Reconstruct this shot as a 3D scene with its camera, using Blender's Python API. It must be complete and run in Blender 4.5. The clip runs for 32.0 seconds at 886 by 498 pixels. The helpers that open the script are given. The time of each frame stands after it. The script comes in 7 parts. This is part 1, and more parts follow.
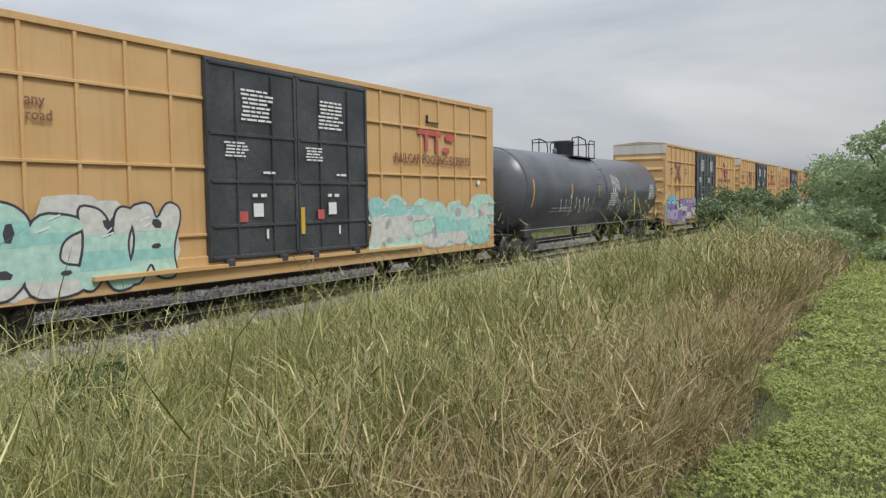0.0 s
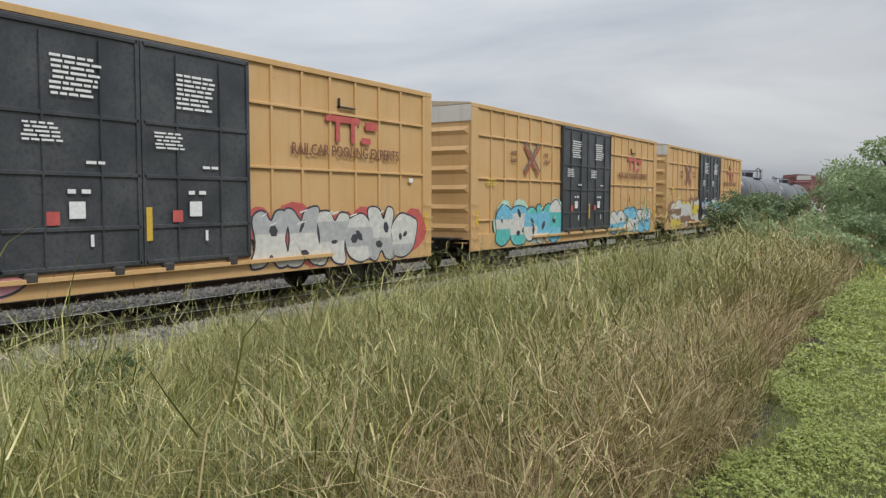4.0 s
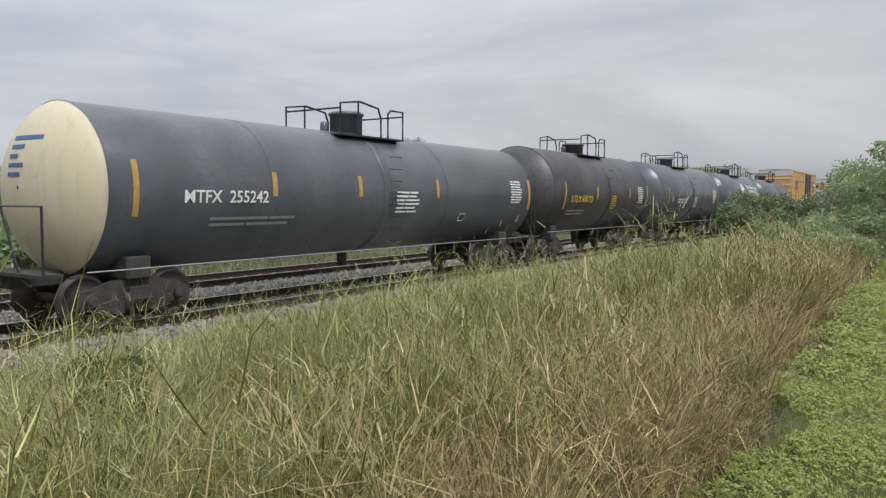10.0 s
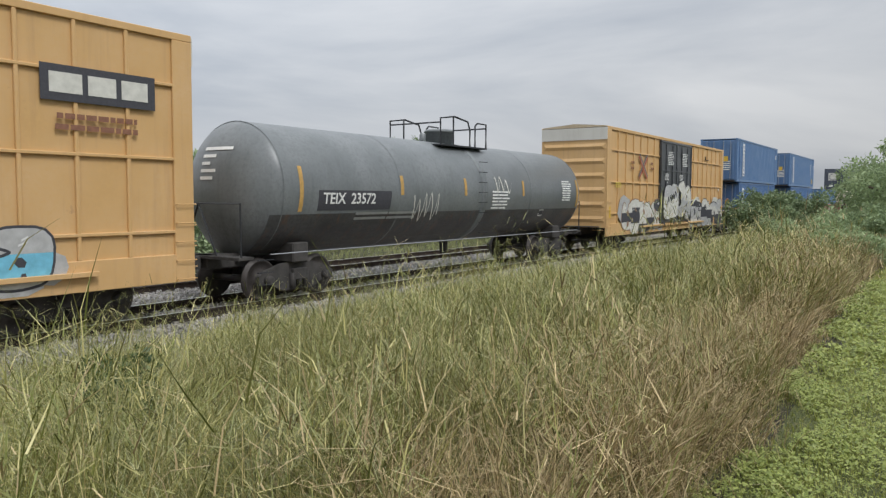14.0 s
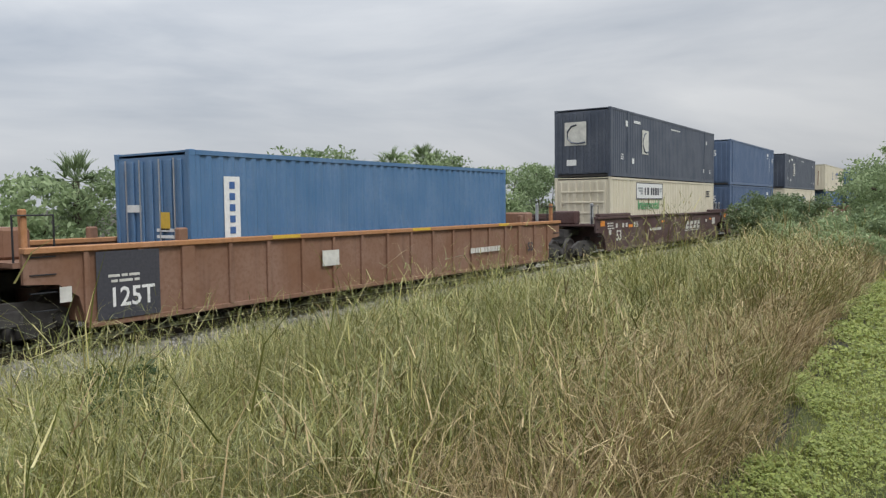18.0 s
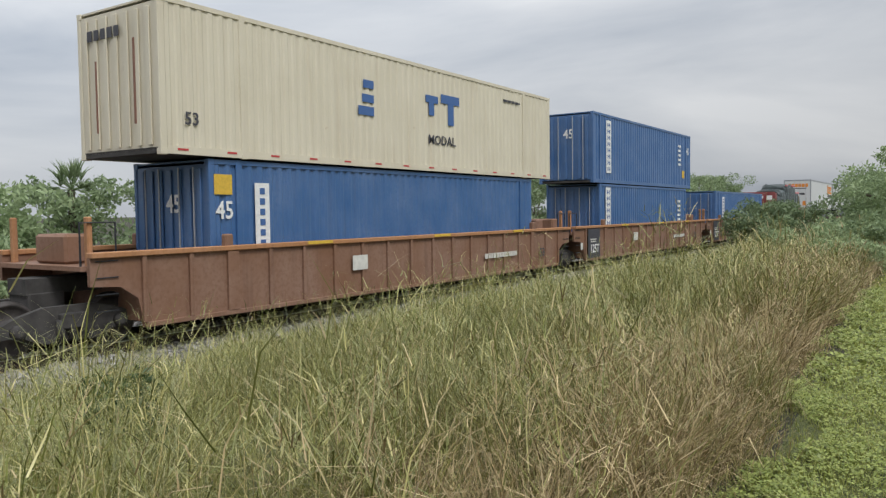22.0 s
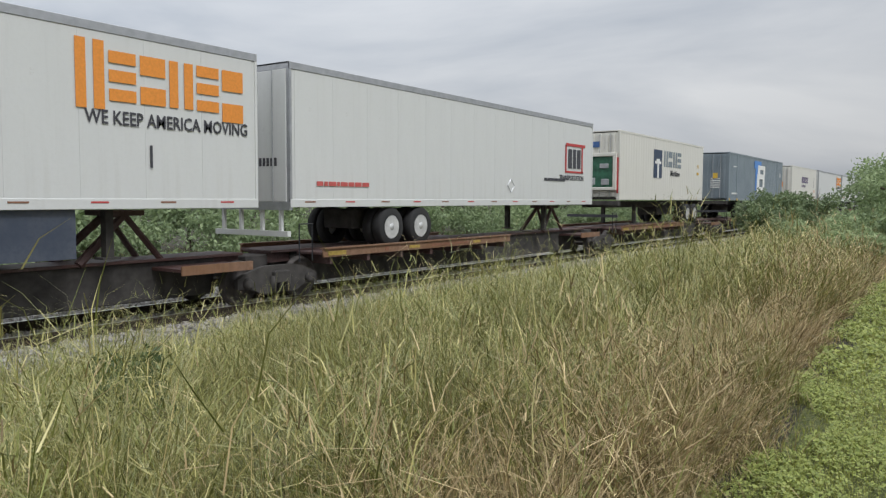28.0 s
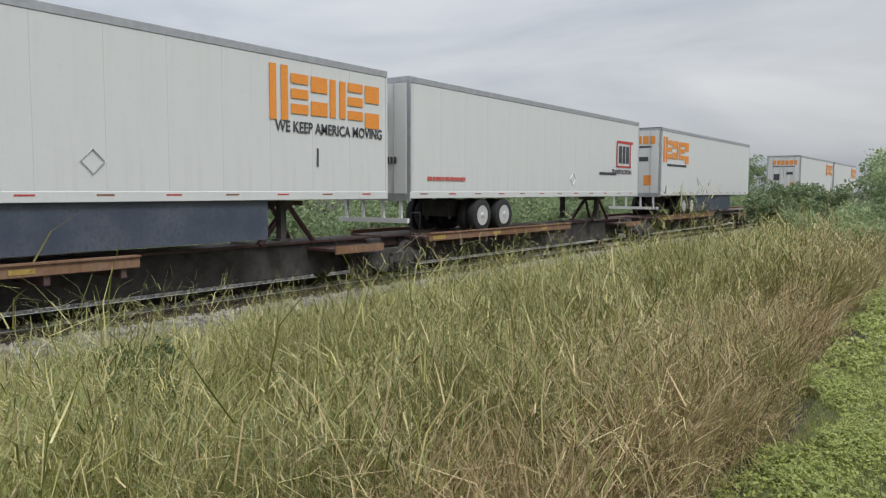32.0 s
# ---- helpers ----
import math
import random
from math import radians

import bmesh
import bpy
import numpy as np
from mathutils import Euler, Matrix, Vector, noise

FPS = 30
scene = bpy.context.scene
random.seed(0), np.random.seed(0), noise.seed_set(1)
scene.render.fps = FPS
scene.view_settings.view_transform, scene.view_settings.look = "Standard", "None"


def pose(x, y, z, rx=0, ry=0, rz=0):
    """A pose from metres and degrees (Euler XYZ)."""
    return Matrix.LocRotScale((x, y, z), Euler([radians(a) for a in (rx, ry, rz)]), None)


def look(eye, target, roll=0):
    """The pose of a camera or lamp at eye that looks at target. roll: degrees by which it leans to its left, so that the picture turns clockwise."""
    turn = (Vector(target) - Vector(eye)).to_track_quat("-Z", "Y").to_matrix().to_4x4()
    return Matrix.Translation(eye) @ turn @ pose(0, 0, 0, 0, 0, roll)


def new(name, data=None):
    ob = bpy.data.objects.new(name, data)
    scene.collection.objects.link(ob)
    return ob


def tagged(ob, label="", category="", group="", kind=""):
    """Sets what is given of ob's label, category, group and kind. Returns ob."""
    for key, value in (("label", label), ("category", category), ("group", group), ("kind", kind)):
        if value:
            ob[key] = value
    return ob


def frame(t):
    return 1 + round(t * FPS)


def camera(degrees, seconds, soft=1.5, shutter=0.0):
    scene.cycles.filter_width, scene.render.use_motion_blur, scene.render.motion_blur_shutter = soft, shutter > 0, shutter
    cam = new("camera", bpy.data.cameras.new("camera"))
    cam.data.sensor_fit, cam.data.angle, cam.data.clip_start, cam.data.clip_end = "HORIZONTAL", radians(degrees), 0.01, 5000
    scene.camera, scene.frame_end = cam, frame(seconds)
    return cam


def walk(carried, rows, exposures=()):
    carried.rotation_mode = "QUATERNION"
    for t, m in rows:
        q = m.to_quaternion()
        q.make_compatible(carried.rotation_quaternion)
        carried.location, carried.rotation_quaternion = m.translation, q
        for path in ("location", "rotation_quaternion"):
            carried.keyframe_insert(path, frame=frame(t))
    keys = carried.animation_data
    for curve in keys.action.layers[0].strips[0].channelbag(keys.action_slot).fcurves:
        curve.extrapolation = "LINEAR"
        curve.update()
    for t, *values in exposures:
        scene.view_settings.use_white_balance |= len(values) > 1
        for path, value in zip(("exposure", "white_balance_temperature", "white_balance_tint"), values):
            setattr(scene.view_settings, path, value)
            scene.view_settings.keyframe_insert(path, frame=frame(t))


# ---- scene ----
# ---- camera: a hand-held telephone on the lawn, turning a little ----
EYE = (0.0, 0.0, 2.040)
TRACK_Y = 13.302
cam = camera(60.69, 32.0, soft=1.3)


def aim(az, el, roll):
    a, e = radians(az), radians(el)
    d = Vector((math.cos(e) * math.cos(a), math.cos(e) * math.sin(a), math.sin(e)))
    return look(EYE, Vector(EYE) + d, roll)


walk(cam, [(t, aim(a, e, r)) for t, a, e, r in (
    (0, 32.103, -3.748, -0.628), (0.5, 32.153, -3.799, -0.568), (1, 32.251, -3.955, -0.337), (1.5, 32.366, -3.919, -0.276),
    (2, 32.480, -3.957, 0.071), (2.5, 32.574, -3.826, 0.073), (3, 32.710, -3.705, 0.063), (3.5, 32.769, -3.746, 0.163),
    (5.5, 32.921, -3.530, -0.111), (6, 32.992, -3.643, 0.041), (6.5, 33.037, -3.758, 0.133), (7, 33.081, -3.767, 0.000),
    (7.5, 33.190, -3.830, 0.076), (8, 33.244, -3.876, 0.139), (8.5, 33.341, -3.876, 0.250), (9, 33.371, -3.974, 0.34),
    (9.5, 33.324, -3.834, 0.425), (10, 33.377, -3.719, 0.278), (10.5, 33.464, -3.672, 0.282), (11, 33.550, -3.518, 0.067),
    (11.5, 33.705, -3.674, 0.410), (12, 33.819, -3.676, 0.452), (12.5, 33.875, -3.651, 0.263), (13, 33.882, -3.622, -0.020),
    (13.5, 33.926, -3.745, 0.046), (14, 33.939, -3.885, 0.213), (14.5, 34.050, -3.821, 0.273), (16.5, 34.272, -3.824, 0.134),
    (17, 34.289, -3.758, -0.068), (17.5, 34.285, -3.510, -0.404), (18, 34.186, -3.310, -0.610), (18.5, 34.055, -3.095, -0.837),
    (19, 34.004, -2.908, -1.067), (19.5, 34.103, -2.807, -1.090), (20, 34.456, -2.599, -1.171), (20.5, 34.773, -2.460, -1.187),
    (21, 34.877, -2.65, -0.4), (21.5, 34.396, -2.679, -0.839), (22, 33.9, -2.75, -0.75), (22.5, 33.75, -2.72, -1.1),
    (23, 33.50, -2.764, -1.2), (23.5, 33.714, -2.675, -1.549), (24, 33.895, -2.902, -0.937), (24.5, 34.186, -3.058, -0.728),
    (25, 34.516, -3.1, -0.8), (25.5, 34.652, -3.685, 0.214), (27.5, 34.650, -3.950, 0.523), (28, 34.616, -3.854, 0.288),
    (28.5, 34.646, -3.872, 0.222), (29, 34.671, -3.858, 0.058), (29.5, 34.701, -3.886, -0.064), (30, 34.785, -4.032, 0.112),
    (30.5, 34.979, -4.099, 0.077), (31, 35.169, -4.125, -0.155), (31.5, 35.221, -4.194, -0.287), (32, 35.327, -4.450, 0.180),
)])
# where the train's zero stands along the track, second by second
TRAIN = ((0, 407.37), (4, 323.32), (8, 239.40), (12, 155.61), (16, 71.98), (20, -11.58), (24, -95.10), (28, -178.61), (32, -262.14))

# ---- world: a bright overcast sky, thick cloud with paler rifts low down ----
world = bpy.data.worlds.new("overcast_sky")
scene.world = world
world.use_nodes = True
wn, wl = world.node_tree.nodes, world.node_tree.links
wn.clear()
w_out, w_bg = wn.new("ShaderNodeOutputWorld"), wn.new("ShaderNodeBackground")
w_sky = wn.new("ShaderNodeTexSky")
w_sky.sky_type, w_sky.sun_disc = "NISHITA", False
w_sky.sun_elevation, w_sky.sun_rotation = radians(52), radians(198)
w_sky.air_density, w_sky.dust_density = 1.0, 4.0
w_co, w_sep = wn.new("ShaderNodeTexCoord"), wn.new("ShaderNodeSeparateXYZ")
wl.new(w_co.outputs["Generated"], w_sep.inputs[0])
w_map = wn.new("ShaderNodeMapping")
w_map.inputs["Scale"].default_value = (1.0, 1.0, 4.2)
w_map.inputs["Location"].default_value = (0.3, 0.1, 0.0)
wl.new(w_co.outputs["Generated"], w_map.inputs[0])
w_noise = wn.new("ShaderNodeTexNoise")
w_noise.inputs["Scale"].default_value, w_noise.inputs["Detail"].default_value = 1.7, 7.0
w_noise.inputs["Roughness"].default_value, w_noise.inputs["Distortion"].default_value = 0.52, 0.5
wl.new(w_map.outputs[0], w_noise.inputs["Vector"])
w_ramp = wn.new("ShaderNodeValToRGB")
w_ramp.color_ramp.elements[0].position, w_ramp.color_ramp.elements[0].color = 0.30, (0.39, 0.43, 0.49, 1)
w_ramp.color_ramp.elements[1].position, w_ramp.color_ramp.elements[1].color = 0.68, (0.72, 0.735, 0.755, 1)
wl.new(w_noise.outputs["Fac"], w_ramp.inputs[0])
# the overcast sky grows brighter towards the zenith
w_up = wn.new("ShaderNodeMapRange")
w_up.inputs["From Min"].default_value, w_up.inputs["From Max"].default_value = 0.0, 1.0
w_up.inputs["To Min"].default_value, w_up.inputs["To Max"].default_value = 0.79, 2.08
wl.new(w_sep.outputs["Z"], w_up.inputs["Value"])
# thicker cloud towards the east end of the line
w_side = wn.new("ShaderNodeMapRange")
w_side.inputs["From Min"].default_value, w_side.inputs["From Max"].default_value = -0.2, 1.0
w_side.inputs["To Min"].default_value, w_side.inputs["To Max"].default_value = 0.84, 1.22
wl.new(w_sep.outputs["Y"], w_side.inputs["Value"])
# and far brighter high overhead
w_top = wn.new("ShaderNodeMapRange")
w_top.inputs["From Min"].default_value, w_top.inputs["From Max"].default_value = 0.30, 0.95
w_top.inputs["To Min"].default_value, w_top.inputs["To Max"].default_value = 1.0, 1.25
wl.new(w_sep.outputs["Z"], w_top.inputs["Value"])
w_high = wn.new("ShaderNodeMath")
w_high.operation = "MULTIPLY"
wl.new(w_up.outputs[0], w_high.inputs[0])
wl.new(w_top.outputs[0], w_high.inputs[1])
w_both = wn.new("ShaderNodeMath")
w_both.operation = "MULTIPLY"
wl.new(w_high.outputs[0], w_both.inputs[0])
wl.new(w_side.outputs[0], w_both.inputs[1])
w_mul = wn.new("ShaderNodeMix")
w_mul.data_type, w_mul.blend_type = "RGBA", "MULTIPLY"
w_mul.inputs["Factor"].default_value = 1.0
wl.new(w_ramp.outputs["Color"], w_mul.inputs["A"])
wl.new(w_both.outputs[0], w_mul.inputs["B"])
w_dim = wn.new("ShaderNodeMix")
w_dim.data_type, w_dim.blend_type = "RGBA", "MIX"
w_dim.inputs["Factor"].default_value = 0.93
w_scaled = wn.new("ShaderNodeMix")
w_scaled.data_type, w_scaled.blend_type = "RGBA", "MULTIPLY"
w_scaled.inputs["Factor"].default_value = 1.0
w_scaled.inputs["B"].default_value = (0.1, 0.1, 0.1, 1)
wl.new(w_sky.outputs[0], w_scaled.inputs["A"])
wl.new(w_scaled.outputs["Result"], w_dim.inputs["A"])
wl.new(w_mul.outputs["Result"], w_dim.inputs["B"])
wl.new(w_dim.outputs["Result"], w_bg.inputs["Color"])
w_bg.inputs["Strength"].default_value = 1.0
wl.new(w_bg.outputs[0], w_out.inputs["Surface"])

sun_data = bpy.data.lights.new("sun", "SUN")
sun_data.energy, sun_data.angle, sun_data.color = 2.0, radians(18), (0.98, 0.99, 1.0)
sun = new("sun", sun_data)
sun.matrix_world = look((0, 0, 46), (12, 34, 0))
scene.view_settings.exposure = 0.05

# ---- materials ----


def mix_node(nt, a, b, fac, blend="MIX"):
    m = nt.nodes.new("ShaderNodeMix")
    m.data_type, m.blend_type = "RGBA", blend
    for sock, v in (("A", a), ("B", b), ("Factor", fac)):
        if isinstance(v, bpy.types.NodeSocket):
            nt.links.new(v, m.inputs[sock])
        else:
            m.inputs[sock].default_value = v if sock == "Factor" else (*v, 1)
    return m.outputs["Result"]


def noise_fac(nt, co, scale, lo, hi, detail=5, stretch=None, rough=0.55):
    if stretch:
        mp = nt.nodes.new("ShaderNodeMapping")
        mp.inputs["Scale"].default_value = stretch
        nt.links.new(co, mp.inputs[0])
        co = mp.outputs[0]
    n = nt.nodes.new("ShaderNodeTexNoise")
    n.inputs["Scale"].default_value, n.inputs["Detail"].default_value, n.inputs["Roughness"].default_value = scale, detail, rough
    nt.links.new(co, n.inputs["Vector"])
    r = nt.nodes.new("ShaderNodeMapRange")
    r.inputs["From Min"].default_value, r.inputs["From Max"].default_value = lo, hi
    nt.links.new(n.outputs["Fac"], r.inputs["Value"])
    return r.outputs[0]


def base(name, rough=0.6, metal=0.0):
    m = bpy.data.materials.new(name)
    m.use_nodes = True
    nt = m.node_tree
    b = nt.nodes["Principled BSDF"]
    b.inputs["Roughness"].default_value, b.inputs["Metallic"].default_value = rough, metal
    co = nt.nodes.new("ShaderNodeTexCoord").outputs["Object"]
    return m, nt, b, co


def bump(nt, b, fac, strength, dist=0.01):
    n = nt.nodes.new("ShaderNodeBump")
    n.inputs["Strength"].default_value, n.inputs["Distance"].default_value = strength, dist
    nt.links.new(fac, n.inputs["Height"])
    nt.links.new(n.outputs[0], b.inputs["Normal"])


def paint(name, col, dirt=(0.12, 0.09, 0.07), dirty=0.35, rough=0.5, metal=0.0, fade=0.12):
    """Weathered paint: faded in patches, with rust and dirt in fine streaks that run down."""
    m, nt, b, co = base(name, rough, metal)
    pale = tuple(min(1, c * (1 - fade) + 0.5 * fade) for c in col)
    dark = tuple(c * (1 - fade) for c in col)
    c = mix_node(nt, dark, pale, noise_fac(nt, co, 0.9, 0.3, 0.7))
    c = mix_node(nt, c, tuple(x * (0.8 if dirty > 0.36 else 0.94) for x in col), noise_fac(nt, co, 14, 0.45, 0.8, 6))
    streak = noise_fac(nt, co, 1.0, 0.52, 0.80, 6, (5.0, 5.0, 0.28), 0.65)
    sc = nt.nodes.new("ShaderNodeMath")
    sc.operation = "MULTIPLY"
    sc.inputs[1].default_value = dirty
    nt.links.new(streak, sc.inputs[0])
    c = mix_node(nt, c, dirt, sc.outputs[0])
    c = mix_node(nt, c, dirt, noise_fac(nt, co, 3.2, 0.66, 0.82, 8, None, 0.7))
    nt.links.new(c, b.inputs["Base Color"])
    bump(nt, b, noise_fac(nt, co, 30, 0.3, 0.7), 0.06)
    return m


def plain(name, col, rough=0.6, metal=0.0, vary=0.15, scale=6.0, grain=0.1):
    m, nt, b, co = base(name, rough, metal)
    c = mix_node(nt, tuple(x * (1 - vary) for x in col), tuple(min(1, x * (1 + vary)) for x in col), noise_fac(nt, co, scale, 0.3, 0.7, 8))
    nt.links.new(c, b.inputs["Base Color"])
    bump(nt, b, noise_fac(nt, co, scale * 8, 0.3, 0.7), grain)
    return m


def varied(name, cols, rough=0.7, source="island", trans=0.0):
    """One colour per piece out of a ramp, with fine grain."""
    m, nt, b, co = base(name, rough)
    if source in ("island", "patch"):
        r = nt.nodes.new("ShaderNodeNewGeometry").outputs["Random Per Island"]
    else:
        r = nt.nodes.new("ShaderNodeObjectInfo").outputs["Random"]
    ramp = nt.nodes.new("ShaderNodeValToRGB")
    els = ramp.color_ramp.elements
    while len(els) < len(cols):
        els.new(0.5)
    for i, c in enumerate(cols):
        els[i].position, els[i].color = i / (len(cols) - 1), (*c, 1)
    nt.links.new(r, ramp.inputs[0])
    if source == "patch":  # whole patches of the field are greener or browner
        p = mix_node(nt, (0.66, 0.65, 0.49), (1.05, 1.06, 0.90), noise_fac(nt, co, 0.75, 0.32, 0.68, 5))
        tint = mix_node(nt, ramp.outputs[0], p, 1.0, "MULTIPLY")
    else:
        tint = ramp.outputs[0]
    c = mix_node(nt, tint, (0.5, 0.5, 0.5), noise_fac(nt, co, 9, 0.3, 0.7), "MULTIPLY")
    c2 = mix_node(nt, tint, c, 0.35)
    nt.links.new(c2, b.inputs["Base Color"])
    if trans:
        b.inputs["Specular IOR Level"].default_value = 0.4
        t = nt.nodes.new("ShaderNodeBsdfTranslucent")
        nt.links.new(c2, t.inputs["Color"])
        mx = nt.nodes.new("ShaderNodeMixShader")
        mx.inputs[0].default_value = trans
        nt.links.new(b.outputs[0], mx.inputs[1])
        nt.links.new(t.outputs[0], mx.inputs[2])
        nt.links.new(mx.outputs[0], nt.nodes["Material Output"].inputs["Surface"])
    return m


M = {}
M["yellow"] = paint("boxcar_yellow", (0.63, 0.385, 0.155), (0.28, 0.17, 0.10), 0.32)
M["yellow_roof"] = paint("boxcar_roof", (0.50, 0.40, 0.27), (0.25, 0.2, 0.16), 0.4)
M["door_black"] = paint("door_black", (0.030, 0.034, 0.040), (0.10, 0.09, 0.08), 0.18, 0.36)
M["end_white"] = paint("end_white", (0.62, 0.60, 0.55), (0.3, 0.26, 0.2), 0.35)
M["red_box"] = paint("boxcar_red", (0.235, 0.075, 0.066), (0.10, 0.05, 0.045), 0.5)
M["tank_black"] = paint("tank_black", (0.078, 0.084, 0.100), (0.12, 0.11, 0.10), 0.25, 0.30)
M["tank_grey"] = paint("tank_grey", (0.15, 0.165, 0.17), (0.06, 0.06, 0.06), 0.4, 0.38)
M["tank_rust"] = paint("tank_rust", (0.042, 0.041, 0.045), (0.16, 0.075, 0.04), 0.75, 0.42)
M["cream"] = paint("cream_paint", (0.66, 0.58, 0.40), (0.22, 0.16, 0.09), 0.35)
M["under"] = plain("underframe_grime", (0.05, 0.046, 0.043), 0.85, 0.0, 0.4, 4)
M["wheel"] = plain("wheel_steel", (0.060, 0.052, 0.048), 0.6, 0.3, 0.4, 5)
M["black_pipe"] = plain("black_pipe", (0.03, 0.032, 0.036), 0.5, 0.2)
M["well_brown"] = paint("well_brown", (0.225, 0.110, 0.060), (0.09, 0.045, 0.03), 0.6, 0.7)
M["well_orange"] = paint("well_orange", (0.42, 0.19, 0.07), (0.14, 0.07, 0.04), 0.6, 0.7)
M["well_maroon"] = paint("well_maroon", (0.075, 0.030, 0.026), (0.03, 0.02, 0.02), 0.5, 0.6)
M["spine_rust"] = paint("spine_rust", (0.21, 0.105, 0.05), (0.08, 0.045, 0.03), 0.6, 0.75)
M["blue"] = paint("container_blue", (0.042, 0.125, 0.300), (0.08, 0.08, 0.09), 0.25, 0.38)
# upper boxes: faded blue, lifted further with the sky's reflection in the colour
M["faded_sheen_blue"] = paint("container_faded_sheen_blue", (0.075, 0.170, 0.345), (0.09, 0.12, 0.18), 0.35, 0.38)
M["tank_slate"] = paint("tank_slate", (0.105, 0.118, 0.125), (0.08, 0.06, 0.05), 0.4, 0.38)
M["blue2"] = paint("container_steel_blue", (0.072, 0.122, 0.225), (0.07, 0.07, 0.08), 0.3, 0.45)
M["lightblue"] = paint("container_light_blue", (0.075, 0.175, 0.33), (0.06, 0.1, 0.13), 0.3, 0.45)
M["navy"] = paint("container_navy", (0.046, 0.060, 0.092), (0.06, 0.06, 0.065), 0.2, 0.40)
M["greyblue"] = paint("container_grey", (0.175, 0.218, 0.250), (0.09, 0.09, 0.09), 0.3, 0.45)
M["beige"] = paint("container_beige", (0.66, 0.60, 0.46), (0.30, 0.2, 0.1), 0.3, 0.5)
M["white"] = paint("trailer_white", (0.62, 0.63, 0.62), (0.36, 0.34, 0.30), 0.22, 0.35, 0.0, 0.05)
M["offwhite"] = paint("reefer_offwhite", (0.66, 0.645, 0.59), (0.36, 0.33, 0.28), 0.3, 0.4, 0.0, 0.06)
M["alu"] = plain("aluminium_rail", (0.42, 0.43, 0.45), 0.4, 0.6, 0.12)
M["pinkish"] = plain("faded_red_vinyl", (0.52, 0.15, 0.15), 0.6)
M["rubber"] = plain("tyre_rubber", (0.022, 0.022, 0.023), 0.85)
M["rim"] = plain("white_rim", (0.6, 0.6, 0.6), 0.4, 0.3)
M["w_mark"] = plain("white_marking", (0.72, 0.72, 0.70), 0.6, 0, 0.12, 20)
M["y_mark"] = plain("yellow_marking", (0.62, 0.40, 0.05), 0.6, 0, 0.12, 20)
M["amber"] = plain("faded_amber_strip", (0.46, 0.28, 0.085), 0.6, 0, 0.2, 12)
M["y_dull"] = plain("worn_yellow_marking", (0.36, 0.25, 0.06), 0.6, 0, 0.3, 12)
M["x_red"] = plain("faded_red_marking", (0.36, 0.10, 0.055), 0.6, 0, 0.25, 10)
M["x_blue"] = plain("faded_blue_marking", (0.17, 0.14, 0.13), 0.6, 0, 0.25, 10)
M["o_mark"] = plain("orange_marking", (0.72, 0.26, 0.04), 0.6, 0, 0.1, 20)
M["k_mark"] = plain("dark_marking", (0.05, 0.05, 0.06), 0.6, 0, 0.2, 20)
M["b_mark"] = plain("blue_marking", (0.05, 0.12, 0.30), 0.6, 0, 0.12, 20)
M["g_mark"] = plain("green_marking", (0.10, 0.33, 0.15), 0.6, 0, 0.12, 20)
M["machine_green"] = plain("machine_green", (0.030, 0.115, 0.070), 0.5, 0, 0.4, 5)
M["ink"] = plain("navy_emblem", (0.030, 0.050, 0.095), 0.5, 0, 0.12, 20)
M["r_mark"] = plain("red_marking", (0.45, 0.05, 0.05), 0.6, 0, 0.12, 20)
M["br_mark"] = plain("brown_marking", (0.22, 0.10, 0.06), 0.6, 0, 0.2, 20)
M["tarp"] = plain("black_tarpaulin", (0.042, 0.055, 0.054), 0.5, 0, 0.4, 1.8, 0.6)
M["strap"] = plain("grey_strap", (0.36, 0.43, 0.43), 0.7)
M["flat_red"] = paint("trailer_red", (0.24, 0.03, 0.03), (0.08, 0.03, 0.02), 0.4)
M["rail"] = plain("rusty_rail", (0.040, 0.028, 0.022), 0.8, 0.2, 0.3, 8)
M["rail_head"] = plain("polished_rail_head", (0.66, 0.65, 0.63), 0.32, 0.85, 0.1)
M["tie"] = plain("weathered_concrete", (0.36, 0.335, 0.29), 0.85, 0, 0.3, 3)
M["stone"] = varied("ballast_stone", [(0.20, 0.19, 0.18), (0.36, 0.345, 0.33), (0.52, 0.50, 0.475), (0.27, 0.255, 0.24)], 0.9)
M["bed"] = plain("ballast_bed", (0.24, 0.225, 0.21), 0.95, 0, 0.5, 22, 0.8)
M["grass"] = varied("tall_grass", [(0.105, 0.115, 0.030), (0.22, 0.225, 0.066), (0.155, 0.175, 0.045), (0.35, 0.33, 0.11), (0.125, 0.14, 0.037), (0.47, 0.42, 0.17), (0.185, 0.20, 0.054), (0.29, 0.285, 0.088)], 0.45, "patch", 0.10)
M["far_grass"] = varied("far_field_grass", [(0.22, 0.26, 0.10), (0.32, 0.35, 0.14), (0.27, 0.29, 0.12), (0.42, 0.42, 0.20)], 0.7, "island", 0.2)
# thatch browns kept dark: the shade between tussocks is in the colour
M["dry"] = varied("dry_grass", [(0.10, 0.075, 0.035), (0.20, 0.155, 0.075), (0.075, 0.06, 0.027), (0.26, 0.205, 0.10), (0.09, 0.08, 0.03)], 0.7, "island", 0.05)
M["dead"] = varied("dead_grass", [(0.22, 0.155, 0.072), (0.50, 0.375, 0.19), (0.14, 0.10, 0.045), (0.72, 0.57, 0.32), (0.29, 0.21, 0.10), (0.40, 0.30, 0.148)], 0.55, "island", 0.08)
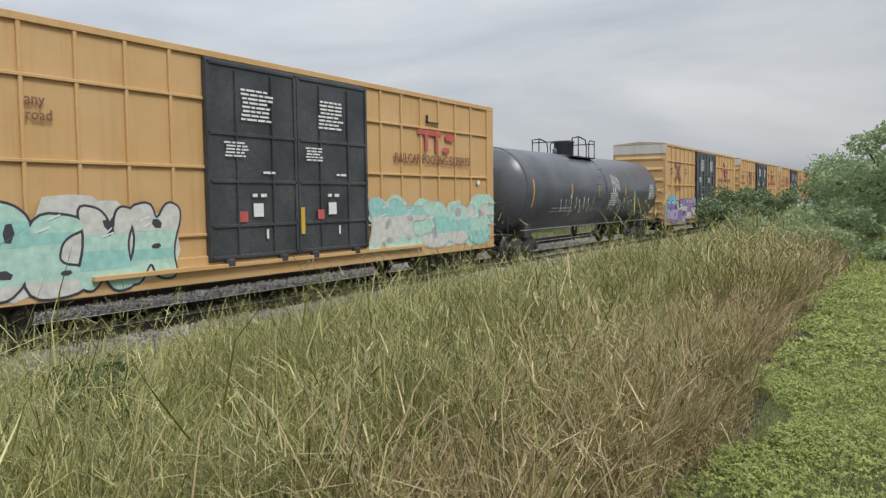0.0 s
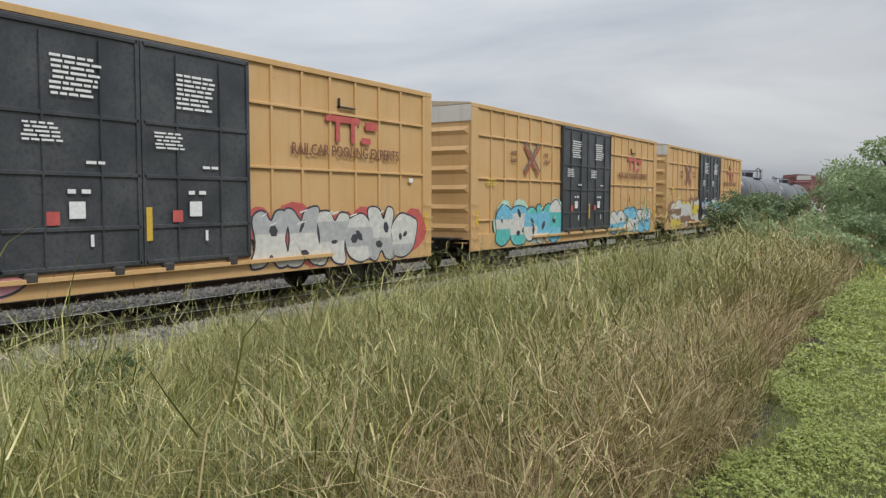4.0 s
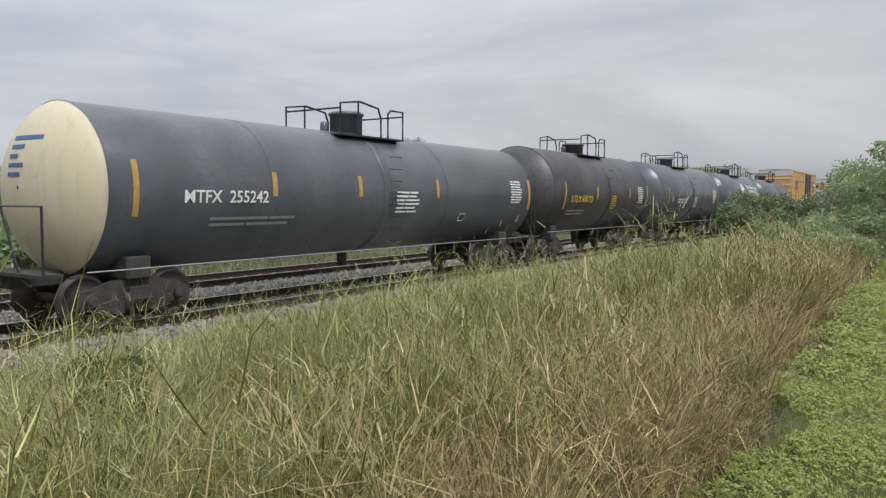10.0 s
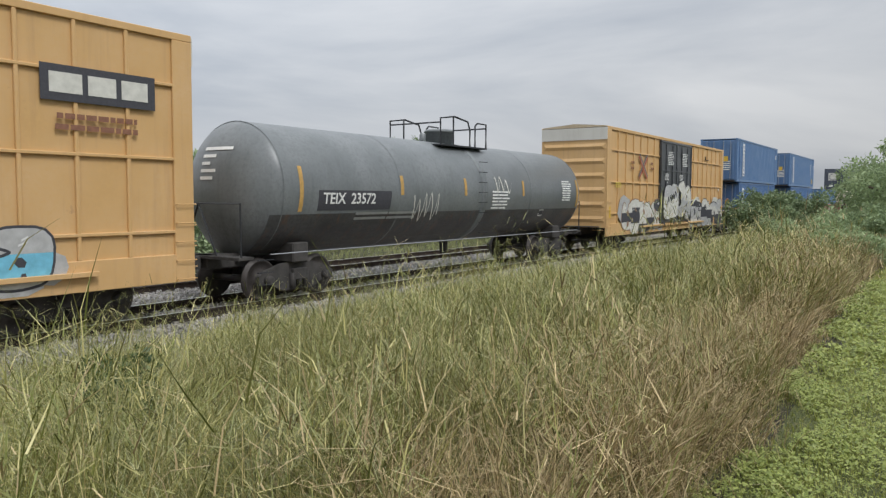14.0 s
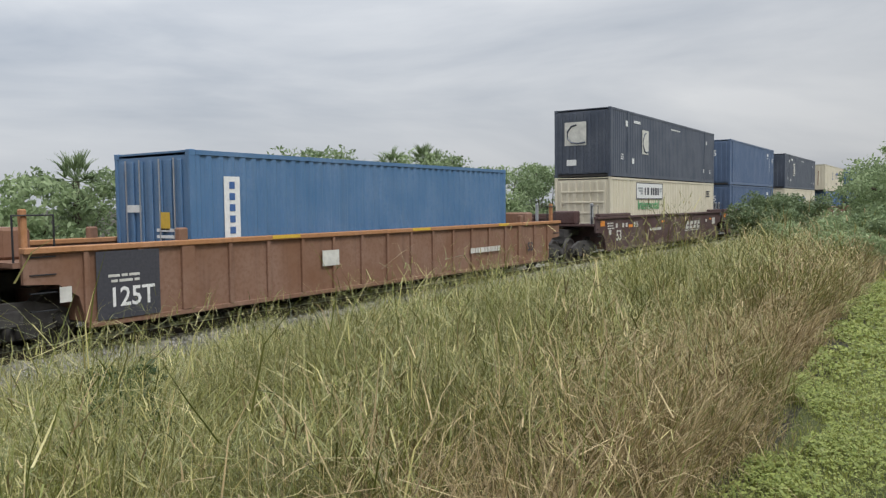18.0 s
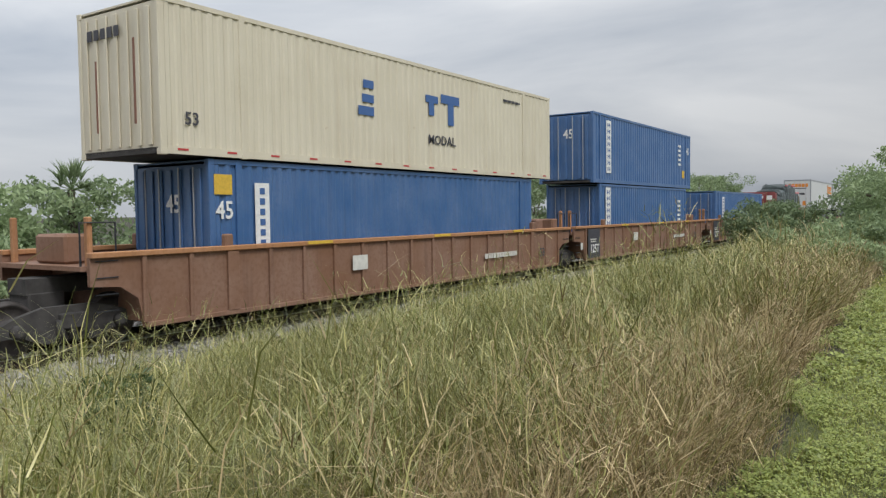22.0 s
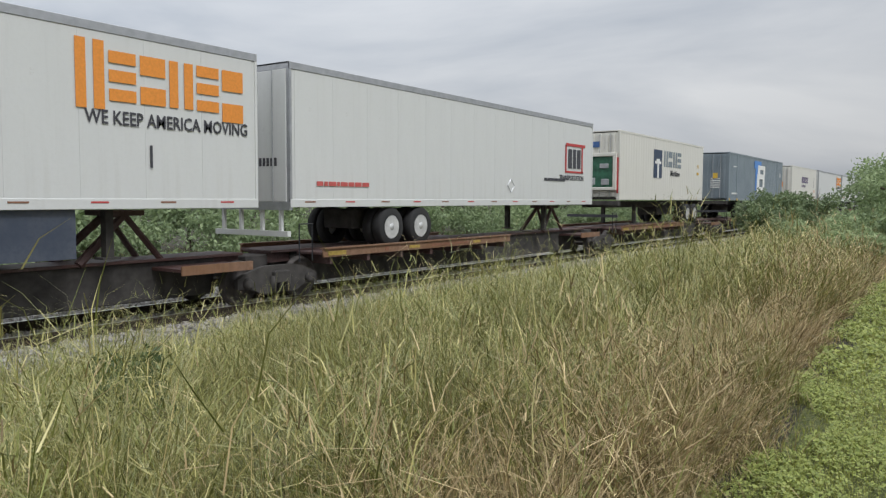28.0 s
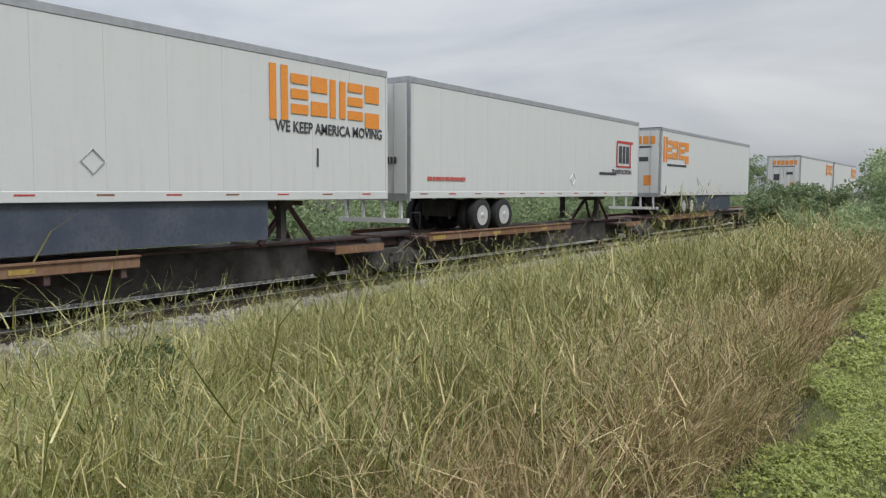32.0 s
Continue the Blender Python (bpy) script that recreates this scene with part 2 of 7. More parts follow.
M["straw"] = varied("straw_stalks", [(0.60, 0.47, 0.215), (0.80, 0.66, 0.36), (0.45, 0.37, 0.15), (0.68, 0.54, 0.27)], 0.45, "island", 0.12)
M["seed"] = varied("seed_heads", [(0.56, 0.58, 0.32), (0.68, 0.68, 0.40), (0.62, 0.60, 0.36)], 0.7, "island", 0.4)
M["broad"] = varied("broad_blades", [(0.12, 0.145, 0.038), (0.27, 0.285, 0.085), (0.17, 0.20, 0.055), (0.56, 0.50, 0.235), (0.22, 0.245, 0.072), (0.80, 0.70, 0.40), (0.15, 0.18, 0.05), (0.44, 0.405, 0.165)], 0.4, "patch", 0.10)
M["clover"] = varied("clover_leaves", [(0.20, 0.255, 0.065), (0.33, 0.385, 0.105), (0.47, 0.515, 0.16), (0.265, 0.315, 0.08)], 0.45, "island", 0.35)
M["lawn"] = varied("lawn_blades", [(0.26, 0.30, 0.07), (0.37, 0.41, 0.105), (0.49, 0.50, 0.15), (0.31, 0.345, 0.085), (0.57, 0.53, 0.23)], 0.5, "island", 0.3)
M["leaf"] = varied("bush_leaves", [(0.17, 0.235, 0.12), (0.245, 0.325, 0.165), (0.33, 0.41, 0.21), (0.20, 0.27, 0.14)], 0.5, "island", 0.35)
M["leaf_bush"] = varied("rail_bush_leaves", [(0.13, 0.185, 0.095), (0.18, 0.245, 0.125), (0.25, 0.315, 0.155), (0.15, 0.21, 0.105)], 0.5, "island", 0.3)
M["leaf_pale"] = varied("pale_tree_leaves", [(0.25, 0.33, 0.16), (0.33, 0.42, 0.22), (0.41, 0.50, 0.27), (0.28, 0.36, 0.18)], 0.55, "island", 0.4)
M["weed"] = varied("weed_leaves", [(0.035, 0.065, 0.022), (0.055, 0.095, 0.03), (0.075, 0.12, 0.04)], 0.5, "island", 0.2)
M["bark"] = plain("bark", (0.10, 0.08, 0.06), 0.9, 0, 0.35, 5, 0.6)


def soil_material():
    m, nt, b, co = base("soil_with_gap_shade", 0.95)
    # soil toned extra dark, so shade between the tussocks is in its colour
    c = mix_node(nt, (0.028, 0.026, 0.014), (0.055, 0.046, 0.026), noise_fac(nt, co, 0.6, 0.3, 0.7, 8))
    c = mix_node(nt, c, (0.022, 0.026, 0.010), noise_fac(nt, co, 6, 0.4, 0.7, 8))
    nt.links.new(c, b.inputs["Base Color"])
    bump(nt, b, noise_fac(nt, co, 18, 0.3, 0.7, 8), 0.6, 0.03)
    return m


def lawn_material():
    m, nt, b, co = base("lawn_ground", 0.9)
    c = mix_node(nt, (0.08, 0.09, 0.028), (0.15, 0.165, 0.05), noise_fac(nt, co, 1.3, 0.3, 0.7, 8))
    c = mix_node(nt, c, (0.035, 0.06, 0.012), noise_fac(nt, co, 34, 0.5, 0.75, 8))
    c = mix_node(nt, c, (0.085, 0.07, 0.045), noise_fac(nt, co, 0.8, 0.64, 0.75, 8))
    nt.links.new(c, b.inputs["Base Color"])
    bump(nt, b, noise_fac(nt, co, 40, 0.3, 0.7, 8), 0.8, 0.03)
    return m


M["soil"], M["lawn_ground"] = soil_material(), lawn_material()

# ---- building helpers ----


def part(name, bm, material, parent=None, label="", loc=None):
    """One bmesh (or a ready mesh) as one object under a thing or a part."""
    if isinstance(bm, bmesh.types.BMesh):
        me = bpy.data.meshes.new(name)
        bm.to_mesh(me)
        bm.free()
    else:
        me = bm
    if material and not me.materials:
        me.materials.append(material)
    ob = new(name, me)
    if parent:
        ob.parent = parent
    if loc:
        ob.location = loc
    if label:
        ob["label"] = label
    return ob


def thing(name, label, category, group="", kind=""):
    return tagged(new(name), label, category, group, kind)


def box(bm, x0, x1, y0, y1, z0, z1, bev=0.0):
    m = Matrix.Translation(((x0 + x1) / 2, (y0 + y1) / 2, (z0 + z1) / 2)) @ Matrix.Diagonal((x1 - x0, y1 - y0, z1 - z0, 1))
    r = bmesh.ops.create_cube(bm, size=1, matrix=m)
    if bev:
        es = list({e for v in r["verts"] for e in v.link_edges})
        bmesh.ops.bevel(bm, geom=es, offset=bev, segments=1, affect="EDGES")
    return bm


def boxes(*rows, bev=0.0):
    bm = bmesh.new()
    for r in rows:
        box(bm, *r, bev=bev)
    return bm


def tube(bm, pts, r, n=6):
    """A pipe through points, mitred."""
    rings = []
    for i, p in enumerate(pts):
        p = Vector(p)
        a = (p - Vector(pts[i - 1])).normalized() if i else None
        b = (Vector(pts[i + 1]) - p).normalized() if i < len(pts) - 1 else None
        d = ((a or b) + (b or a)).normalized()
        q = d.to_track_quat("Z", "Y").to_matrix()
        rings.append([bm.verts.new(p + q @ Vector((r * math.cos(k * math.tau / n), r * math.sin(k * math.tau / n), 0))) for k in range(n)])
    for u, v in zip(rings, rings[1:]):
        for k in range(n):
            bm.faces.new((u[k], u[(k + 1) % n], v[(k + 1) % n], v[k]))
    bm.faces.new(rings[0][::-1])
    bm.faces.new(rings[-1])
    return bm


def lathe(bm, prof, axis="x", n=32, centre=(0, 0, 0), smooth=True, caps=True):
    """Turn a profile of (along, radius) round an axis."""
    rings = []
    for a, r in prof:
        ring = []
        for k in range(n):
            c, s = math.cos(k * math.tau / n) * r, math.sin(k * math.tau / n) * r
            v = {"x": (a, c, s), "y": (c, a, s), "z": (c, s, a)}[axis]
            ring.append(bm.verts.new(Vector(centre) + Vector(v)))
        rings.append(ring)
    fs = []
    for u, v in zip(rings, rings[1:]):
        for k in range(n):
            fs.append(bm.faces.new((u[k], u[(k + 1) % n], v[(k + 1) % n], v[k])))
    sides = list(fs)
    if caps:
        fs.append(bm.faces.new(rings[0][::-1]))
        fs.append(bm.faces.new(rings[-1]))
    bmesh.ops.recalc_face_normals(bm, faces=fs)
    if smooth:
        for f in sides:
            f.smooth = True
    return bm


LETTERS = {}


def letters(text, size):
    """The built-in font as a flat mesh in the xz plane, read from -y."""
    key = (text, size)
    if key not in LETTERS:
        cu = bpy.data.curves.new("lettering", "FONT")
        cu.body, cu.size, cu.extrude, cu.resolution_u = text, size, 0.003, 2
        cu.offset = 0.014 * size
        cu.align_x, cu.align_y = "LEFT", "BOTTOM"
        ob = new("lettering", cu)
        me = bpy.data.meshes.new_from_object(ob.evaluated_get(bpy.context.evaluated_depsgraph_get()))
        me.transform(Matrix.Rotation(radians(90), 4, "X"))
        bpy.data.objects.remove(ob)
        bpy.data.curves.remove(cu)
        LETTERS[key] = me
    return LETTERS[key].copy()


def write(text, size, at, material, parent, squeeze=1.0, name="lettering", turn=0):
    me = letters(text, size)
    if squeeze != 1:
        me.transform(Matrix.Diagonal((squeeze, 1, 1, 1)))
    ob = part(name, me, material, parent)
    ob.location = at
    ob.rotation_euler = (0, 0, radians(turn))
    return ob


def slabs(name, rows, y, material, parent, label="", thick=0.006):
    """Flat painted bars on a near side: rows of x0, x1, z0, z1."""
    if name not in ("stencil", "emblem", "name_block", "emblem_figure"):
        for x0, x1, z0, z1 in rows:
            part(name, boxes((x0, x1, y - thick, y, z0, z1)), material, parent, label)
        return None
    bm = bmesh.new()
    for x0, x1, z0, z1 in rows:
        box(bm, x0, x1, y - thick, y, z0, z1)
    return part(name, bm, material, parent, label)


def mesh_from(name, verts, faces_n, k, material):
    """Many loose faces of k corners each, from arrays."""
    me = bpy.data.meshes.new(name)
    nv, nf = len(verts), len(faces_n)
    me.vertices.add(nv)
    me.vertices.foreach_set("co", np.ascontiguousarray(verts, dtype=np.float32).ravel())
    me.loops.add(nf * k)
    me.loops.foreach_set("vertex_index", np.ascontiguousarray(faces_n, dtype=np.int32).ravel())
    me.polygons.add(nf)
    me.polygons.foreach_set("loop_start", np.arange(0, nf * k, k, dtype=np.int32))
    me.update(calc_edges=True)
    me.materials.append(material)
    return me

# ---- ground, track ----
LAWN_Z, EDGE_Y = 0.35, 1.36


def ground_z(x, y):
    """The lawn's level, the dip under the tall grass, the foot of the ballast and the flat land beyond."""
    xs = (-60, EDGE_Y - 0.2, EDGE_Y + 0.35, 5.0, 8.5, 10.6, 30)
    zs = (LAWN_Z, LAWN_Z, LAWN_Z - 0.18, -0.20, -0.62, -0.66, -0.66)
    return np.interp(y, xs, zs)


def build_ground():
    ys = np.concatenate([[-3000, -600, -150, -40], np.linspace(-10, 11, 64), [14, 18, 24, 40, 80, 200, 600, 3000]])
    xs = np.concatenate([[-3000, -600, -150, -50], np.linspace(-12, 70, 165), [90, 120, 200, 500, 1200, 3000]])
    X, Y = np.meshgrid(xs, ys)
    rng = np.random.default_rng(4)
    Z = ground_z(X, Y) + np.where((np.abs(X) < 80) & (Y < 12) & (Y > -12), rng.normal(0, 0.012, X.shape), 0)
    Z = np.where((Y > 11) | (Y < -20), ground_z(X, Y), Z)
    n = len(xs)
    idx = np.arange(X.size).reshape(X.shape)
    f = np.stack([idx[:-1, :-1], idx[:-1, 1:], idx[1:, 1:], idx[1:, :-1]], -1).reshape(-1, 4)
    me = mesh_from("ground", np.stack([X, Y, Z], -1).reshape(-1, 3), f, 4, M["lawn_ground"])
    me.materials.append(M["soil"])
    cy = Y[:-1, :-1].ravel() / 2 + Y[1:, 1:].ravel() / 2
    # dark soil starts short of the tall grass, standing for shade at its foot
    me.polygons.foreach_set("material_index", (cy > EDGE_Y - 0.5).astype(np.int32))
    me.polygons.foreach_set("use_smooth", np.ones(len(f), dtype=bool))
    tagged(new("ground", me), "mown green lawn dropping to rough soil beside the railway", "ground", kind="structure")


build_ground()


RAIL_Z = -0.23   # rail heads
TRACK_2 = TRACK_Y + 4.45   # the empty second track behind


def build_track():
    # one ballast bed under both tracks, heaped a little between them
    bm = bmesh.new()
    prof = [(-3.1, -0.67), (-1.7, -0.475), (-1.3, -0.445), (1.3, -0.445), (1.7, -0.44), (2.25, -0.41), (2.8, -0.44), (3.15, -0.445), (5.75, -0.445), (6.15, -0.475), (7.6, -0.67)]
    a = [bm.verts.new((-120, TRACK_Y + y, z)) for y, z in prof]
    b = [bm.verts.new((700, TRACK_Y + y, z)) for y, z in prof]
    for k in range(len(prof) - 1):
        bm.faces.new((a[k], b[k], b[k + 1], a[k + 1]))
    tagged(part("ballast_bed", bm, M["bed"]), "grey crushed-stone ballast bed under two tracks", "ballast", kind="structure")
    for y in (TRACK_Y - 0.755, TRACK_Y + 0.755, TRACK_2 - 0.755, TRACK_2 + 0.755):
        rail = thing("rail", "rusty steel rail with a polished head on concrete ties", "rail", "rails", "structure")
        z = RAIL_Z
        bm = bmesh.new()
        prof = [(-0.076, -0.190), (-0.076, -0.178), (-0.014, -0.160), (-0.009, -0.10), (-0.014, -0.052), (-0.037, -0.042), (-0.037, -0.008), (-0.030, -0.004)]
        prof = prof + [(-u, v) for u, v in prof[::-1]]
        va = [bm.verts.new((-120, y + u, z + v)) for u, v in prof]
        vb = [bm.verts.new((700, y + u, z + v)) for u, v in prof]
        for k in range(len(prof)):
            q = (k + 1) % len(prof)
            bm.faces.new((va[k], va[q], vb[q], vb[k]))
        bmesh.ops.recalc_face_normals(bm, faces=bm.faces[:])
        part("web", bm, M["rail"], rail)
        part("head", boxes((-120, 700, y - 0.030, y + 0.030, z - 0.006, z)), M["rail_head"], rail, "polished running surface")


build_track()


def build_ties():
    """Pale concrete ties, a little broader at the foot, with a pair of clips at each rail."""
    bm = bmesh.new()
    prof = [(-0.135, -0.20), (-0.125, -0.02), (-0.11, 0.0), (0.11, 0.0), (0.125, -0.02), (0.135, -0.20)]
    va = [bm.verts.new((u, -1.30, v)) for u, v in prof]
    vb = [bm.verts.new((u, 1.30, v)) for u, v in prof]
    for k in range(len(prof) - 1):
        bm.faces.new((va[k], va[k + 1], vb[k + 1], vb[k]))
    bm.faces.new(va[::-1])
    bm.faces.new(vb)
    for y in (-0.875, -0.635, 0.635, 0.875):
        box(bm, -0.05, 0.05, y - 0.035, y + 0.035, 0.0, 0.035)
    bmesh.ops.recalc_face_normals(bm, faces=bm.faces[:])
    me = bpy.data.meshes.new("tie")
    bm.to_mesh(me)
    bm.free()
    me.materials.append(M["tie"])
    rng = random.Random(5)
    for ty, n in ((TRACK_Y, 105), (TRACK_2, 105)):
        for i in range(n):
            ob = tagged(new("tie", me), "pale concrete railway tie in the ballast", "tie", "railway ties", "structure")
            ob.matrix_world = pose(-3 + i * 0.61, ty + rng.uniform(-0.03, 0.03), RAIL_Z - 0.192 + rng.uniform(-0.006, 0.0), 0, 0, rng.uniform(-0.8, 0.8))


build_ties()

# ---- plants ----


def stems(x, y, z, width, az, twist, steps, taper=0.75):
    """Ribbons that climb in straight steps of (length, angle from upright, turn): roots and sizes as arrays give verts and quads."""
    n = len(x)
    side = np.stack([-np.sin(az + twist), np.cos(az + twist), np.zeros(n)], 1)
    c = np.stack([x, y, z], 1)
    rows = []
    m = len(steps)
    for k in range(m + 1):
        w = width * max(1 - (k / m) ** 1.6 * taper, 0.08)
        rows += [c - side * w[:, None] / 2, c + side * w[:, None] / 2]
        if k < m:
            length, tilt, turn = steps[k]
            h = np.sin(tilt)
            c = c + np.stack([np.cos(az + turn) * h, np.sin(az + turn) * h, np.cos(tilt)], 1) * np.asarray(length)[:, None]
    V = np.stack(rows, 1)
    i = (np.arange(n) * 2 * (m + 1))[:, None]
    Q = np.concatenate([i + np.array([[2 * k, 2 * k + 1, 2 * k + 3, 2 * k + 2]]) for k in range(m)], 0)
    return V.reshape(-1, 3), Q


def blades(rng, x, y, z, height, width, lean, az, segs=3, curl=0.5):
    """Tapered blades that arch over, from upright at the root to their full lean at the tip."""
    n = len(x)
    tilt = lambda k: (lean * (0.45 + (0.55 + curl) * k)).clip(0, 2.6)
    steps = [(height / segs, tilt((k + 0.5) / segs), rng.normal(0, 0.25, n)) for k in range(segs)]
    return stems(x, y, z, width, az, rng.uniform(-1, 1, n), steps, 0.94)


def edge_y(x):
    """The ragged line where the mown lawn meets the tall grass."""
    return EDGE_Y - 0.1 - 0.17 * np.clip((5.6 - x) / 1.6, 0, 1) + 0.24 * np.clip((x - 5.5) / 3, 0, 1) + 0.2 * np.clip((x - 8) / 6, 0, 1) + 0.13 * np.sin(x * 1.9) + 0.09 * np.sin(x * 4.3 + 1) + 0.05 * np.sin(x * 9.1)


def tufts(rng, n, x0, x1, y0, y1, per, spread):
    """Roots in tussocks that spread like fountains, with hollows between: places, and each blade's size, heading and lay."""
    cx, cy = rng.uniform(x0, x1, n), rng.uniform(y0, y1, n)
    lump = np.sin(cx * 2.1 + 1.7 * np.sin(cy * 1.3)) * np.sin(cy * 2.6 + 1.2 * np.sin(cx * 1.1 + 1)) + 0.6 * np.sin(cx * 0.8 + cy * 1.1 + 2)
    keep = (cy < cx * 2.6 + 1.0) & (np.hypot(cx, cy) > 2.5) & (cy > edge_y(cx)) & (rng.random(n) < (0.50 + 0.62 * lump).clip(0.05, 1))
    cx, cy, lump = cx[keep], cy[keep], lump[keep]
    n = len(cx)
    size = rng.normal(0.95, 0.15, n).clip(0.5, 1.25) * (1 + 0.34 * lump)
    # neighbouring tussocks lie the same way, as wind and rain have laid them
    head = 2.6 + 1.5 * np.sin(cx * 0.9 + cy * 0.5) + 1.2 * np.sin(cy * 1.9 - cx * 0.7) + rng.normal(0, 0.8, n)
    lay = rng.gamma(1.8, 0.16, n) * (1.1 + 0.9 * np.sin(cx * 1.3 + cy * 2.1))
    r = lambda q: np.repeat(q, per)
    dx, dy = rng.normal(0, 1, n * per), rng.normal(0, 1, n * per)
    out = np.arctan2(dy, dx)
    heading = np.where(rng.random(n * per) < 0.6, out, r(head))
    return r(cx) + dx * spread, r(cy) + dy * spread, r(size), heading, r(lay) + 0.22 * np.hypot(dx, dy)


def field_height(x, y):
    """Height of the tall grass: highest at mid field, ragged towards the lawn, lower at the ballast."""
    h = np.interp(y, (EDGE_Y, EDGE_Y + 0.4, 3.0, 6.0, 7.0, 8.5, 9.5, 10.5, 11.4), (0.72, 1.00, 1.10, 0.95, 0.88, 0.74, 0.53, 0.29, 0.15))
    h = h * np.where(y < 5, np.interp(x, (12, 22), (1, 0.82)), 1)
    return h * (1 + 0.14 * np.sin(x * 1.7 + y) * np.sin(y * 2.3 - x * 0.6) + 0.10 * np.sin(x * 0.5 + y * 0.8))


def grass_object(name, label, material, rows):
    VV, QQ, off = [], [], 0
    for V, Q in rows:
        VV.append(V)
        QQ.append(Q + off)
        off += len(V)
    me = mesh_from(name, np.concatenate(VV), np.concatenate(QQ), 4, material)
    tagged(new(name, me), label, "grass", kind="stuff")


def brown_share(x, y):
    """Dead growth is thick along the lawn's edge and in patches further in."""
    e = np.interp((y - edge_y(x)) * (1 + 0.10 * np.clip(x - 5, 0, 20)), (0, 0.6, 1.3, 2.4, 6.0), (1.0, 0.7, 0.22, 0.08, 0.03))
    return e * (0.75 + 0.35 * np.sin(x * 1.1 + 0.4) * np.sin(x * 0.45 + y))


def arching(rng, x, y, z, length, width, az, t0, t1, segs=3, taper=0.9, late=1.3):
    """Blades that bend from tilt t0 at the root to t1 at the tip, wandering a little."""
    n = len(x)
    steps = []
    for k in range(segs):
        u = ((k + 0.3) / (segs - 0.4)) ** late
        steps.append((length / segs, (t0 + (t1 - t0) * u).clip(-0.5, 2.75), rng.normal(0, 0.22, n)))
    return stems(x, y, z, width, az, rng.uniform(-1.3, 1.3, n), steps, taper)


def build_tall_grass():
    rng = np.random.default_rng(11)
    # fine green blades in tussocks, arching over on all sides
    rows = []
    for x0, x1, n, per, wid, segs in ((0.5, 9.0, 2100, 58, 0.0048, 3), (9.0, 18.0, 3000, 42, 0.0080, 3), (18.0, 34.0, 3000, 28, 0.013, 2), (34.0, 80.0, 4400, 12, 0.030, 2)):
        x, y, size, head, lay = tufts(rng, n, x0, x1, EDGE_Y - 0.3, 11.4, per, 0.13 if x0 < 18 else 0.17)
        keep = rng.random(len(y)) > 0.85 * brown_share(x, y)
        x, y, size, head, lay = x[keep], y[keep], size[keep], head[keep], lay[keep]
        m = len(x)
        L = field_height(x, y) * np.minimum(size * (0.45 + 0.75 * rng.beta(2.0, 1.5, m)), 1.25) * 1.12
        t0 = (0.10 + lay * 0.7 + rng.normal(0, 0.15, m)).clip(-0.1, 1.0)
        rows.append(arching(rng, x, y, ground_z(x, y) - 0.03, L, wid * rng.uniform(0.5, 1.5, m), head + rng.normal(0, 0.9, m), t0, t0 + rng.gamma(1.8, 0.42, m), segs))
    for cx, cy, n in ((6.3, 1.30, 150), (6.75, 1.36, 110), (12.5, 1.75, 120)):  # green tufts in the dead edge
        rows.append(arching(rng, cx + rng.normal(0, 0.11, n), cy + rng.normal(0, 0.09, n), np.full(n, float(ground_z(cx, cy)) - 0.02), rng.uniform(0.35, 0.8, n), rng.uniform(0.005, 0.010, n), rng.uniform(0, math.tau, n), rng.uniform(0, 0.3, n), rng.uniform(0.3, 1.3, n), 3))
    n = 24000  # the field goes on behind and beside the onlooker
    x, y = rng.uniform(-22, 5, n), rng.uniform(EDGE_Y, 11, n)
    keep = (y > x * 2.6 + 1.0) & (y > edge_y(x) + 0.2) & (np.hypot(x, y) > 2.2)
    x, y = x[keep], y[keep]
    n = len(x)
    rows.append(blades(rng, x, y, ground_z(x, y) - 0.03, field_height(x, y) * rng.uniform(0.5, 1.0, n), rng.uniform(0.012, 0.03, n), rng.gamma(1.5, 0.5, n).clip(0.05, 1.6), rng.uniform(0, math.tau, n), 2))
    grass_object("tall_grass", "tall uncut green grass between lawn and railway", M["grass"], rows)
    # matted dry thatch between the tussocks, coloured darker for the shade low down
    rows = []
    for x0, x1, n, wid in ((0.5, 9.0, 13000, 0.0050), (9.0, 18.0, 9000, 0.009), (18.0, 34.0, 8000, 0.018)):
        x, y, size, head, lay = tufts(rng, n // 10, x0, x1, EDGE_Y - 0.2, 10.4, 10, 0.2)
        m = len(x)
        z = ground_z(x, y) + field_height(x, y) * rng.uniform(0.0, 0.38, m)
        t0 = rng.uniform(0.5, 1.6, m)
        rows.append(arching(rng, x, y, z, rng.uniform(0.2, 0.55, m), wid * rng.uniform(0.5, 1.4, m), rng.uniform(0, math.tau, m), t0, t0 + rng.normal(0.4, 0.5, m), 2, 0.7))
    grass_object("dry_grass", "dry brown thatch, darkened for the shade under the tall grass", M["dry"], rows)
    # dead brown grass that bulges and hangs over the lawn's edge, in separate tussocks
    rows = []
    for x0, x1, n, per, wid in ((2.4, 9.0, 230, 60, 0.0066), (9.0, 18.0, 190, 46, 0.0105), (18.0, 40.0, 230, 30, 0.018)):
        cx = rng.uniform(x0, x1, n)
        wide = np.interp(cx, (2, 4.5, 6.5, 8, 14, 40), (1.6, 1.35, 0.95, 0.75, 0.7, 1.0)) * (0.72 + 0.28 * np.sin(cx * 2.3 + 0.5))
        cy = edge_y(cx) + 0.10 + wide * rng.beta(0.9, 1.6, n)
        size = rng.normal(0.92, 0.13, n).clip(0.55, 1.2) * (0.9 + 0.16 * np.sin(cx * 2.9 + 1.0))
        dx, dy = rng.normal(0, 0.12, n * per), rng.normal(0, 0.12, n * per)
        x, y = np.repeat(cx, per) + dx, np.repeat(cy, per) + dy
        m = len(x)
        out = np.arctan2(dy, dx)
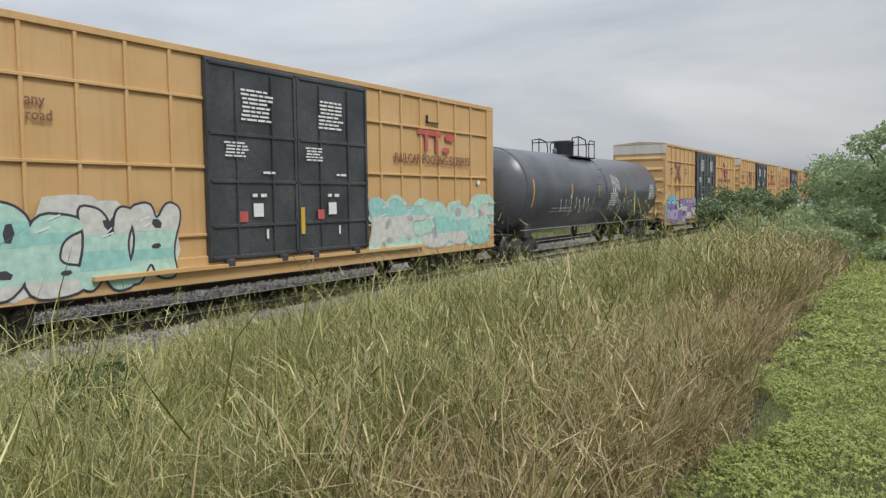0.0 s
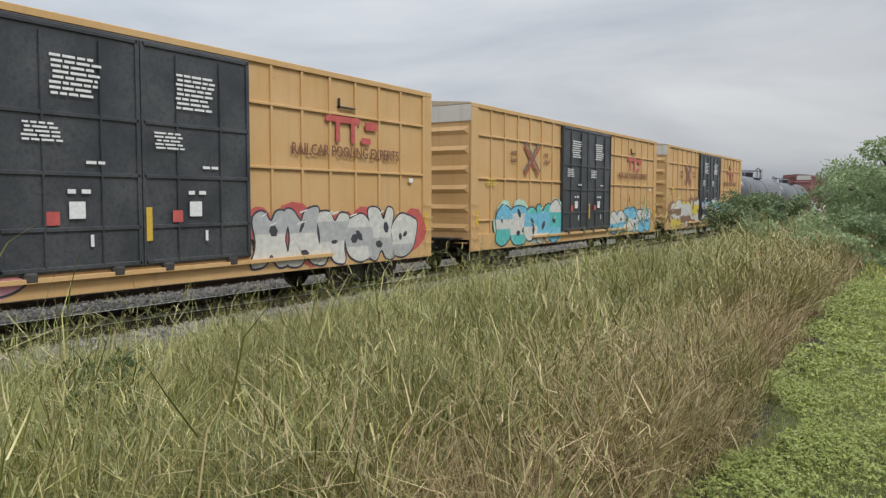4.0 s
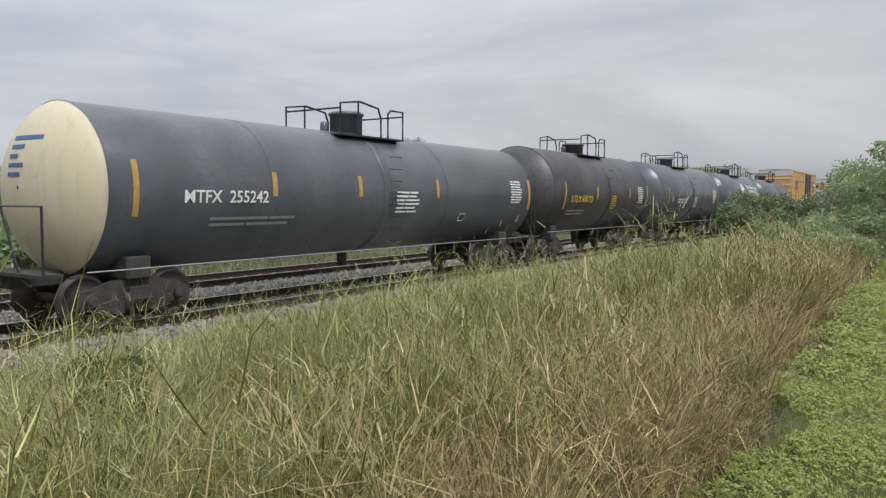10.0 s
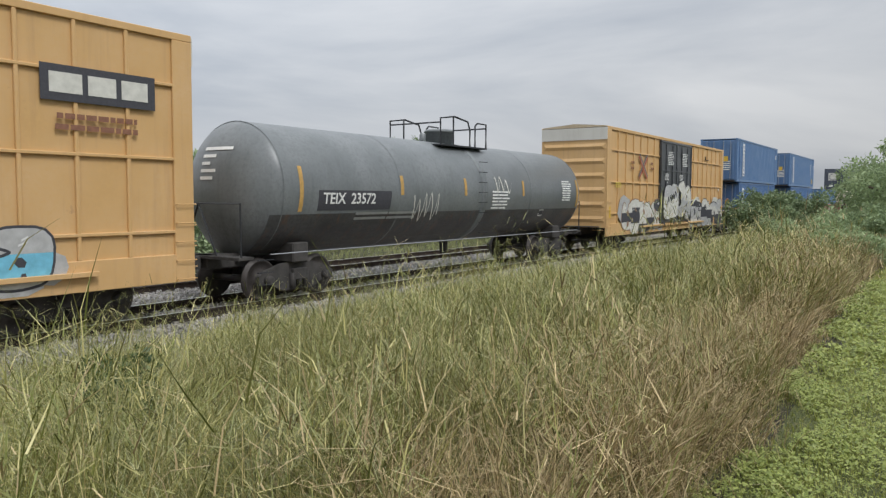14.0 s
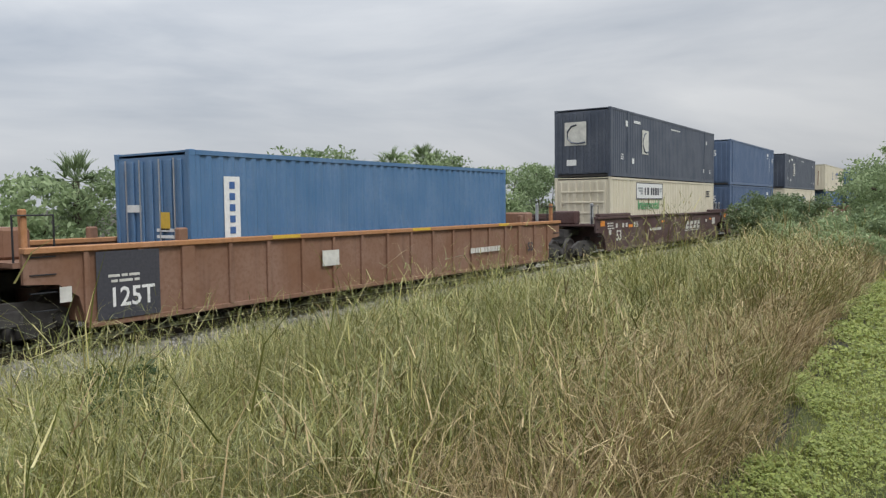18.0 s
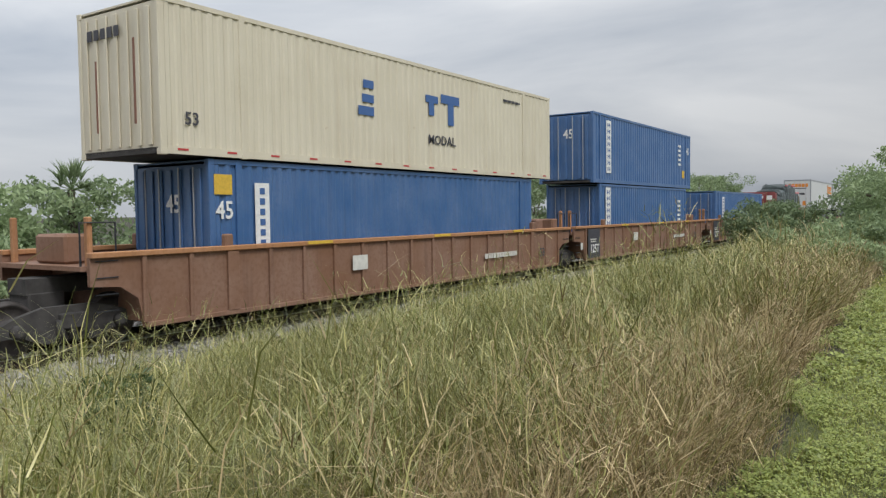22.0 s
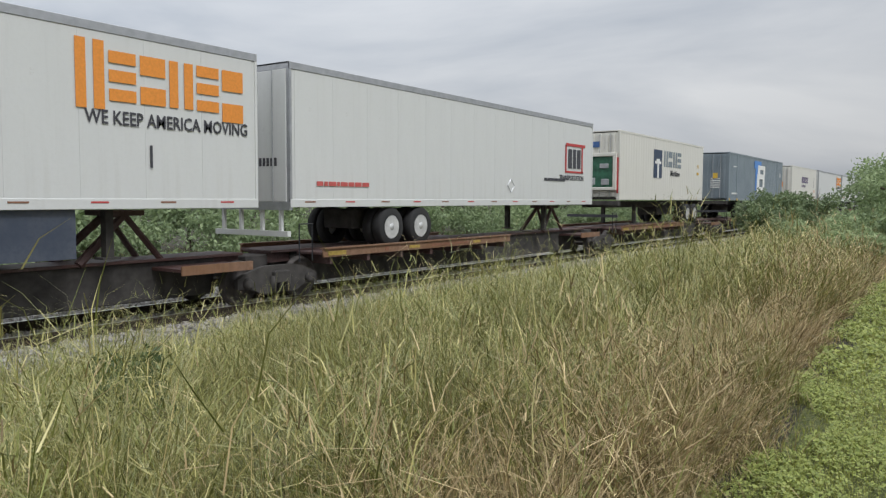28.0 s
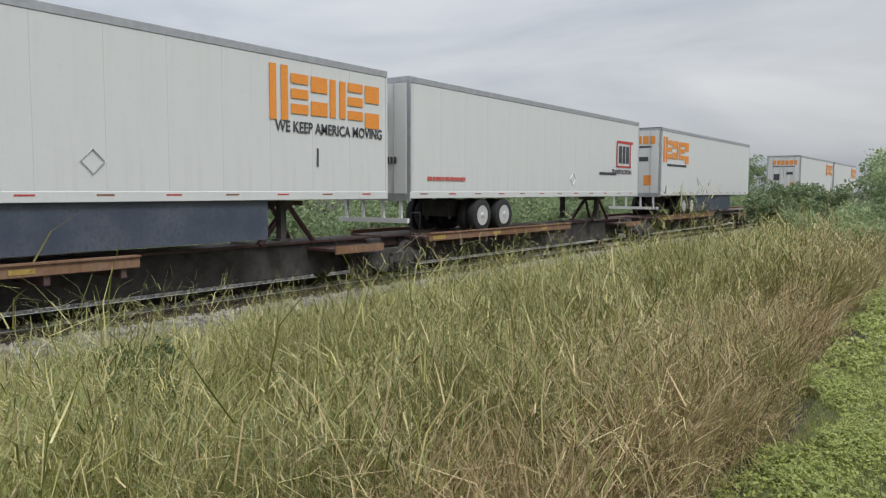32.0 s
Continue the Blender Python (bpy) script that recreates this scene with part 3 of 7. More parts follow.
        az = np.where(rng.random(m) < 0.12, -1.75 + rng.normal(0, 0.6, m), out + rng.normal(0, 0.5, m))
        L = np.repeat(size, per) * np.interp(y - edge_y(x), (0, 0.5, 1.2), (0.62, 0.98, 1.12)) * rng.uniform(0.4, 1.15, m)
        t0 = rng.gamma(1.6, 0.13, m).clip(0, 0.8)
        t1 = t0 + rng.gamma(2.2, 0.75, m)
        rows.append(arching(rng, x, y, ground_z(x, y) - 0.02, L, wid * rng.uniform(0.45, 1.5, m), az, t0, t1, 4 if x0 < 18 else 3, 0.75, 2.3))
    grass_object("dead_grass", "brown dead grass hanging in tussocks over the lawn's edge", M["dead"], rows)
    # tan stalks, most of them snapped over at the top
    rows, plumes, broad, bits = [], [], [], []
    for x0, x1, n, wid in ((0.8, 9.0, 5200, 0.0045), (9.0, 18.0, 6200, 0.0075), (18.0, 34.0, 3200, 0.013), (34.0, 62.0, 2400, 0.024)):
        x, y, size, head, lay = tufts(rng, n // 3, x0, x1, EDGE_Y, 10.2, 3, 0.09)
        m = len(x)
        L = field_height(x, y) * rng.uniform(0.55, 1.12, m)
        t0 = rng.gamma(1.6, 0.22, m).clip(0, 1.2)
        snapped = rng.random(m) < 0.7
        f = rng.uniform(0.6, 0.9, m)
        kink = np.where(snapped, t0 + rng.uniform(0.5, 2.0, m), t0 + rng.normal(0.1, 0.12, m))
        az = rng.uniform(0, math.tau, m)
        V, Q = stems(x, y, ground_z(x, y), wid * rng.uniform(0.6, 1.35, m), az, rng.uniform(-1.4, 1.4, m),
                     [(L * f * 0.45, t0 * 0.5, 0 * L), (L * f * 0.55, t0 * 1.2, rng.normal(0, 0.3, m)), (L * (1 - f), kink.clip(0, 2.6), rng.normal(0, 0.5, m))], 0.5)
        rows.append((V, Q))
        # feathery seed heads, thickest in mid field
        pick = rng.random(m) < np.interp(y, (1.5, 3.0, 4.5, 8.5, 10), (0.05, 0.4, 1.3, 1.3, 0.6)) * (0.8 + 0.4 * np.sin(x * 0.8 + 1) * np.sin(y * 1.1))
        tip = V.reshape(m, 8, 3)[pick][:, 6]
        k = 26
        c = np.repeat(tip, k, 0)
        mm = len(c)
        f = rng.uniform(-1, 0.35, mm)
        sp = 0.06 * (1 - 0.5 * f)
        c = c + np.stack([rng.normal(0, 1, mm) * sp, rng.normal(0, 1, mm) * sp, f * 0.24], 1)
        plumes.append(blades(rng, c[:, 0], c[:, 1], c[:, 2], rng.uniform(0.05, 0.13, mm), (0.0026 if x0 < 9 else 0.0065 if x0 < 18 else 0.016 if x0 < 34 else 0.034) * np.ones(mm), rng.uniform(0.3, 1.2, mm), rng.uniform(0, math.tau, mm), 1))
    grass_object("grass_stalks", "thin tan grass stalks, many snapped over", M["straw"], rows)
    # short curved leaves lying every way through the upper half of the growth
    for x0, x1, n, per, wid in ((0.5, 9.0, 6800, 11, 0.0056), (9.0, 18.0, 8500, 9, 0.0092), (18.0, 34.0, 5500, 6, 0.014), (34.0, 70.0, 4500, 5, 0.028)):
        x, y, size, head, lay = tufts(rng, n, x0, x1, EDGE_Y - 0.3, 11.0, per, 0.12)
        m = len(x)
        dull = rng.random(m) < 0.9 * brown_share(x, y)
        z = ground_z(x, y) + field_height(x, y) * size * (0.34 + 0.62 * rng.beta(2.2, 1.2, m))
        L = rng.gamma(3.0, 0.07, m).clip(0.06, 0.5)
        t0 = rng.uniform(0.2, 1.5, m)
        for pick, heap in ((~dull, broad), (dull, bits)):
            q = int(pick.sum())
            heap.append(stems(x[pick], y[pick], z[pick], wid * rng.uniform(0.6, 1.6, q), rng.uniform(0, math.tau, q), rng.uniform(-0.8, 0.8, q),
                              [(L[pick] * 0.5, t0[pick], np.zeros(q)), (L[pick] * 0.5, t0[pick] + rng.uniform(0.0, 1.2, q), rng.normal(0, 0.4, q))], 0.9))
    grass_object("dead_leaves", "curled brown leaves caught in the dead grass", M["dead"], bits)
    grass_object("broad_blades", "curved yellow-green leaves on the grass stalks", M["broad"], broad)
    grass_object("seed_heads", "feathery green seed heads of the tall grass", M["seed"], plumes)
    # low growth behind the railway
    n = 42000
    x, y = rng.uniform(-6, 100, n), rng.uniform(20.2, 33, n)
    rows = [blades(rng, x, y, ground_z(x, y) - 0.02, rng.uniform(0.12, 0.4, n), 0.028 * np.ones(n), rng.gamma(2, 0.35, n).clip(0, 1.5), rng.uniform(0, math.tau, n), 2)]
    grass_object("far_grass", "rough pale green grass beyond the railway", M["far_grass"], rows)


build_tall_grass()


def lawn_gap(x, y):
    """Bare, trodden earth: a few patches, and a broken strip doubling as shade under the tall grass."""
    d = edge_y(x) - y
    return ((np.sin(x * 2.3 + 0.7) * np.sin(x * 0.9 + y * 2.1) > 0.45) & (d < 0.5)) | (d < 0.10 + 0.10 * np.sin(x * 3.1)) | (np.hypot((x - 6.0) / 0.75, (y - 1.02 - 0.1 * (x - 6)) / 0.17) < 1)


def lawn_swell(x, y):
    return 0.5 + 0.5 * np.sin(x * 3.3 + 2 * np.sin(y * 2.7)) * np.sin(y * 4.1 + 1.3 * np.sin(x * 1.9))


def build_lawn():
    rng = np.random.default_rng(3)
    rows, leaves = [], []
    for x0, x1, n, wid, h in ((2.5, 8, 46000, 0.007, 0.05), (8, 18, 32000, 0.014, 0.055), (18, 45, 18000, 0.042, 0.07)):
        x = rng.uniform(x0, x1, n)
        y = edge_y(x) + 0.12 - rng.uniform(0, 3.4 if x0 < 8 else 4.5, n)
        ok = ~lawn_gap(x, y) | (rng.random(n) < 0.25)
        x, y = x[ok], y[ok]
        n = len(x)
        rows.append(blades(rng, x, y, ground_z(x, y) - 0.005, h * rng.uniform(0.5, 1.6, n) * (0.6 + 0.8 * lawn_swell(x, y)), wid * rng.uniform(0.6, 1.4, n), rng.gamma(2.5, 0.25, n).clip(0.1, 1.4), rng.uniform(0, math.tau, n), 2))
    n = 26000
    x, y = rng.uniform(-9, 9, n), rng.uniform(-8, 1.2, n)
    keep = (y < edge_y(x)) & ((x < 2.6) | (y < -1.8))
    x, y = x[keep], y[keep]
    n = len(x)
    rows.append(blades(rng, x, y, ground_z(x, y) - 0.005, rng.uniform(0.03, 0.08, n), rng.uniform(0.012, 0.026, n), rng.gamma(2.5, 0.25, n).clip(0.1, 1.4), rng.uniform(0, math.tau, n), 2))
    grass_object("lawn_grass", "short bright green mown lawn grass", M["lawn"], rows)
    # low broad leaves in threes, in swells between the blades
    for x0, x1, n, sz in ((2.5, 8, 17000, 0.012), (8, 18, 8000, 0.022)):
        x = rng.uniform(x0, x1, n)
        y = edge_y(x) + 0.12 - rng.gamma(1.7, 0.6, n)
        ok = ~lawn_gap(x, y) & (rng.random(n) < 0.25 + 0.75 * lawn_swell(x, y))
        x, y = x[ok], y[ok]
        n = len(x)
        c = np.stack([x, y, ground_z(x, y) + rng.uniform(0.01, 0.05, n) + 0.05 * lawn_swell(x, y)], 1)
        a0 = rng.uniform(0, math.tau, n)
        size = sz * rng.uniform(0.6, 1.4, n)
        for k in range(3):
            a = a0 + k * math.tau / 3
            u = np.stack([np.cos(a), np.sin(a), rng.normal(0.1, 0.35, n)], 1) * size[:, None]
            v = np.stack([-np.sin(a), np.cos(a), rng.normal(0, 0.3, n)], 1) * size[:, None] * 0.75
            leaves.append((np.stack([c, c + u + v * 0.9, c + u * 1.7, c + u - v * 0.9], 1).reshape(-1, 3), np.arange(n * 4).reshape(n, 4)))
    grass_object("clover", "low broad-leaved clover in the lawn", M["clover"], leaves)


build_lawn()


def build_stones():
    """Loose ballast: small angular stones on the shoulder and between the ties."""
    rng = np.random.default_rng(8)
    n = 26000
    x = 1 + 44 * rng.random(n) ** 1.5
    y = TRACK_Y + np.where(rng.random(n) < 0.3, rng.uniform(-3.0, -0.8, n), rng.uniform(-0.6, 3.75, n))
    prof_y = np.array([-3.1, -1.7, -1.3, 1.3, 1.7, 2.25, 2.8, 3.15, 5.75]) + TRACK_Y
    z = np.interp(y, prof_y, [-0.67, -0.475, -0.445, -0.445, -0.44, -0.41, -0.44, -0.445, -0.445])
    r = rng.uniform(0.018, 0.042, n) * (1 + x / 40)
    o = np.array([(1, 0, 0), (0, 1, 0), (-1, 0, 0), (0, -1, 0), (0, 0, 1), (0, 0, -1)], float)
    P = o[None] * rng.uniform(0.6, 1.3, (n, 6, 1)) * r[:, None, None] + rng.normal(0, 0.25, (n, 6, 3)) * r[:, None, None]
    P = P + np.stack([x, y, z + r * 0.4], 1)[:, None]
    T = np.array([(0, 1, 4), (1, 2, 4), (2, 3, 4), (3, 0, 4), (1, 0, 5), (2, 1, 5), (3, 2, 5), (0, 3, 5)])
    F = (np.arange(n)[:, None, None] * 6 + T[None]).reshape(-1, 3)
    me = mesh_from("ballast_stones", P.reshape(-1, 3), F, 3, M["stone"])
    tagged(new("ballast_stones", me), "loose grey crushed stones along the rails", "ballast", kind="stuff")


build_stones()


def leaf_cloud(rng, lobes, size):
    """Leaves as small bent pairs of faces, thick in the shell of each lobe: lobes of (x, y, z, rx, ry, rz, count)."""
    P, S = [], []
    for x, y, z, rx, ry, rz, n in lobes:
        d = rng.normal(size=(n, 3))
        d /= np.linalg.norm(d, axis=1)[:, None]
        r = 1 - rng.exponential(0.16, n).clip(0, 0.8)
        r *= 1 + 0.16 * np.sin(d[:, 0] * 7 + x) * np.cos(d[:, 2] * 6 + z) + 0.10 * rng.normal(size=n)
        P.append(np.array([x, y, z]) + d * r[:, None] * np.array([rx, ry, rz]))
        S.append(np.full(n, size) * rng.uniform(0.6, 1.5, n))
    P, S = np.concatenate(P), np.concatenate(S)
    n = len(P)
    a = rng.normal(size=(n, 3))
    a /= np.linalg.norm(a, axis=1)[:, None]
    b = np.cross(a, rng.normal(size=(n, 3)))
    b /= np.linalg.norm(b, axis=1)[:, None]
    a, b = a * S[:, None], b * S[:, None] * 0.42
    V = np.stack([P - a, P + b, P + a, P - b], 1).reshape(-1, 3)
    Q = np.arange(n * 4).reshape(n, 4)
    return V, Q


def plant(name, label, category, at, lobes, size, leaf, trunk=None, group="", seed=1, limbs=5):
    """A trunk with limbs reaching into lobes of leaves."""
    rng = np.random.default_rng(seed)
    t = thing(name, label, category, group)
    t.location = at
    if trunk:
        h, r = trunk
        bm = bmesh.new()
        pts = [(0, 0, -0.2), (0.1 * r, 0, h * 0.3), (-0.3 * r, 0.3 * r, h * 0.65), (0, 0, h)]
        n = 8
        rings = []
        for i, p in enumerate(pts):
            rr = r * (1 - 0.2 * i)
            rings.append([bm.verts.new((p[0] + rr * math.cos(k * math.tau / n), p[1] + rr * math.sin(k * math.tau / n), p[2])) for k in range(n)])
        for u, v in zip(rings, rings[1:]):
            for k in range(n):
                bm.faces.new((u[k], u[(k + 1) % n], v[(k + 1) % n], v[k]))
        part("trunk", bm, M["bark"], t)
        for lb in sorted(lobes, key=lambda q: -q[6])[:limbs]:
            bm = bmesh.new()
            s0, s1 = Vector((0, 0, h * 0.6)), Vector(lb[:3])
            tube(bm, [s0, s0.lerp(s1, 0.5) + Vector((0, 0, -0.1)), s1], r * 0.28, 5)
            part("limb", bm, M["bark"], t)
    V, Q = leaf_cloud(rng, lobes, size)
    part("crown", mesh_from("crown", V, Q, 4, leaf), None, t)
    return t


def lobe_ring(rng, n, R, H, r, count, z0=0.0):
    """Lobes spread at random through an ellipsoid of radius R and height H."""
    out = []
    for _ in range(n):
        a, q = rng.uniform(0, math.tau), math.sqrt(rng.random())
        s = r * rng.uniform(0.6, 1.25)
        out.append((R * q * math.cos(a), R * q * math.sin(a), z0 + rng.uniform(0.15, 1.0) * H, s, s, s * rng.uniform(0.6, 0.9), count))
    return out


def build_woods():
    rng = random.Random(9)
    # pale tree where the lawn ends, with a denser one behind
    plant("tree", "pale green leafy tree at the lawn's far end", "tree", (32.0, 0.6, 0.3),
          lobe_ring(rng, 26, 2.5, 4.3, 0.75, 420), 0.085, M["leaf_pale"], (2.8, 0.16), seed=2, limbs=10)
    plant("tree", "dense green tree beside the pale one", "tree", (37.0, 3.0, 0.0),
          lobe_ring(rng, 22, 1.9, 3.1, 0.75, 420), 0.085, M["leaf"], (2.2, 0.14), seed=3, limbs=8)
    plant("tree", "dense green tree beside the pale one", "tree", (44.0, 3.2, 0.0),
          lobe_ring(rng, 22, 2.3, 3.6, 0.9, 420), 0.10, M["leaf"], (2.2, 0.14), seed=33, limbs=8)
    plant("shrub", "green shrub in the grass below the trees", "shrub", (30.0, 3.0, 0.0),
          lobe_ring(rng, 14, 1.2, 1.3, 0.5, 380), 0.07, M["leaf_pale"], (0.7, 0.05), seed=34)
    for i, (x, y, h, R) in enumerate(((23.5, 2.3, 1.2, 0.8), (26.5, 2.0, 1.7, 1.1), (27.5, 4.2, 1.3, 1.1), (33.0, 5.2, 1.7, 1.4), (22.5, 0.2, 0.8, 0.6))):
        plant("shrub", "green shrub in the grass below the trees", "shrub", (x, y, 0.0),
              lobe_ring(rng, 14, R, h, 0.42, 330), 0.06, M["leaf" if i % 2 else "leaf_pale"], (0.8, 0.05), "shrubs below the trees", 80 + i)
    # low bushes in front of the track
    for i, (x, y, h) in enumerate(((43.0, 8.7, 2.2), (46.5, 8.6, 2.9), (50.5, 9.0, 2.8), (55.5, 8.7, 2.7))):
        plant("bush", "low dark green bush beside the rails", "bush", (x, y, -0.62),
              lobe_ring(rng, 20, 1.7, h, 0.6, 400), 0.085, M["leaf_bush"], (1.4, 0.06), "bushes by the rails", 4 + i)
    # weeds with dark broad leaves in the field
    for i, (x, y) in enumerate(((3.1, 4.9), (3.4, 5.3))):
        plant("weed", "dark green broad-leaved weed among the grass", "weed", (x, y, -0.1),
              lobe_ring(rng, 14, 0.24, 0.85, 0.15, 120), 0.032, M["weed"], (0.5, 0.012), "weeds", 60 + i)
    # thicket behind the railway: low growth in front, taller trees behind
    for i in range(30):
        x = -6 + i * 3.6 + rng.uniform(-1, 1)
        plant("shrub", "low green shrub beyond the rails", "shrub", (x * 1.3, 27.0 + rng.uniform(-1, 1), -0.66),
              lobe_ring(rng, 12, 2.5, 1.9, 0.85, 260), 0.105, M["leaf"] if i % 4 else M["leaf_pale"], (0.8, 0.06), "low shrubs", 100 + i)
    tops = ((-10, 2.6), (10, 2.9), (13, 3.7), (18, 3.5), (23, 4.2), (27.5, 5.1), (31, 5.0), (38, 5.0), (42, 5.3), (46, 5.0), (60, 5.5), (80, 6.2), (120, 7.4))
    for i in range(36):
        x = -9 + i * 3.6 + rng.uniform(-0.9, 0.9)
        h = float(np.interp(x, [q[0] for q in tops], [q[1] for q in tops])) + 0.25 + rng.uniform(-0.4, 0.25)
        h = (h - 2.7) * 1.16 + 2.7
        plant("tree", "dense green tree in the thicket behind the railway", "tree", (x * 1.16, 30.2 + rng.uniform(-1, 2), -0.66),
              lobe_ring(rng, 18, 2.5, h, 1.0, 230), 0.13, M["leaf"] if i % 3 else M["leaf_pale"], (1.8, 0.12), "thicket", 20 + i)
    # fan palms that stand over the thicket
    g = np.random.default_rng(77)
    for x, y, top in ((16.8, 29.0, 3.8), (37.6, 29.5, 5.25), (40.5, 29.0, 5.55), (42.9, 29.7, 5.35)):
        palm = thing("palm", "fan palm rising out of the thicket", "palm", "thicket palms")
        palm.location = (x, y, -0.66)
        bm = bmesh.new()
        tube(bm, [(0, 0, -0.1), (0.05, 0, 1.5), (0, 0.05, top)], 0.15, 8)
        part("trunk", bm, M["bark"], palm)
        for k in range(28):
            a, up = k * math.tau / 28 * 9, g.uniform(-0.7, 1.2)
            d = Vector((math.cos(a) * math.cos(up), math.sin(a) * math.cos(up), math.sin(up)))
            hub = Vector((0, 0, top)) + d * 0.55
            bm = bmesh.new()
            tube(bm, [(0, 0, top), hub], 0.02, 4)
            n = 22
            spread = a + np.linspace(-1.6, 1.6, n)
            V, Q = blades(g, hub.x * np.ones(n), hub.y * np.ones(n), hub.z * np.ones(n), 0.85 * np.cos(np.linspace(-1, 1, n)), 0.055 * np.ones(n), (math.pi / 2 - up) * np.ones(n) / 0.9, spread, 2, 0.3)
            f = part("frond", mesh_from("frond", V, Q, 4, M["leaf"]), None, palm)
            part("stalk", bm, M["leaf"], f)


build_woods()

# ---- rolling stock: x along the train, near side at -y, z = 0 on the rail heads ----
MOVING = []


def on_train(ob, s):
    MOVING.append((ob, s))
    return ob


WHEELS = {}


def truck(car, x, r=0.457):
    """A three-piece freight truck: two wheelsets, side frames, bolster, springs."""
    t = part("truck", boxes((-0.22, 0.22, -1.15, 1.15, 0.42, 0.68), (-0.32, 0.32, -0.32, 0.32, 0.66, 0.98), bev=0.02), M["under"], car, "cast steel freight truck")
    t.location = (x, 0, RAIL_Z)
    if "frame" not in WHEELS:
        bm = bmesh.new()
        pts = [(-1.15, 0.56), (-0.95, 0.66), (-0.45, 0.80), (0.45, 0.80), (0.95, 0.66), (1.15, 0.56), (1.15, 0.36), (0.85, 0.36), (0.45, 0.20), (-0.45, 0.20), (-0.85, 0.36), (-1.15, 0.36)]
        a = [bm.verts.new((px, -0.06, pz)) for px, pz in pts]
        b = [bm.verts.new((px, 0.06, pz)) for px, pz in pts]
        bm.faces.new(a)
        bm.faces.new(b[::-1])
        for k in range(len(pts)):
            bm.faces.new((a[k], b[k], b[(k + 1) % len(pts)], a[(k + 1) % len(pts)]))
        bmesh.ops.recalc_face_normals(bm, faces=bm.faces[:])
        for q in (-0.2, 0, 0.2):
            lathe(bm, [(0.24, 0.075), (0.58, 0.075)], "z", 8, (q, -0.09, 0))
        for q in (-0.89, 0.89):  # bearing ends
            lathe(bm, [(-0.17, 0.05), (-0.16, 0.10), (-0.05, 0.13)], "y", 12, (q, 0, r))
        me = bpy.data.meshes.new("side_frame")
        bm.to_mesh(me)
        bm.free()
        me.materials.append(M["under"])
        WHEELS["frame"] = me
        bm = bmesh.new()
        for sy in (-1, 1):
            lathe(bm, [(sy * 0.69, r), (sy * 0.70, r + 0.025), (sy * 0.73, r + 0.025), (sy * 0.735, r), (sy * 0.82, r - 0.01), (sy * 0.82, r - 0.05), (sy * 0.79, r - 0.07), (sy * 0.78, 0.14), (sy * 0.84, 0.12), (sy * 0.84, 0.02)], "y", 24)
        lathe(bm, [(-0.95, 0.08), (0.95, 0.08)], "y", 8)
        me = bpy.data.meshes.new("wheelset")
        bm.to_mesh(me)
        bm.free()
        me.materials.append(M["wheel"])
        WHEELS["set"] = me
    for sy in (-1, 1):
        f = part("side_frame", WHEELS["frame"], None, t)
        f.location = (0, sy * 0.98, 0)
        if sy > 0:
            f.rotation_euler = (0, 0, math.pi)
    for sx in (-0.89, 0.89):
        w = part("wheelset", WHEELS["set"], None, t)
        w.location = (sx, 0, r)
    return t


def coupler(car, x, sgn, reach):
    bm = boxes((min(x, x + sgn * reach), max(x, x + sgn * reach), -0.10, 0.10, 0.55, 0.75), bev=0.01)
    box(bm, min(x + sgn * reach, x + sgn * (reach + 0.05)) - 0.12, max(x + sgn * reach, x + sgn * (reach + 0.05)) + 0.12, -0.17, 0.17, 0.51, 0.79)
    part("coupler", bm, M["under"], car)


def ladder(car, x, y, z0, z1, w, mat_, n, name="rung", axis="x"):
    """Grab irons one over another, each a bent bar of its own."""
    bm = bmesh.new()
    if axis == "x":
        tube(bm, [(0, 0.05, 0), (0, 0, 0), (w, 0, 0), (w, 0.05, 0)], 0.012, 5)
    else:
        tube(bm, [(0.05, 0, 0), (0, 0, 0), (0, w, 0), (0.05, w, 0)], 0.012, 5)
    me = bpy.data.meshes.new(name)
    bm.to_mesh(me)
    bm.free()
    me.materials.append(mat_)
    for k in range(n):
        part(name, me, None, car, loc=(x, y, z0 + (z1 - z0) * k / (n - 1)))


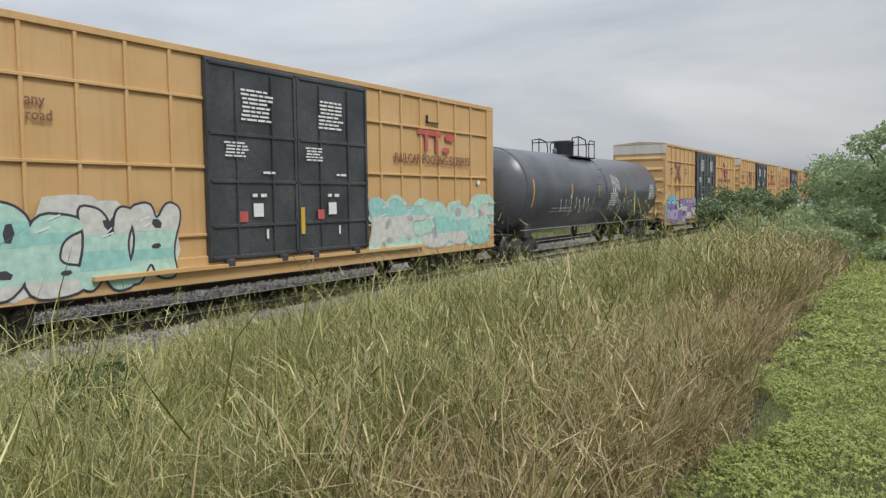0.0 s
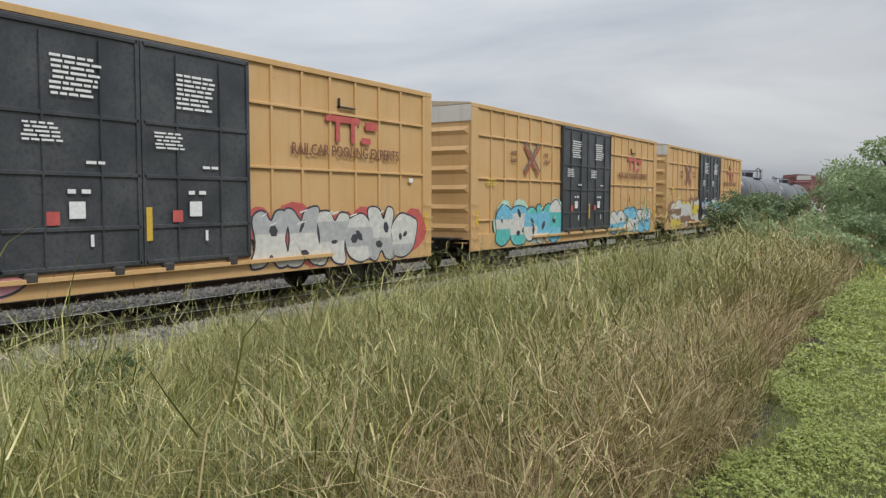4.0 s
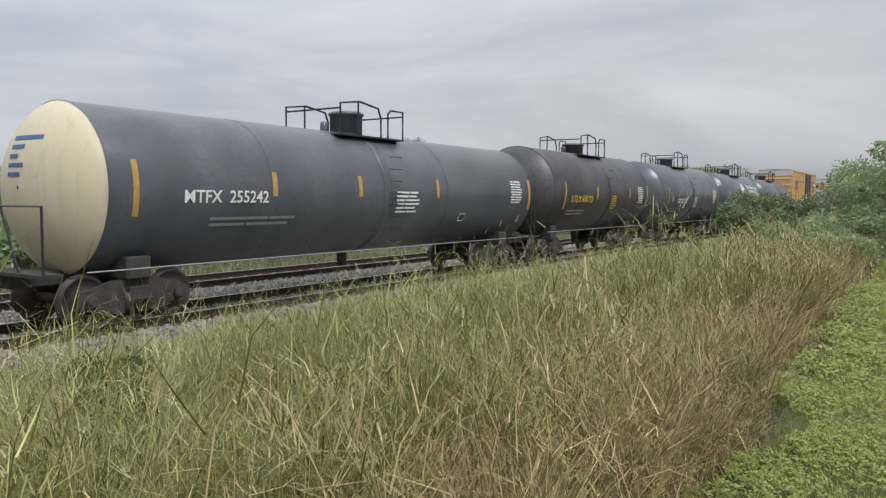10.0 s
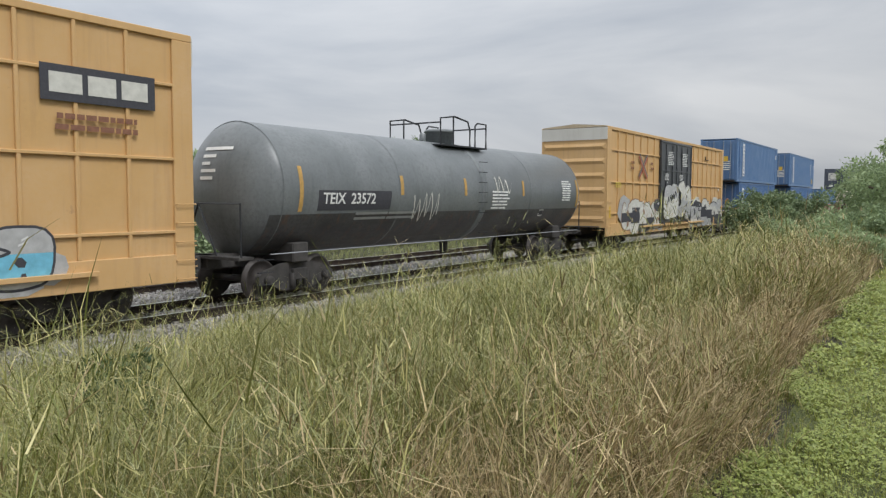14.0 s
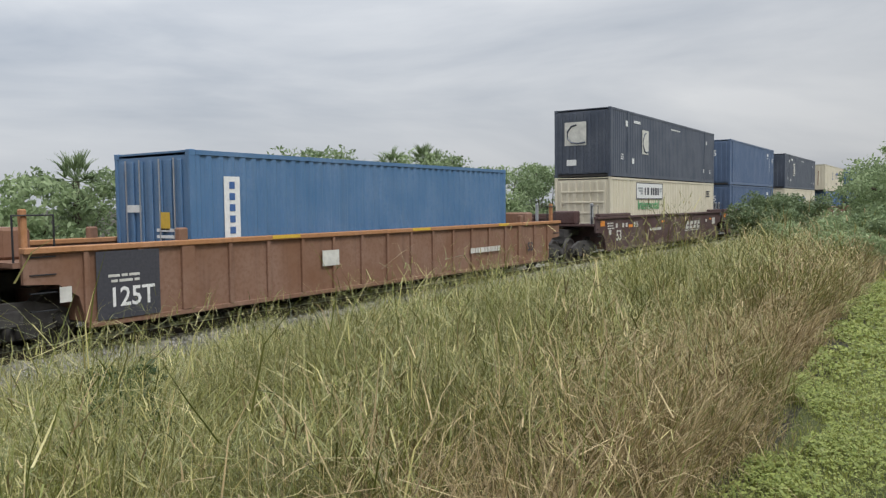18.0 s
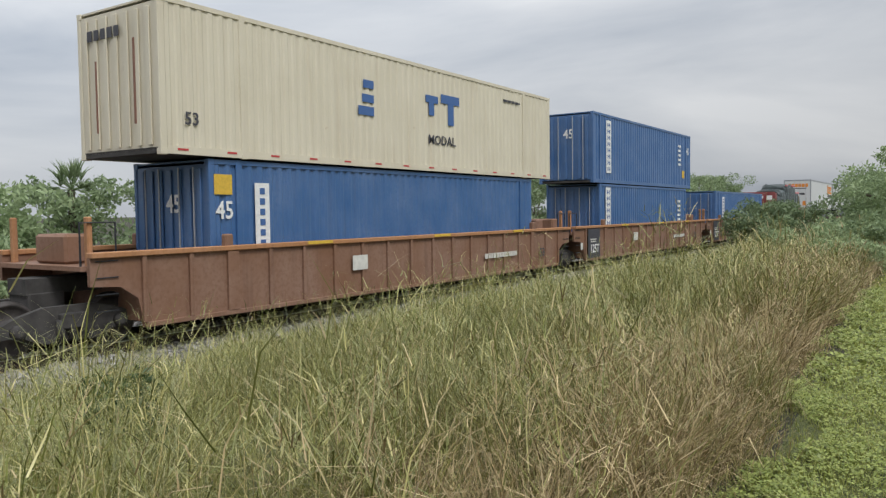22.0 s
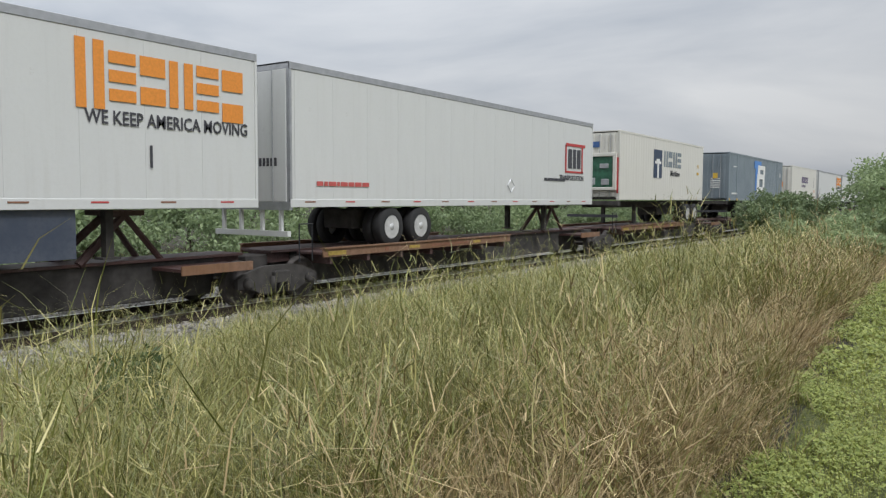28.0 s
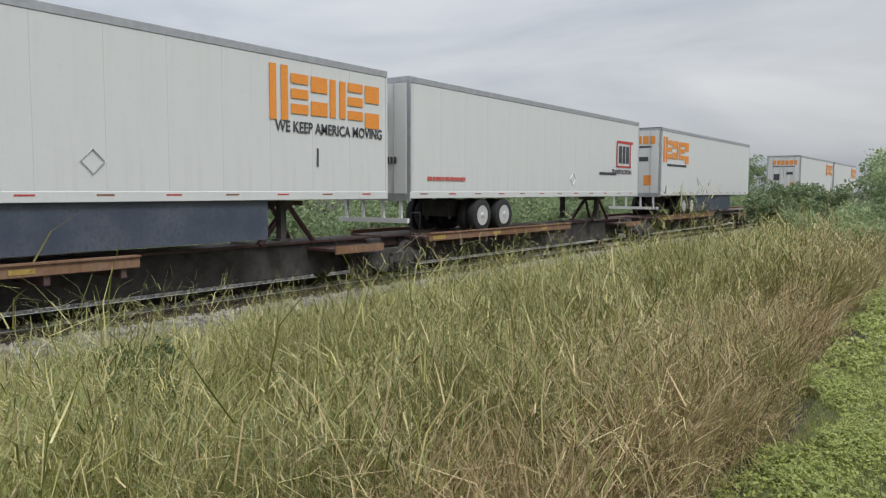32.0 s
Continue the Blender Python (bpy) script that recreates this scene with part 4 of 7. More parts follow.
def boxcar(s0, s1, body, roof_mat, label, doors=(6.65, 11.7), rib_step=0.93, belts=(1.40, 2.72, 4.05), sill=0.62, door_mat="door_black", white_end=True, single_door=False):
    """A high-cube boxcar with ribbed sides, sliding doors, corrugated ends and a low roof."""
    L, cx = s1 - s0, (s0 + s1) / 2
    car = thing("boxcar", label, "boxcar", "freight train")
    h, W, top = L / 2, 1.5, 4.97
    d0, d1 = doors[0] - h, doors[1] - h
    m = M[body]
    bm = boxes((-h + 0.1, h - 0.1, -W + 0.06, W - 0.06, sill + 0.25, top - 0.02))
    part("body", bm, m, car)
    for sy in (-1, 1):
        y0, y1 = sorted((sy * W, sy * (W - 0.08)))
        part("side_sill", boxes((-h + 0.42, h - 0.42, y0, y1, sill - 0.16, sill + 0.36), bev=0.01), m, car)
        part("top_chord", boxes((-h, h, sy * W - 0.035 * sy - 0.035, sy * W - 0.035 * sy + 0.035, top - 0.10, top + 0.03), bev=0.01), m, car)
        for x in (-h, h - 0.42):
            part("corner_post", boxes((x, x + 0.42, y0, y1, sill - 0.16, top - 0.10), bev=0.012), m, car)
        # vertical ribs between the belts
        bmr = boxes((-0.035, 0.035, -0.03, 0.03, sill + 0.36, top - 0.10), bev=0.012)
        me = bpy.data.meshes.new("rib")
        bmr.to_mesh(me)
        bmr.free()
        me.materials.append(m)
        x = -h + 0.42 + rib_step * 0.9
        while x < h - 0.6:
            if not (d0 - 0.12 < x < d1 + 0.12):
                part("rib", me, None, car, loc=(x, sy * (W - 0.035), 0))
            x += rib_step
        for z in belts:
            for a, b in ((-h + 0.42, d0), (d1, h - 0.42)):
                part("belt_rail", boxes((a, b, y0, y1 - 0.01 if sy > 0 else y1, z - 0.03, z + 0.03), bev=0.01), m, car)
        # the pair of doors
        mid = (d0 + d1) / 2
        for a, b in (((d0, mid - 0.01), (mid + 0.01, d1)) if not single_door else ((d0, d1),)):
            yy0, yy1 = sorted((sy * (W + 0.05), sy * (W - 0.04)))
            dm = M[door_mat]
            door = part("door", boxes((a, b, yy0, yy1, sill + 0.22, top - 0.12), bev=0.015), dm, car)
            zz = [sill + 0.3, 1.55, 2.45, 3.4, top - 0.2]
            yo0, yo1 = sorted((sy * (W + 0.085), sy * (W + 0.05)))
            for z in zz:
                part("door_rib", boxes((a + 0.03, b - 0.03, yo0, yo1, z - 0.035, z + 0.035), bev=0.008), dm, door)
            for xq in (a + 0.04, b - 0.04):
                part("door_stile", boxes((xq - 0.04, xq + 0.04, yo0, yo1, sill + 0.25, top - 0.15), bev=0.008), dm, door)
            for xq in (a + 0.5, b - 0.5):
                part("door_roller", boxes((xq - 0.11, xq + 0.11, min(sy * W, sy * (W + 0.13)), max(sy * W, sy * (W + 0.13)), sill + 0.10, sill + 0.27), bev=0.03), M["under"] if door_mat == "door_black" else dm, door)
            for xq in ((a + (b - a) * 0.3), (a + (b - a) * 0.7)):
                bmp = bmesh.new()
                tube(bmp, [(xq, sy * (W + 0.075), sill + 0.3), (xq, sy * (W + 0.075), top - 0.3)], 0.022, 6)
                part("lock_bar", bmp, dm, door)
        part("door_track", boxes((d0 - 2.5, d1 + 2.5, min(sy * W, sy * (W + 0.12)), max(sy * W, sy * (W + 0.12)), sill + 0.10, sill + 0.18), bev=0.005), m, car)
    # corrugated ends
    for sx in (-1, 1):
        x0, x1 = sorted((sx * h, sx * (h - 0.12)))
        part("end_wall", boxes((x0, x1, -W + 0.085, W - 0.085, sill + 0.2, top - 0.02)), m, car)
        for k in range(6):
            z = sill + 0.55 + k * 0.6
            bm = bmesh.new()
            a, b = sx * h, sx * (h + 0.05)
            vs = [bm.verts.new((a, yy, zz)) for yy in (-W + 0.1, W - 0.1) for zz in (z - 0.13, z + 0.13)]
            vt = [bm.verts.new((b, yy, z)) for yy in (-W + 0.25, W - 0.25)]
            bm.faces.new((vs[0], vs[2], vt[1], vt[0]))
            bm.faces.new((vs[1], vt[0], vt[1], vs[3]))
            bm.faces.new((vs[0], vt[0], vs[1]))
            bm.faces.new((vs[2], vs[3], vt[1]))
            bmesh.ops.recalc_face_normals(bm, faces=bm.faces[:])
            part("corrugation", bm, m, car)
        if white_end:
            a, b = sorted((sx * (h + 0.002), sx * (h + 0.03)))
            part("end_band", boxes((a, b, -W + 0.02, W - 0.02 if body == "yellow" else 0.0, top - 0.52, top - 0.02)), M["end_white"], car, "whitish excess-height band")
        ladder(car, sx * (h + 0.09), -W + 0.12, sill + 0.1, 1.9, 0.45, m, 4, axis="y")
        part("end_platform", boxes(tuple(sorted((sx * (h + 0.02), sx * (h + 0.32)))) + (-1.2, 1.2, sill + 0.22, sill + 0.26)), M["under"], car)
        coupler(car, sx * (h - 0.2), sx, 1.2)
        ladder(car, sx * (h - 0.21) - 0.2, -W - 0.06, sill - 0.1, 1.9, 0.4, m, 5)
    # roof
    bm = bmesh.new()
    prof = [(-W, top), (-W + 0.1, top + 0.05), (0, top + 0.16), (W - 0.1, top + 0.05), (W, top)]
    a = [bm.verts.new((-h, y, z)) for y, z in prof]
    b = [bm.verts.new((h, y, z)) for y, z in prof]
    for k in range(4):
        bm.faces.new((a[k], b[k], b[k + 1], a[k + 1]))
    bm.faces.new(a[::-1])
    bm.faces.new(b)
    part("roof", bm, M[roof_mat], car)
    part("centre_sill", boxes((-h + 0.2, h - 0.2, -0.25, 0.25, 0.5, sill + 0.25)), M["under"], car)
    for x in (-h + 2.2, h - 2.2):
        truck(car, x)
    return on_train(car, cx)


def tank_car(s0, s1, shell, label, R=1.46, zc=2.52, head=None, ext=0.0, plat=0.35, tall=0.3):
    """A tank car: shell with dished heads, manway platform with rails, saddles, stub sills, trucks."""
    L, cx = s1 - s0, (s0 + s1) / 2
    car = thing("tank_car", label, "tank car", "freight train")
    h = L / 2
    m = M[shell]
    c = 0.9
    end = {-1: h, 1: h + ext}
    dish = [(0.2 + 0.7 * (0.9 * q ** 2.5 + 0.1 * (1 - math.sqrt(max(0, 1 - q ** 8)))), R * q) for q in (0.02, 0.25, 0.45, 0.62, 0.76, 0.86, 0.93, 0.975, 1.0)]
    prof = [(-h + a, r) for a, r in dish] + [(end[1] - 0.5 * a, r) for a, r in dish[::-1]]
    part("tank_shell", lathe(bmesh.new(), prof, "x", 56, (0, 0, zc)), m, car)
    for sx in (-1, 1):
        q = sx * (end[sx] - (c if sx < 0 else c / 2))
        part("seam", lathe(bmesh.new(), [(q - 0.02, R + 0.003), (q, R + 0.012), (q + 0.02, R + 0.003)], "x", 56, (0, 0, zc), caps=False), m, car)
    for q in (-0.5, 0.5):
        part("weld_band", lathe(bmesh.new(), [(q * L * 0.42 - 0.03, R + 0.006), (q * L * 0.42 + 0.03, R + 0.006)], "x", 56, (0, 0, zc), caps=False), m, car)
    part("centre_band", lathe(bmesh.new(), [(0.45, R + 0.002), (0.46, R + 0.02), (0.74, R + 0.02), (0.75, R + 0.002)], "x", 56, (0, 0, zc), caps=False), m, car)
    if head:
        prof2 = [(-h + a - 0.008, r) for a, r in dish]
        part("painted_head", lathe(bmesh.new(), prof2, "x", 56, (0, 0, zc), caps=False), M[head], car, "cream painted tank head")
    # manway, platform and its rails
    zt = zc + R
    part("manway", lathe(bmesh.new(), [(zt - 0.25, 0.43), (zt + tall, 0.43), (zt + tall + 0.01, 0.47), (zt + tall + 0.07, 0.47), (zt + tall + 0.11, 0.40), (zt + tall + 0.13, 0.15)], "z", 24, (0, 0, 0)), m, car)
    part("platform", boxes((-1.3, 1.3, -0.95, 0.95, zt - 0.16, zt - 0.12)), M["black_pipe"], car)
    for sy in (-0.92, 0.92):
        bm = bmesh.new()
        zz = zt + 0.62
        tube(bm, [(-1.28, sy, zt - 0.14), (-1.28, sy, zz), (-0.55, sy * 1.0, zz + 0.1), (0.2, sy, zz), (0.32, sy, zz - 0.25), (0.32, sy, zt - 0.14)], 0.028)
        tube(bm, [(0.62, sy, zt - 0.14), (0.62, sy, zz - 0.1), (0.75, sy, zz), (1.28, sy, zz), (1.28, sy, zt - 0.14)], 0.028)
        tube(bm, [(-0.6, sy, zt - 0.14), (-0.6, sy, zz + 0.08)], 0.024)
        part("guard_rail", bm, M["black_pipe"], car)
    for sx in (-1.28, 1.28):
        part("cross_rail", tube(bmesh.new(), [(sx, -0.92, zt + 0.5), (sx, 0.92, zt + 0.5)], 0.024), M["black_pipe"], car)
    part("valve", lathe(bmesh.new(), [(zt - 0.2, 0.1), (zt + 0.22, 0.1), (zt + 0.26, 0.05)], "z", 10, (-0.75, 0.1, 0)), m, car)
    ladder(car, -0.2, -R - 0.1, 1.0, zc + 0.9, 0.42, M["black_pipe"], 8)
    for ob in car.children:
        if ob.name.split(".")[0] in ("manway", "platform", "guard_rail", "cross_rail", "valve", "rung"):
            ob.location.x += plat
    # under the shell
    for sx in (-1, 1):
        x0, x1 = sorted((sx * (end[sx] - 2.3), sx * (end[sx] + 0.15)))
        part("stub_sill", boxes((x0, x1, -0.28, 0.28, 0.50, zc - R + 0.12), bev=0.02), M["under"], car)
        part("saddle", boxes((sx * (end[sx] - 1.7) - 0.25, sx * (end[sx] - 1.7) + 0.25, -1.2, 1.2, 0.58, zc - R + 0.35), bev=0.03), M["under"], car)
        part("end_platform", boxes((sx * (end[sx] + 0.02) - 0.2, sx * (end[sx] + 0.02) + 0.2, -1.35, 1.35, 0.74, 0.80)), M["under"], car)
        bm = bmesh.new()
        xe = sx * (end[sx] + 0.12)
        tube(bm, [(xe, -1.3, 0.8), (xe, -1.3, 1.9), (xe, 1.3, 1.9), (xe, 1.3, 0.8)], 0.024)
        tube(bm, [(xe, -0.55, 0.8), (xe, 0.0, 1.9), (xe, 0.55, 0.8)], 0.024)
        part("end_rail", bm, M["black_pipe"], car)
        coupler(car, sx * (end[sx] - 0.1), sx, 0.75)
        ladder(car, sx * (end[sx] - 0.45) - 0.2, -1.42, 0.2, 0.72, 0.42, M["black_pipe"], 3)
        truck(car, sx * (end[sx] - 1.75))
    bm = bmesh.new()
    tube(bm, [(-h + 0.5, -1.5, zc - R + 0.16), (end[1] - 0.5, -1.5, zc - R + 0.16)], 0.013)
    # pale metal in place of black pipe: the sky-lit edge is in the colour
    part("running_rail", bm, M["alu"], car, "hand rail, paled for the sky light along it")
    part("bottom_outlet", lathe(bmesh.new(), [(0.30, 0.12), (1.0, 0.16)], "z", 10, (0.6, 0, 0)), M["under"], car)
    return on_train(car, cx)


def container(s, L, W, H, z, mat_, label, corr=0.28, deep=0.035):
    """A steel box with corner posts, rails, castings, corrugated sides and doors at its end."""
    c = thing("container", label, "container", "shipping containers")
    h, w, m = L / 2, W / 2, M[mat_]
    # corrugated side walls
    for sy in (-1, 1):
        bm = bmesh.new()
        n = int((L - 0.3) / corr)
        st = (L - 0.3) / n
        prev = None
        y_out, y_in = sy * (w - 0.012), sy * (w - 0.012 - deep)
        for k in range(n):
            x = -h + 0.15 + k * st
            for dx, y in ((0.0, y_out), (st * 0.34, y_out), (st * 0.5, y_in), (st * 0.84, y_in), (st, y_out)):
                v = (bm.verts.new((x + dx, y, 0.16)), bm.verts.new((x + dx, y, H - 0.10)))
                if prev:
                    bm.faces.new((prev[0], v[0], v[1], prev[1]))
                prev = v
        part("side_wall", bm, m, c)
        y0, y1 = sorted((sy * w, sy * (w - 0.10)))
        part("top_rail", boxes((-h + 0.15, h - 0.15, y0, y1, H - 0.10, H - 0.01)), m, c)
        part("bottom_rail", boxes((-h + 0.15, h - 0.15, y0, y1, 0.02, 0.17)), m, c)
        for sx in (-1, 1):
            x0, x1 = sorted((sx * h, sx * (h - 0.15)))
            part("corner_post", boxes((x0, x1, y0, y1, 0.1, H - 0.1), bev=0.015), m, c)
            for zz in (0.0, H - 0.12):
                part("corner_casting", boxes((x0, x1, min(sy * (w + 0.005), sy * (w - 0.14)), max(sy * (w + 0.005), sy * (w - 0.14)), zz, zz + 0.12), bev=0.01), m, c)
        if L > 13:
            for sx in (-6.1, 6.1):
                part("lifting_post", boxes((sx - 0.08, sx + 0.08, min(sy * (w + 0.008), sy * (w - 0.06)), max(sy * (w + 0.008), sy * (w - 0.06)), 0.0, H), bev=0.01), m, c)
    part("roof", boxes((-h + 0.02, h - 0.02, -w + 0.02, w - 0.02, H - 0.05, H - 0.012)), m, c)
    part("floor", boxes((-h + 0.02, h - 0.02, -w + 0.02, w - 0.02, 0.03, 0.14)), M["under"], c)
    for sx in (-1, 1):
        x0, x1 = sorted((sx * (h - 0.02), sx * (h - 0.08)))
        wall = part("end_wall", boxes((x0, x1, -w + 0.1, w - 0.1, 0.1, H - 0.1)), m, c)
        for k in range(7):
            yy = -w + 0.3 + k * (W - 0.6) / 6
            part("end_rib", boxes((sx * h - 0.02, sx * h + 0.012, yy - 0.06, yy + 0.06, 0.18, H - 0.18), bev=0.01), m, wall)
        if sx < 0 and mat_ in ("blue", "faded_sheen_blue", "lightblue", "greyblue", "offwhite"):
            for yy in (-0.78, -0.32, 0.32, 0.78):
                bm = bmesh.new()
                tube(bm, [(sx * (h + 0.035), yy, 0.15), (sx * (h + 0.035), yy, H - 0.15)], 0.018, 5)
                part("lock_rod", bm, M["alu"], wall)
    c.location = (0, 0, z)
    MOVING.append((c, s))
    return c


def well_car(s0, s1, mat_, label, ribs=True, rail_mat=None, top=1.42, last=False):
    """One unit of a well car: deep side girders, end decks with rails and hitches over shared trucks."""
    L, cx = s1 - s0, (s0 + s1) / 2
    car = thing("well_car", label, "well car", "freight train")
    h, m = L / 2, M[mat_]
    w0 = h - 1.15
    for sy in (-1, 1):
        bm = bmesh.new()
        prof = [(-h + 0.15, 0.88), (-h + 0.15, top - 0.04), (-w0, top), (w0, top), (h - 0.15, top - 0.04), (h - 0.15, 0.88), (w0 + 0.45, 0.84), (w0 + 0.12, 0.62), (w0, 0.14), (-w0, 0.14), (-w0 - 0.12, 0.62), (-w0 - 0.45, 0.84)]
        y0, y1 = sorted((sy * 1.48, sy * 1.40))
        a = [bm.verts.new((x, y0, z)) for x, z in prof]
        b = [bm.verts.new((x, y1, z)) for x, z in prof]
        bm.faces.new(a)
        bm.faces.new(b[::-1])
        for k in range(len(prof)):
            bm.faces.new((a[k], b[k], b[(k + 1) % len(prof)], a[(k + 1) % len(prof)]))
        bmesh.ops.recalc_face_normals(bm, faces=bm.faces[:])
        part("side_girder", bm, m, car)
        yr0, yr1 = sorted((sy * 1.36, sy * 1.56))
        part("top_chord", boxes((-h + 0.15, h - 0.15, yr0, yr1, top - 0.05, top + 0.05), bev=0.015), M[rail_mat or mat_], car)
        yb0, yb1 = sorted((sy * 1.40, sy * 1.53))
        part("bottom_chord", boxes((-w0, w0, yb0, yb1, 0.08, 0.17), bev=0.01), m, car)
        if ribs:
            n = int(2 * w0 / 0.98)
            for k in range(n + 1):
                x = -w0 + k * 2 * w0 / n
                ww = 0.14 if k in (2, n - 2) else 0.045
                part("stiffener", boxes((x - ww, x + ww, min(sy * 1.54, sy * 1.47), max(sy * 1.54, sy * 1.47), 0.17, top - 0.05), bev=0.01), m, car)
            for x in (-w0 + 1.9, w0 - 1.9):
                part("guide_post", boxes((x - 0.1, x + 0.1, min(sy * 1.38, sy * 1.54), max(sy * 1.38, sy * 1.54), top, top + 0.28), bev=0.03), m, car)
        else:
            for xa, xb in ((-h + 0.3, -w0 + 2.6), (w0 - 1.6, h - 0.3)):
                part("top_plate", boxes((xa, xb, yr0, yr1, top + 0.05, top + 0.17), bev=0.02), m, car)
    for sx in (-1, 1):
        x0, x1 = sorted((sx * (w0 + 0.05), sx * (h - 0.05)))
        part("end_deck", boxes((x0, x1, -1.38, 1.38, 1.14, 1.22)), m, car)
        part("bulkhead", boxes((sx * w0 - 0.06, sx * w0 + 0.06, -1.38, 1.38, 0.2, 1.2)), m, car)
        part("draft_sill", boxes((min(sx * w0, sx * (h + 0.3)), max(sx * w0, sx * (h + 0.3)), -0.3, 0.3, 0.72, 1.0)), M["under"], car)
        for yy in (-1.28, 1.16):
            part("rail_post", boxes((sx * (h - 0.3) - 0.05, sx * (h - 0.3) + 0.05, yy, yy + 0.12, 1.2, 2.05), bev=0.02), M["alu"] if not ribs else M[rail_mat or mat_], car)
        part("hitch", boxes((sx * (h - 0.55) - 0.25, sx * (h - 0.55) + 0.25, -0.5, 0.5, 1.22, 1.75), bev=0.05), m, car)
        ladder(car, sx * (h - 0.45) - 0.2, -1.5, 0.45, 1.3, 0.4, M["black_pipe"], 4)
        bm = bmesh.new()
        tube(bm, [(sx * (h - 0.75), -1.3, 1.2), (sx * (h - 0.75), -1.3, 1.95), (sx * (h - 0.1), -1.3, 1.95), (sx * (h - 0.1), -1.3, 1.2)], 0.02)
        part("grab_rail", bm, M["black_pipe"], car)
    truck(car, -h + 0.05)
    if last:
        truck(car, h - 0.05)
    part("well_floor", boxes((-w0, w0, -1.36, 1.36, 0.17, 0.25)), M["under"], car)
    return on_train(car, cx)


def spine_car(s0, s1, label, last=False):
    """One unit of a spine car: a deep centre sill, wheel platforms along the rear part, folding hitch, shared trucks."""
    L, cx = s1 - s0, (s0 + s1) / 2
    car = thing("spine_car", label, "spine car", "freight train")
    h = L / 2
    part("centre_sill", boxes((-h + 0.9, h - 0.9, -0.36, 0.36, 0.02, 0.78), bev=0.02), M["under"], car)
    part("sill_cap", boxes((-h + 0.2, h - 0.2, -0.46, 0.46, 0.78, 0.84), bev=0.01), M["well_maroon"], car)
    for x0, x1 in ((-h + 0.2, -h + 0.9), (h - 0.9, h - 0.2)):
        part("draft_sill", boxes((x0, x1, -0.30, 0.30, 0.55, 0.78)), M["well_maroon"], car)
    e0, e1 = -h + 0.9, -h + 9.4
    for sy in (-1, 1):
        y0, y1 = sorted((sy * 0.55, sy * 1.36))
        part("wheel_platform", boxes((e0, e1, y0, y1, 0.74, 0.798), bev=0.005), M["well_maroon"], car)
        ye0, ye1 = sorted((sy * 1.36, sy * 1.41))
        part("platform_edge", boxes((e0, e1, ye0, ye1, 0.68, 0.88), bev=0.01), M["spine_rust"], car)
        yf0, yf1 = sorted((sy * 1.30, sy * 1.45))
        part("edge_flange", boxes((e0, e1, yf0, yf1, 0.87, 0.90)), M["spine_rust"], car)
        for k in range(7):
            x = e0 + 0.3 + k * 1.32
            part("bracket", boxes((x - 0.05, x + 0.05, min(sy * 0.3, sy * 1.36), max(sy * 0.3, sy * 1.36), 0.52, 0.74)), M["well_maroon"], car)
        part("side_step", boxes((h - 2.4, h - 0.7, min(sy * 0.4, sy * 1.3), max(sy * 0.4, sy * 1.3), 0.62, 0.68)), M["well_maroon"], car)
        part("step_edge", boxes((h - 2.4, h - 0.7, min(sy * 1.3, sy * 1.34), max(sy * 1.3, sy * 1.34), 0.56, 0.74)), M["spine_rust"], car)
    slabs("reflector", [(e0 + 0.15, e0 + 0.75, 0.72, 0.82), (e0 + 3.2, e0 + 3.65, 0.73, 0.81), (e0 + 6.3, e0 + 6.7, 0.73, 0.81)], -1.411, M["y_dull"], car, "worn yellow reflector strip")
    slabs("number_bar", [(e0 + 2.2, e0 + 2.35, 0.72, 0.82), (e0 + 4.2, e0 + 6.0, 0.74, 0.80)], -1.411, M["br_mark"], car)
    bm = bmesh.new()
    tube(bm, [(h - 3.9, -0.45, 0.82), (h - 2.9, -0.3, 1.70), (h - 2.9, 0.3, 1.70), (h - 3.9, 0.45, 0.82)], 0.08)
    tube(bm, [(h - 2.2, -0.4, 0.82), (h - 2.9, -0.3, 1.70)], 0.06)
    tube(bm, [(h - 2.2, 0.4, 0.82), (h - 2.9, 0.3, 1.70)], 0.06)
    box(bm, h - 3.25, h - 2.55, -0.42, 0.42, 1.68, 1.78)
    part("hitch", bm, M["well_maroon"], car)
    truck(car, -h - 0.1)
    bm = bmesh.new()
    tube(bm, [(-h + 0.35, -1.2, 0.62), (-h + 0.35, -1.2, 1.45), (-h + 0.75, -1.2, 1.45), (-h + 0.75, -1.2, 0.62)], 0.02)
    part("grab_rail", bm, M["black_pipe"], car)
    if last:
        truck(car, h)
    return on_train(car, cx)


def tyre(parent, x, y, z, r=0.5, w=0.28, rim="rim"):
    prof = [(-w / 2, r * 0.58), (-w / 2, r * 0.93), (-w / 2 + 0.03, r * 0.99), (w / 2 - 0.03, r * 0.99), (w / 2, r * 0.93), (w / 2, r * 0.58)]
    t = part("tyre", lathe(bmesh.new(), prof, "y", 28, caps=False), M["rubber"], parent)
    t.location = (x, y, z)
    sg = -1 if y < 0 else 1
    p = [(sg * w * 0.5, r * 0.60), (sg * w * 0.47, r * 0.54), (sg * w * 0.2, r * 0.48), (sg * w * 0.15, r * 0.22), (sg * w * 0.5, r * 0.18), (sg * w * 0.52, 0.02)]
    part("rim", lathe(bmesh.new(), p, "y", 24), M[rim], t)
    return t


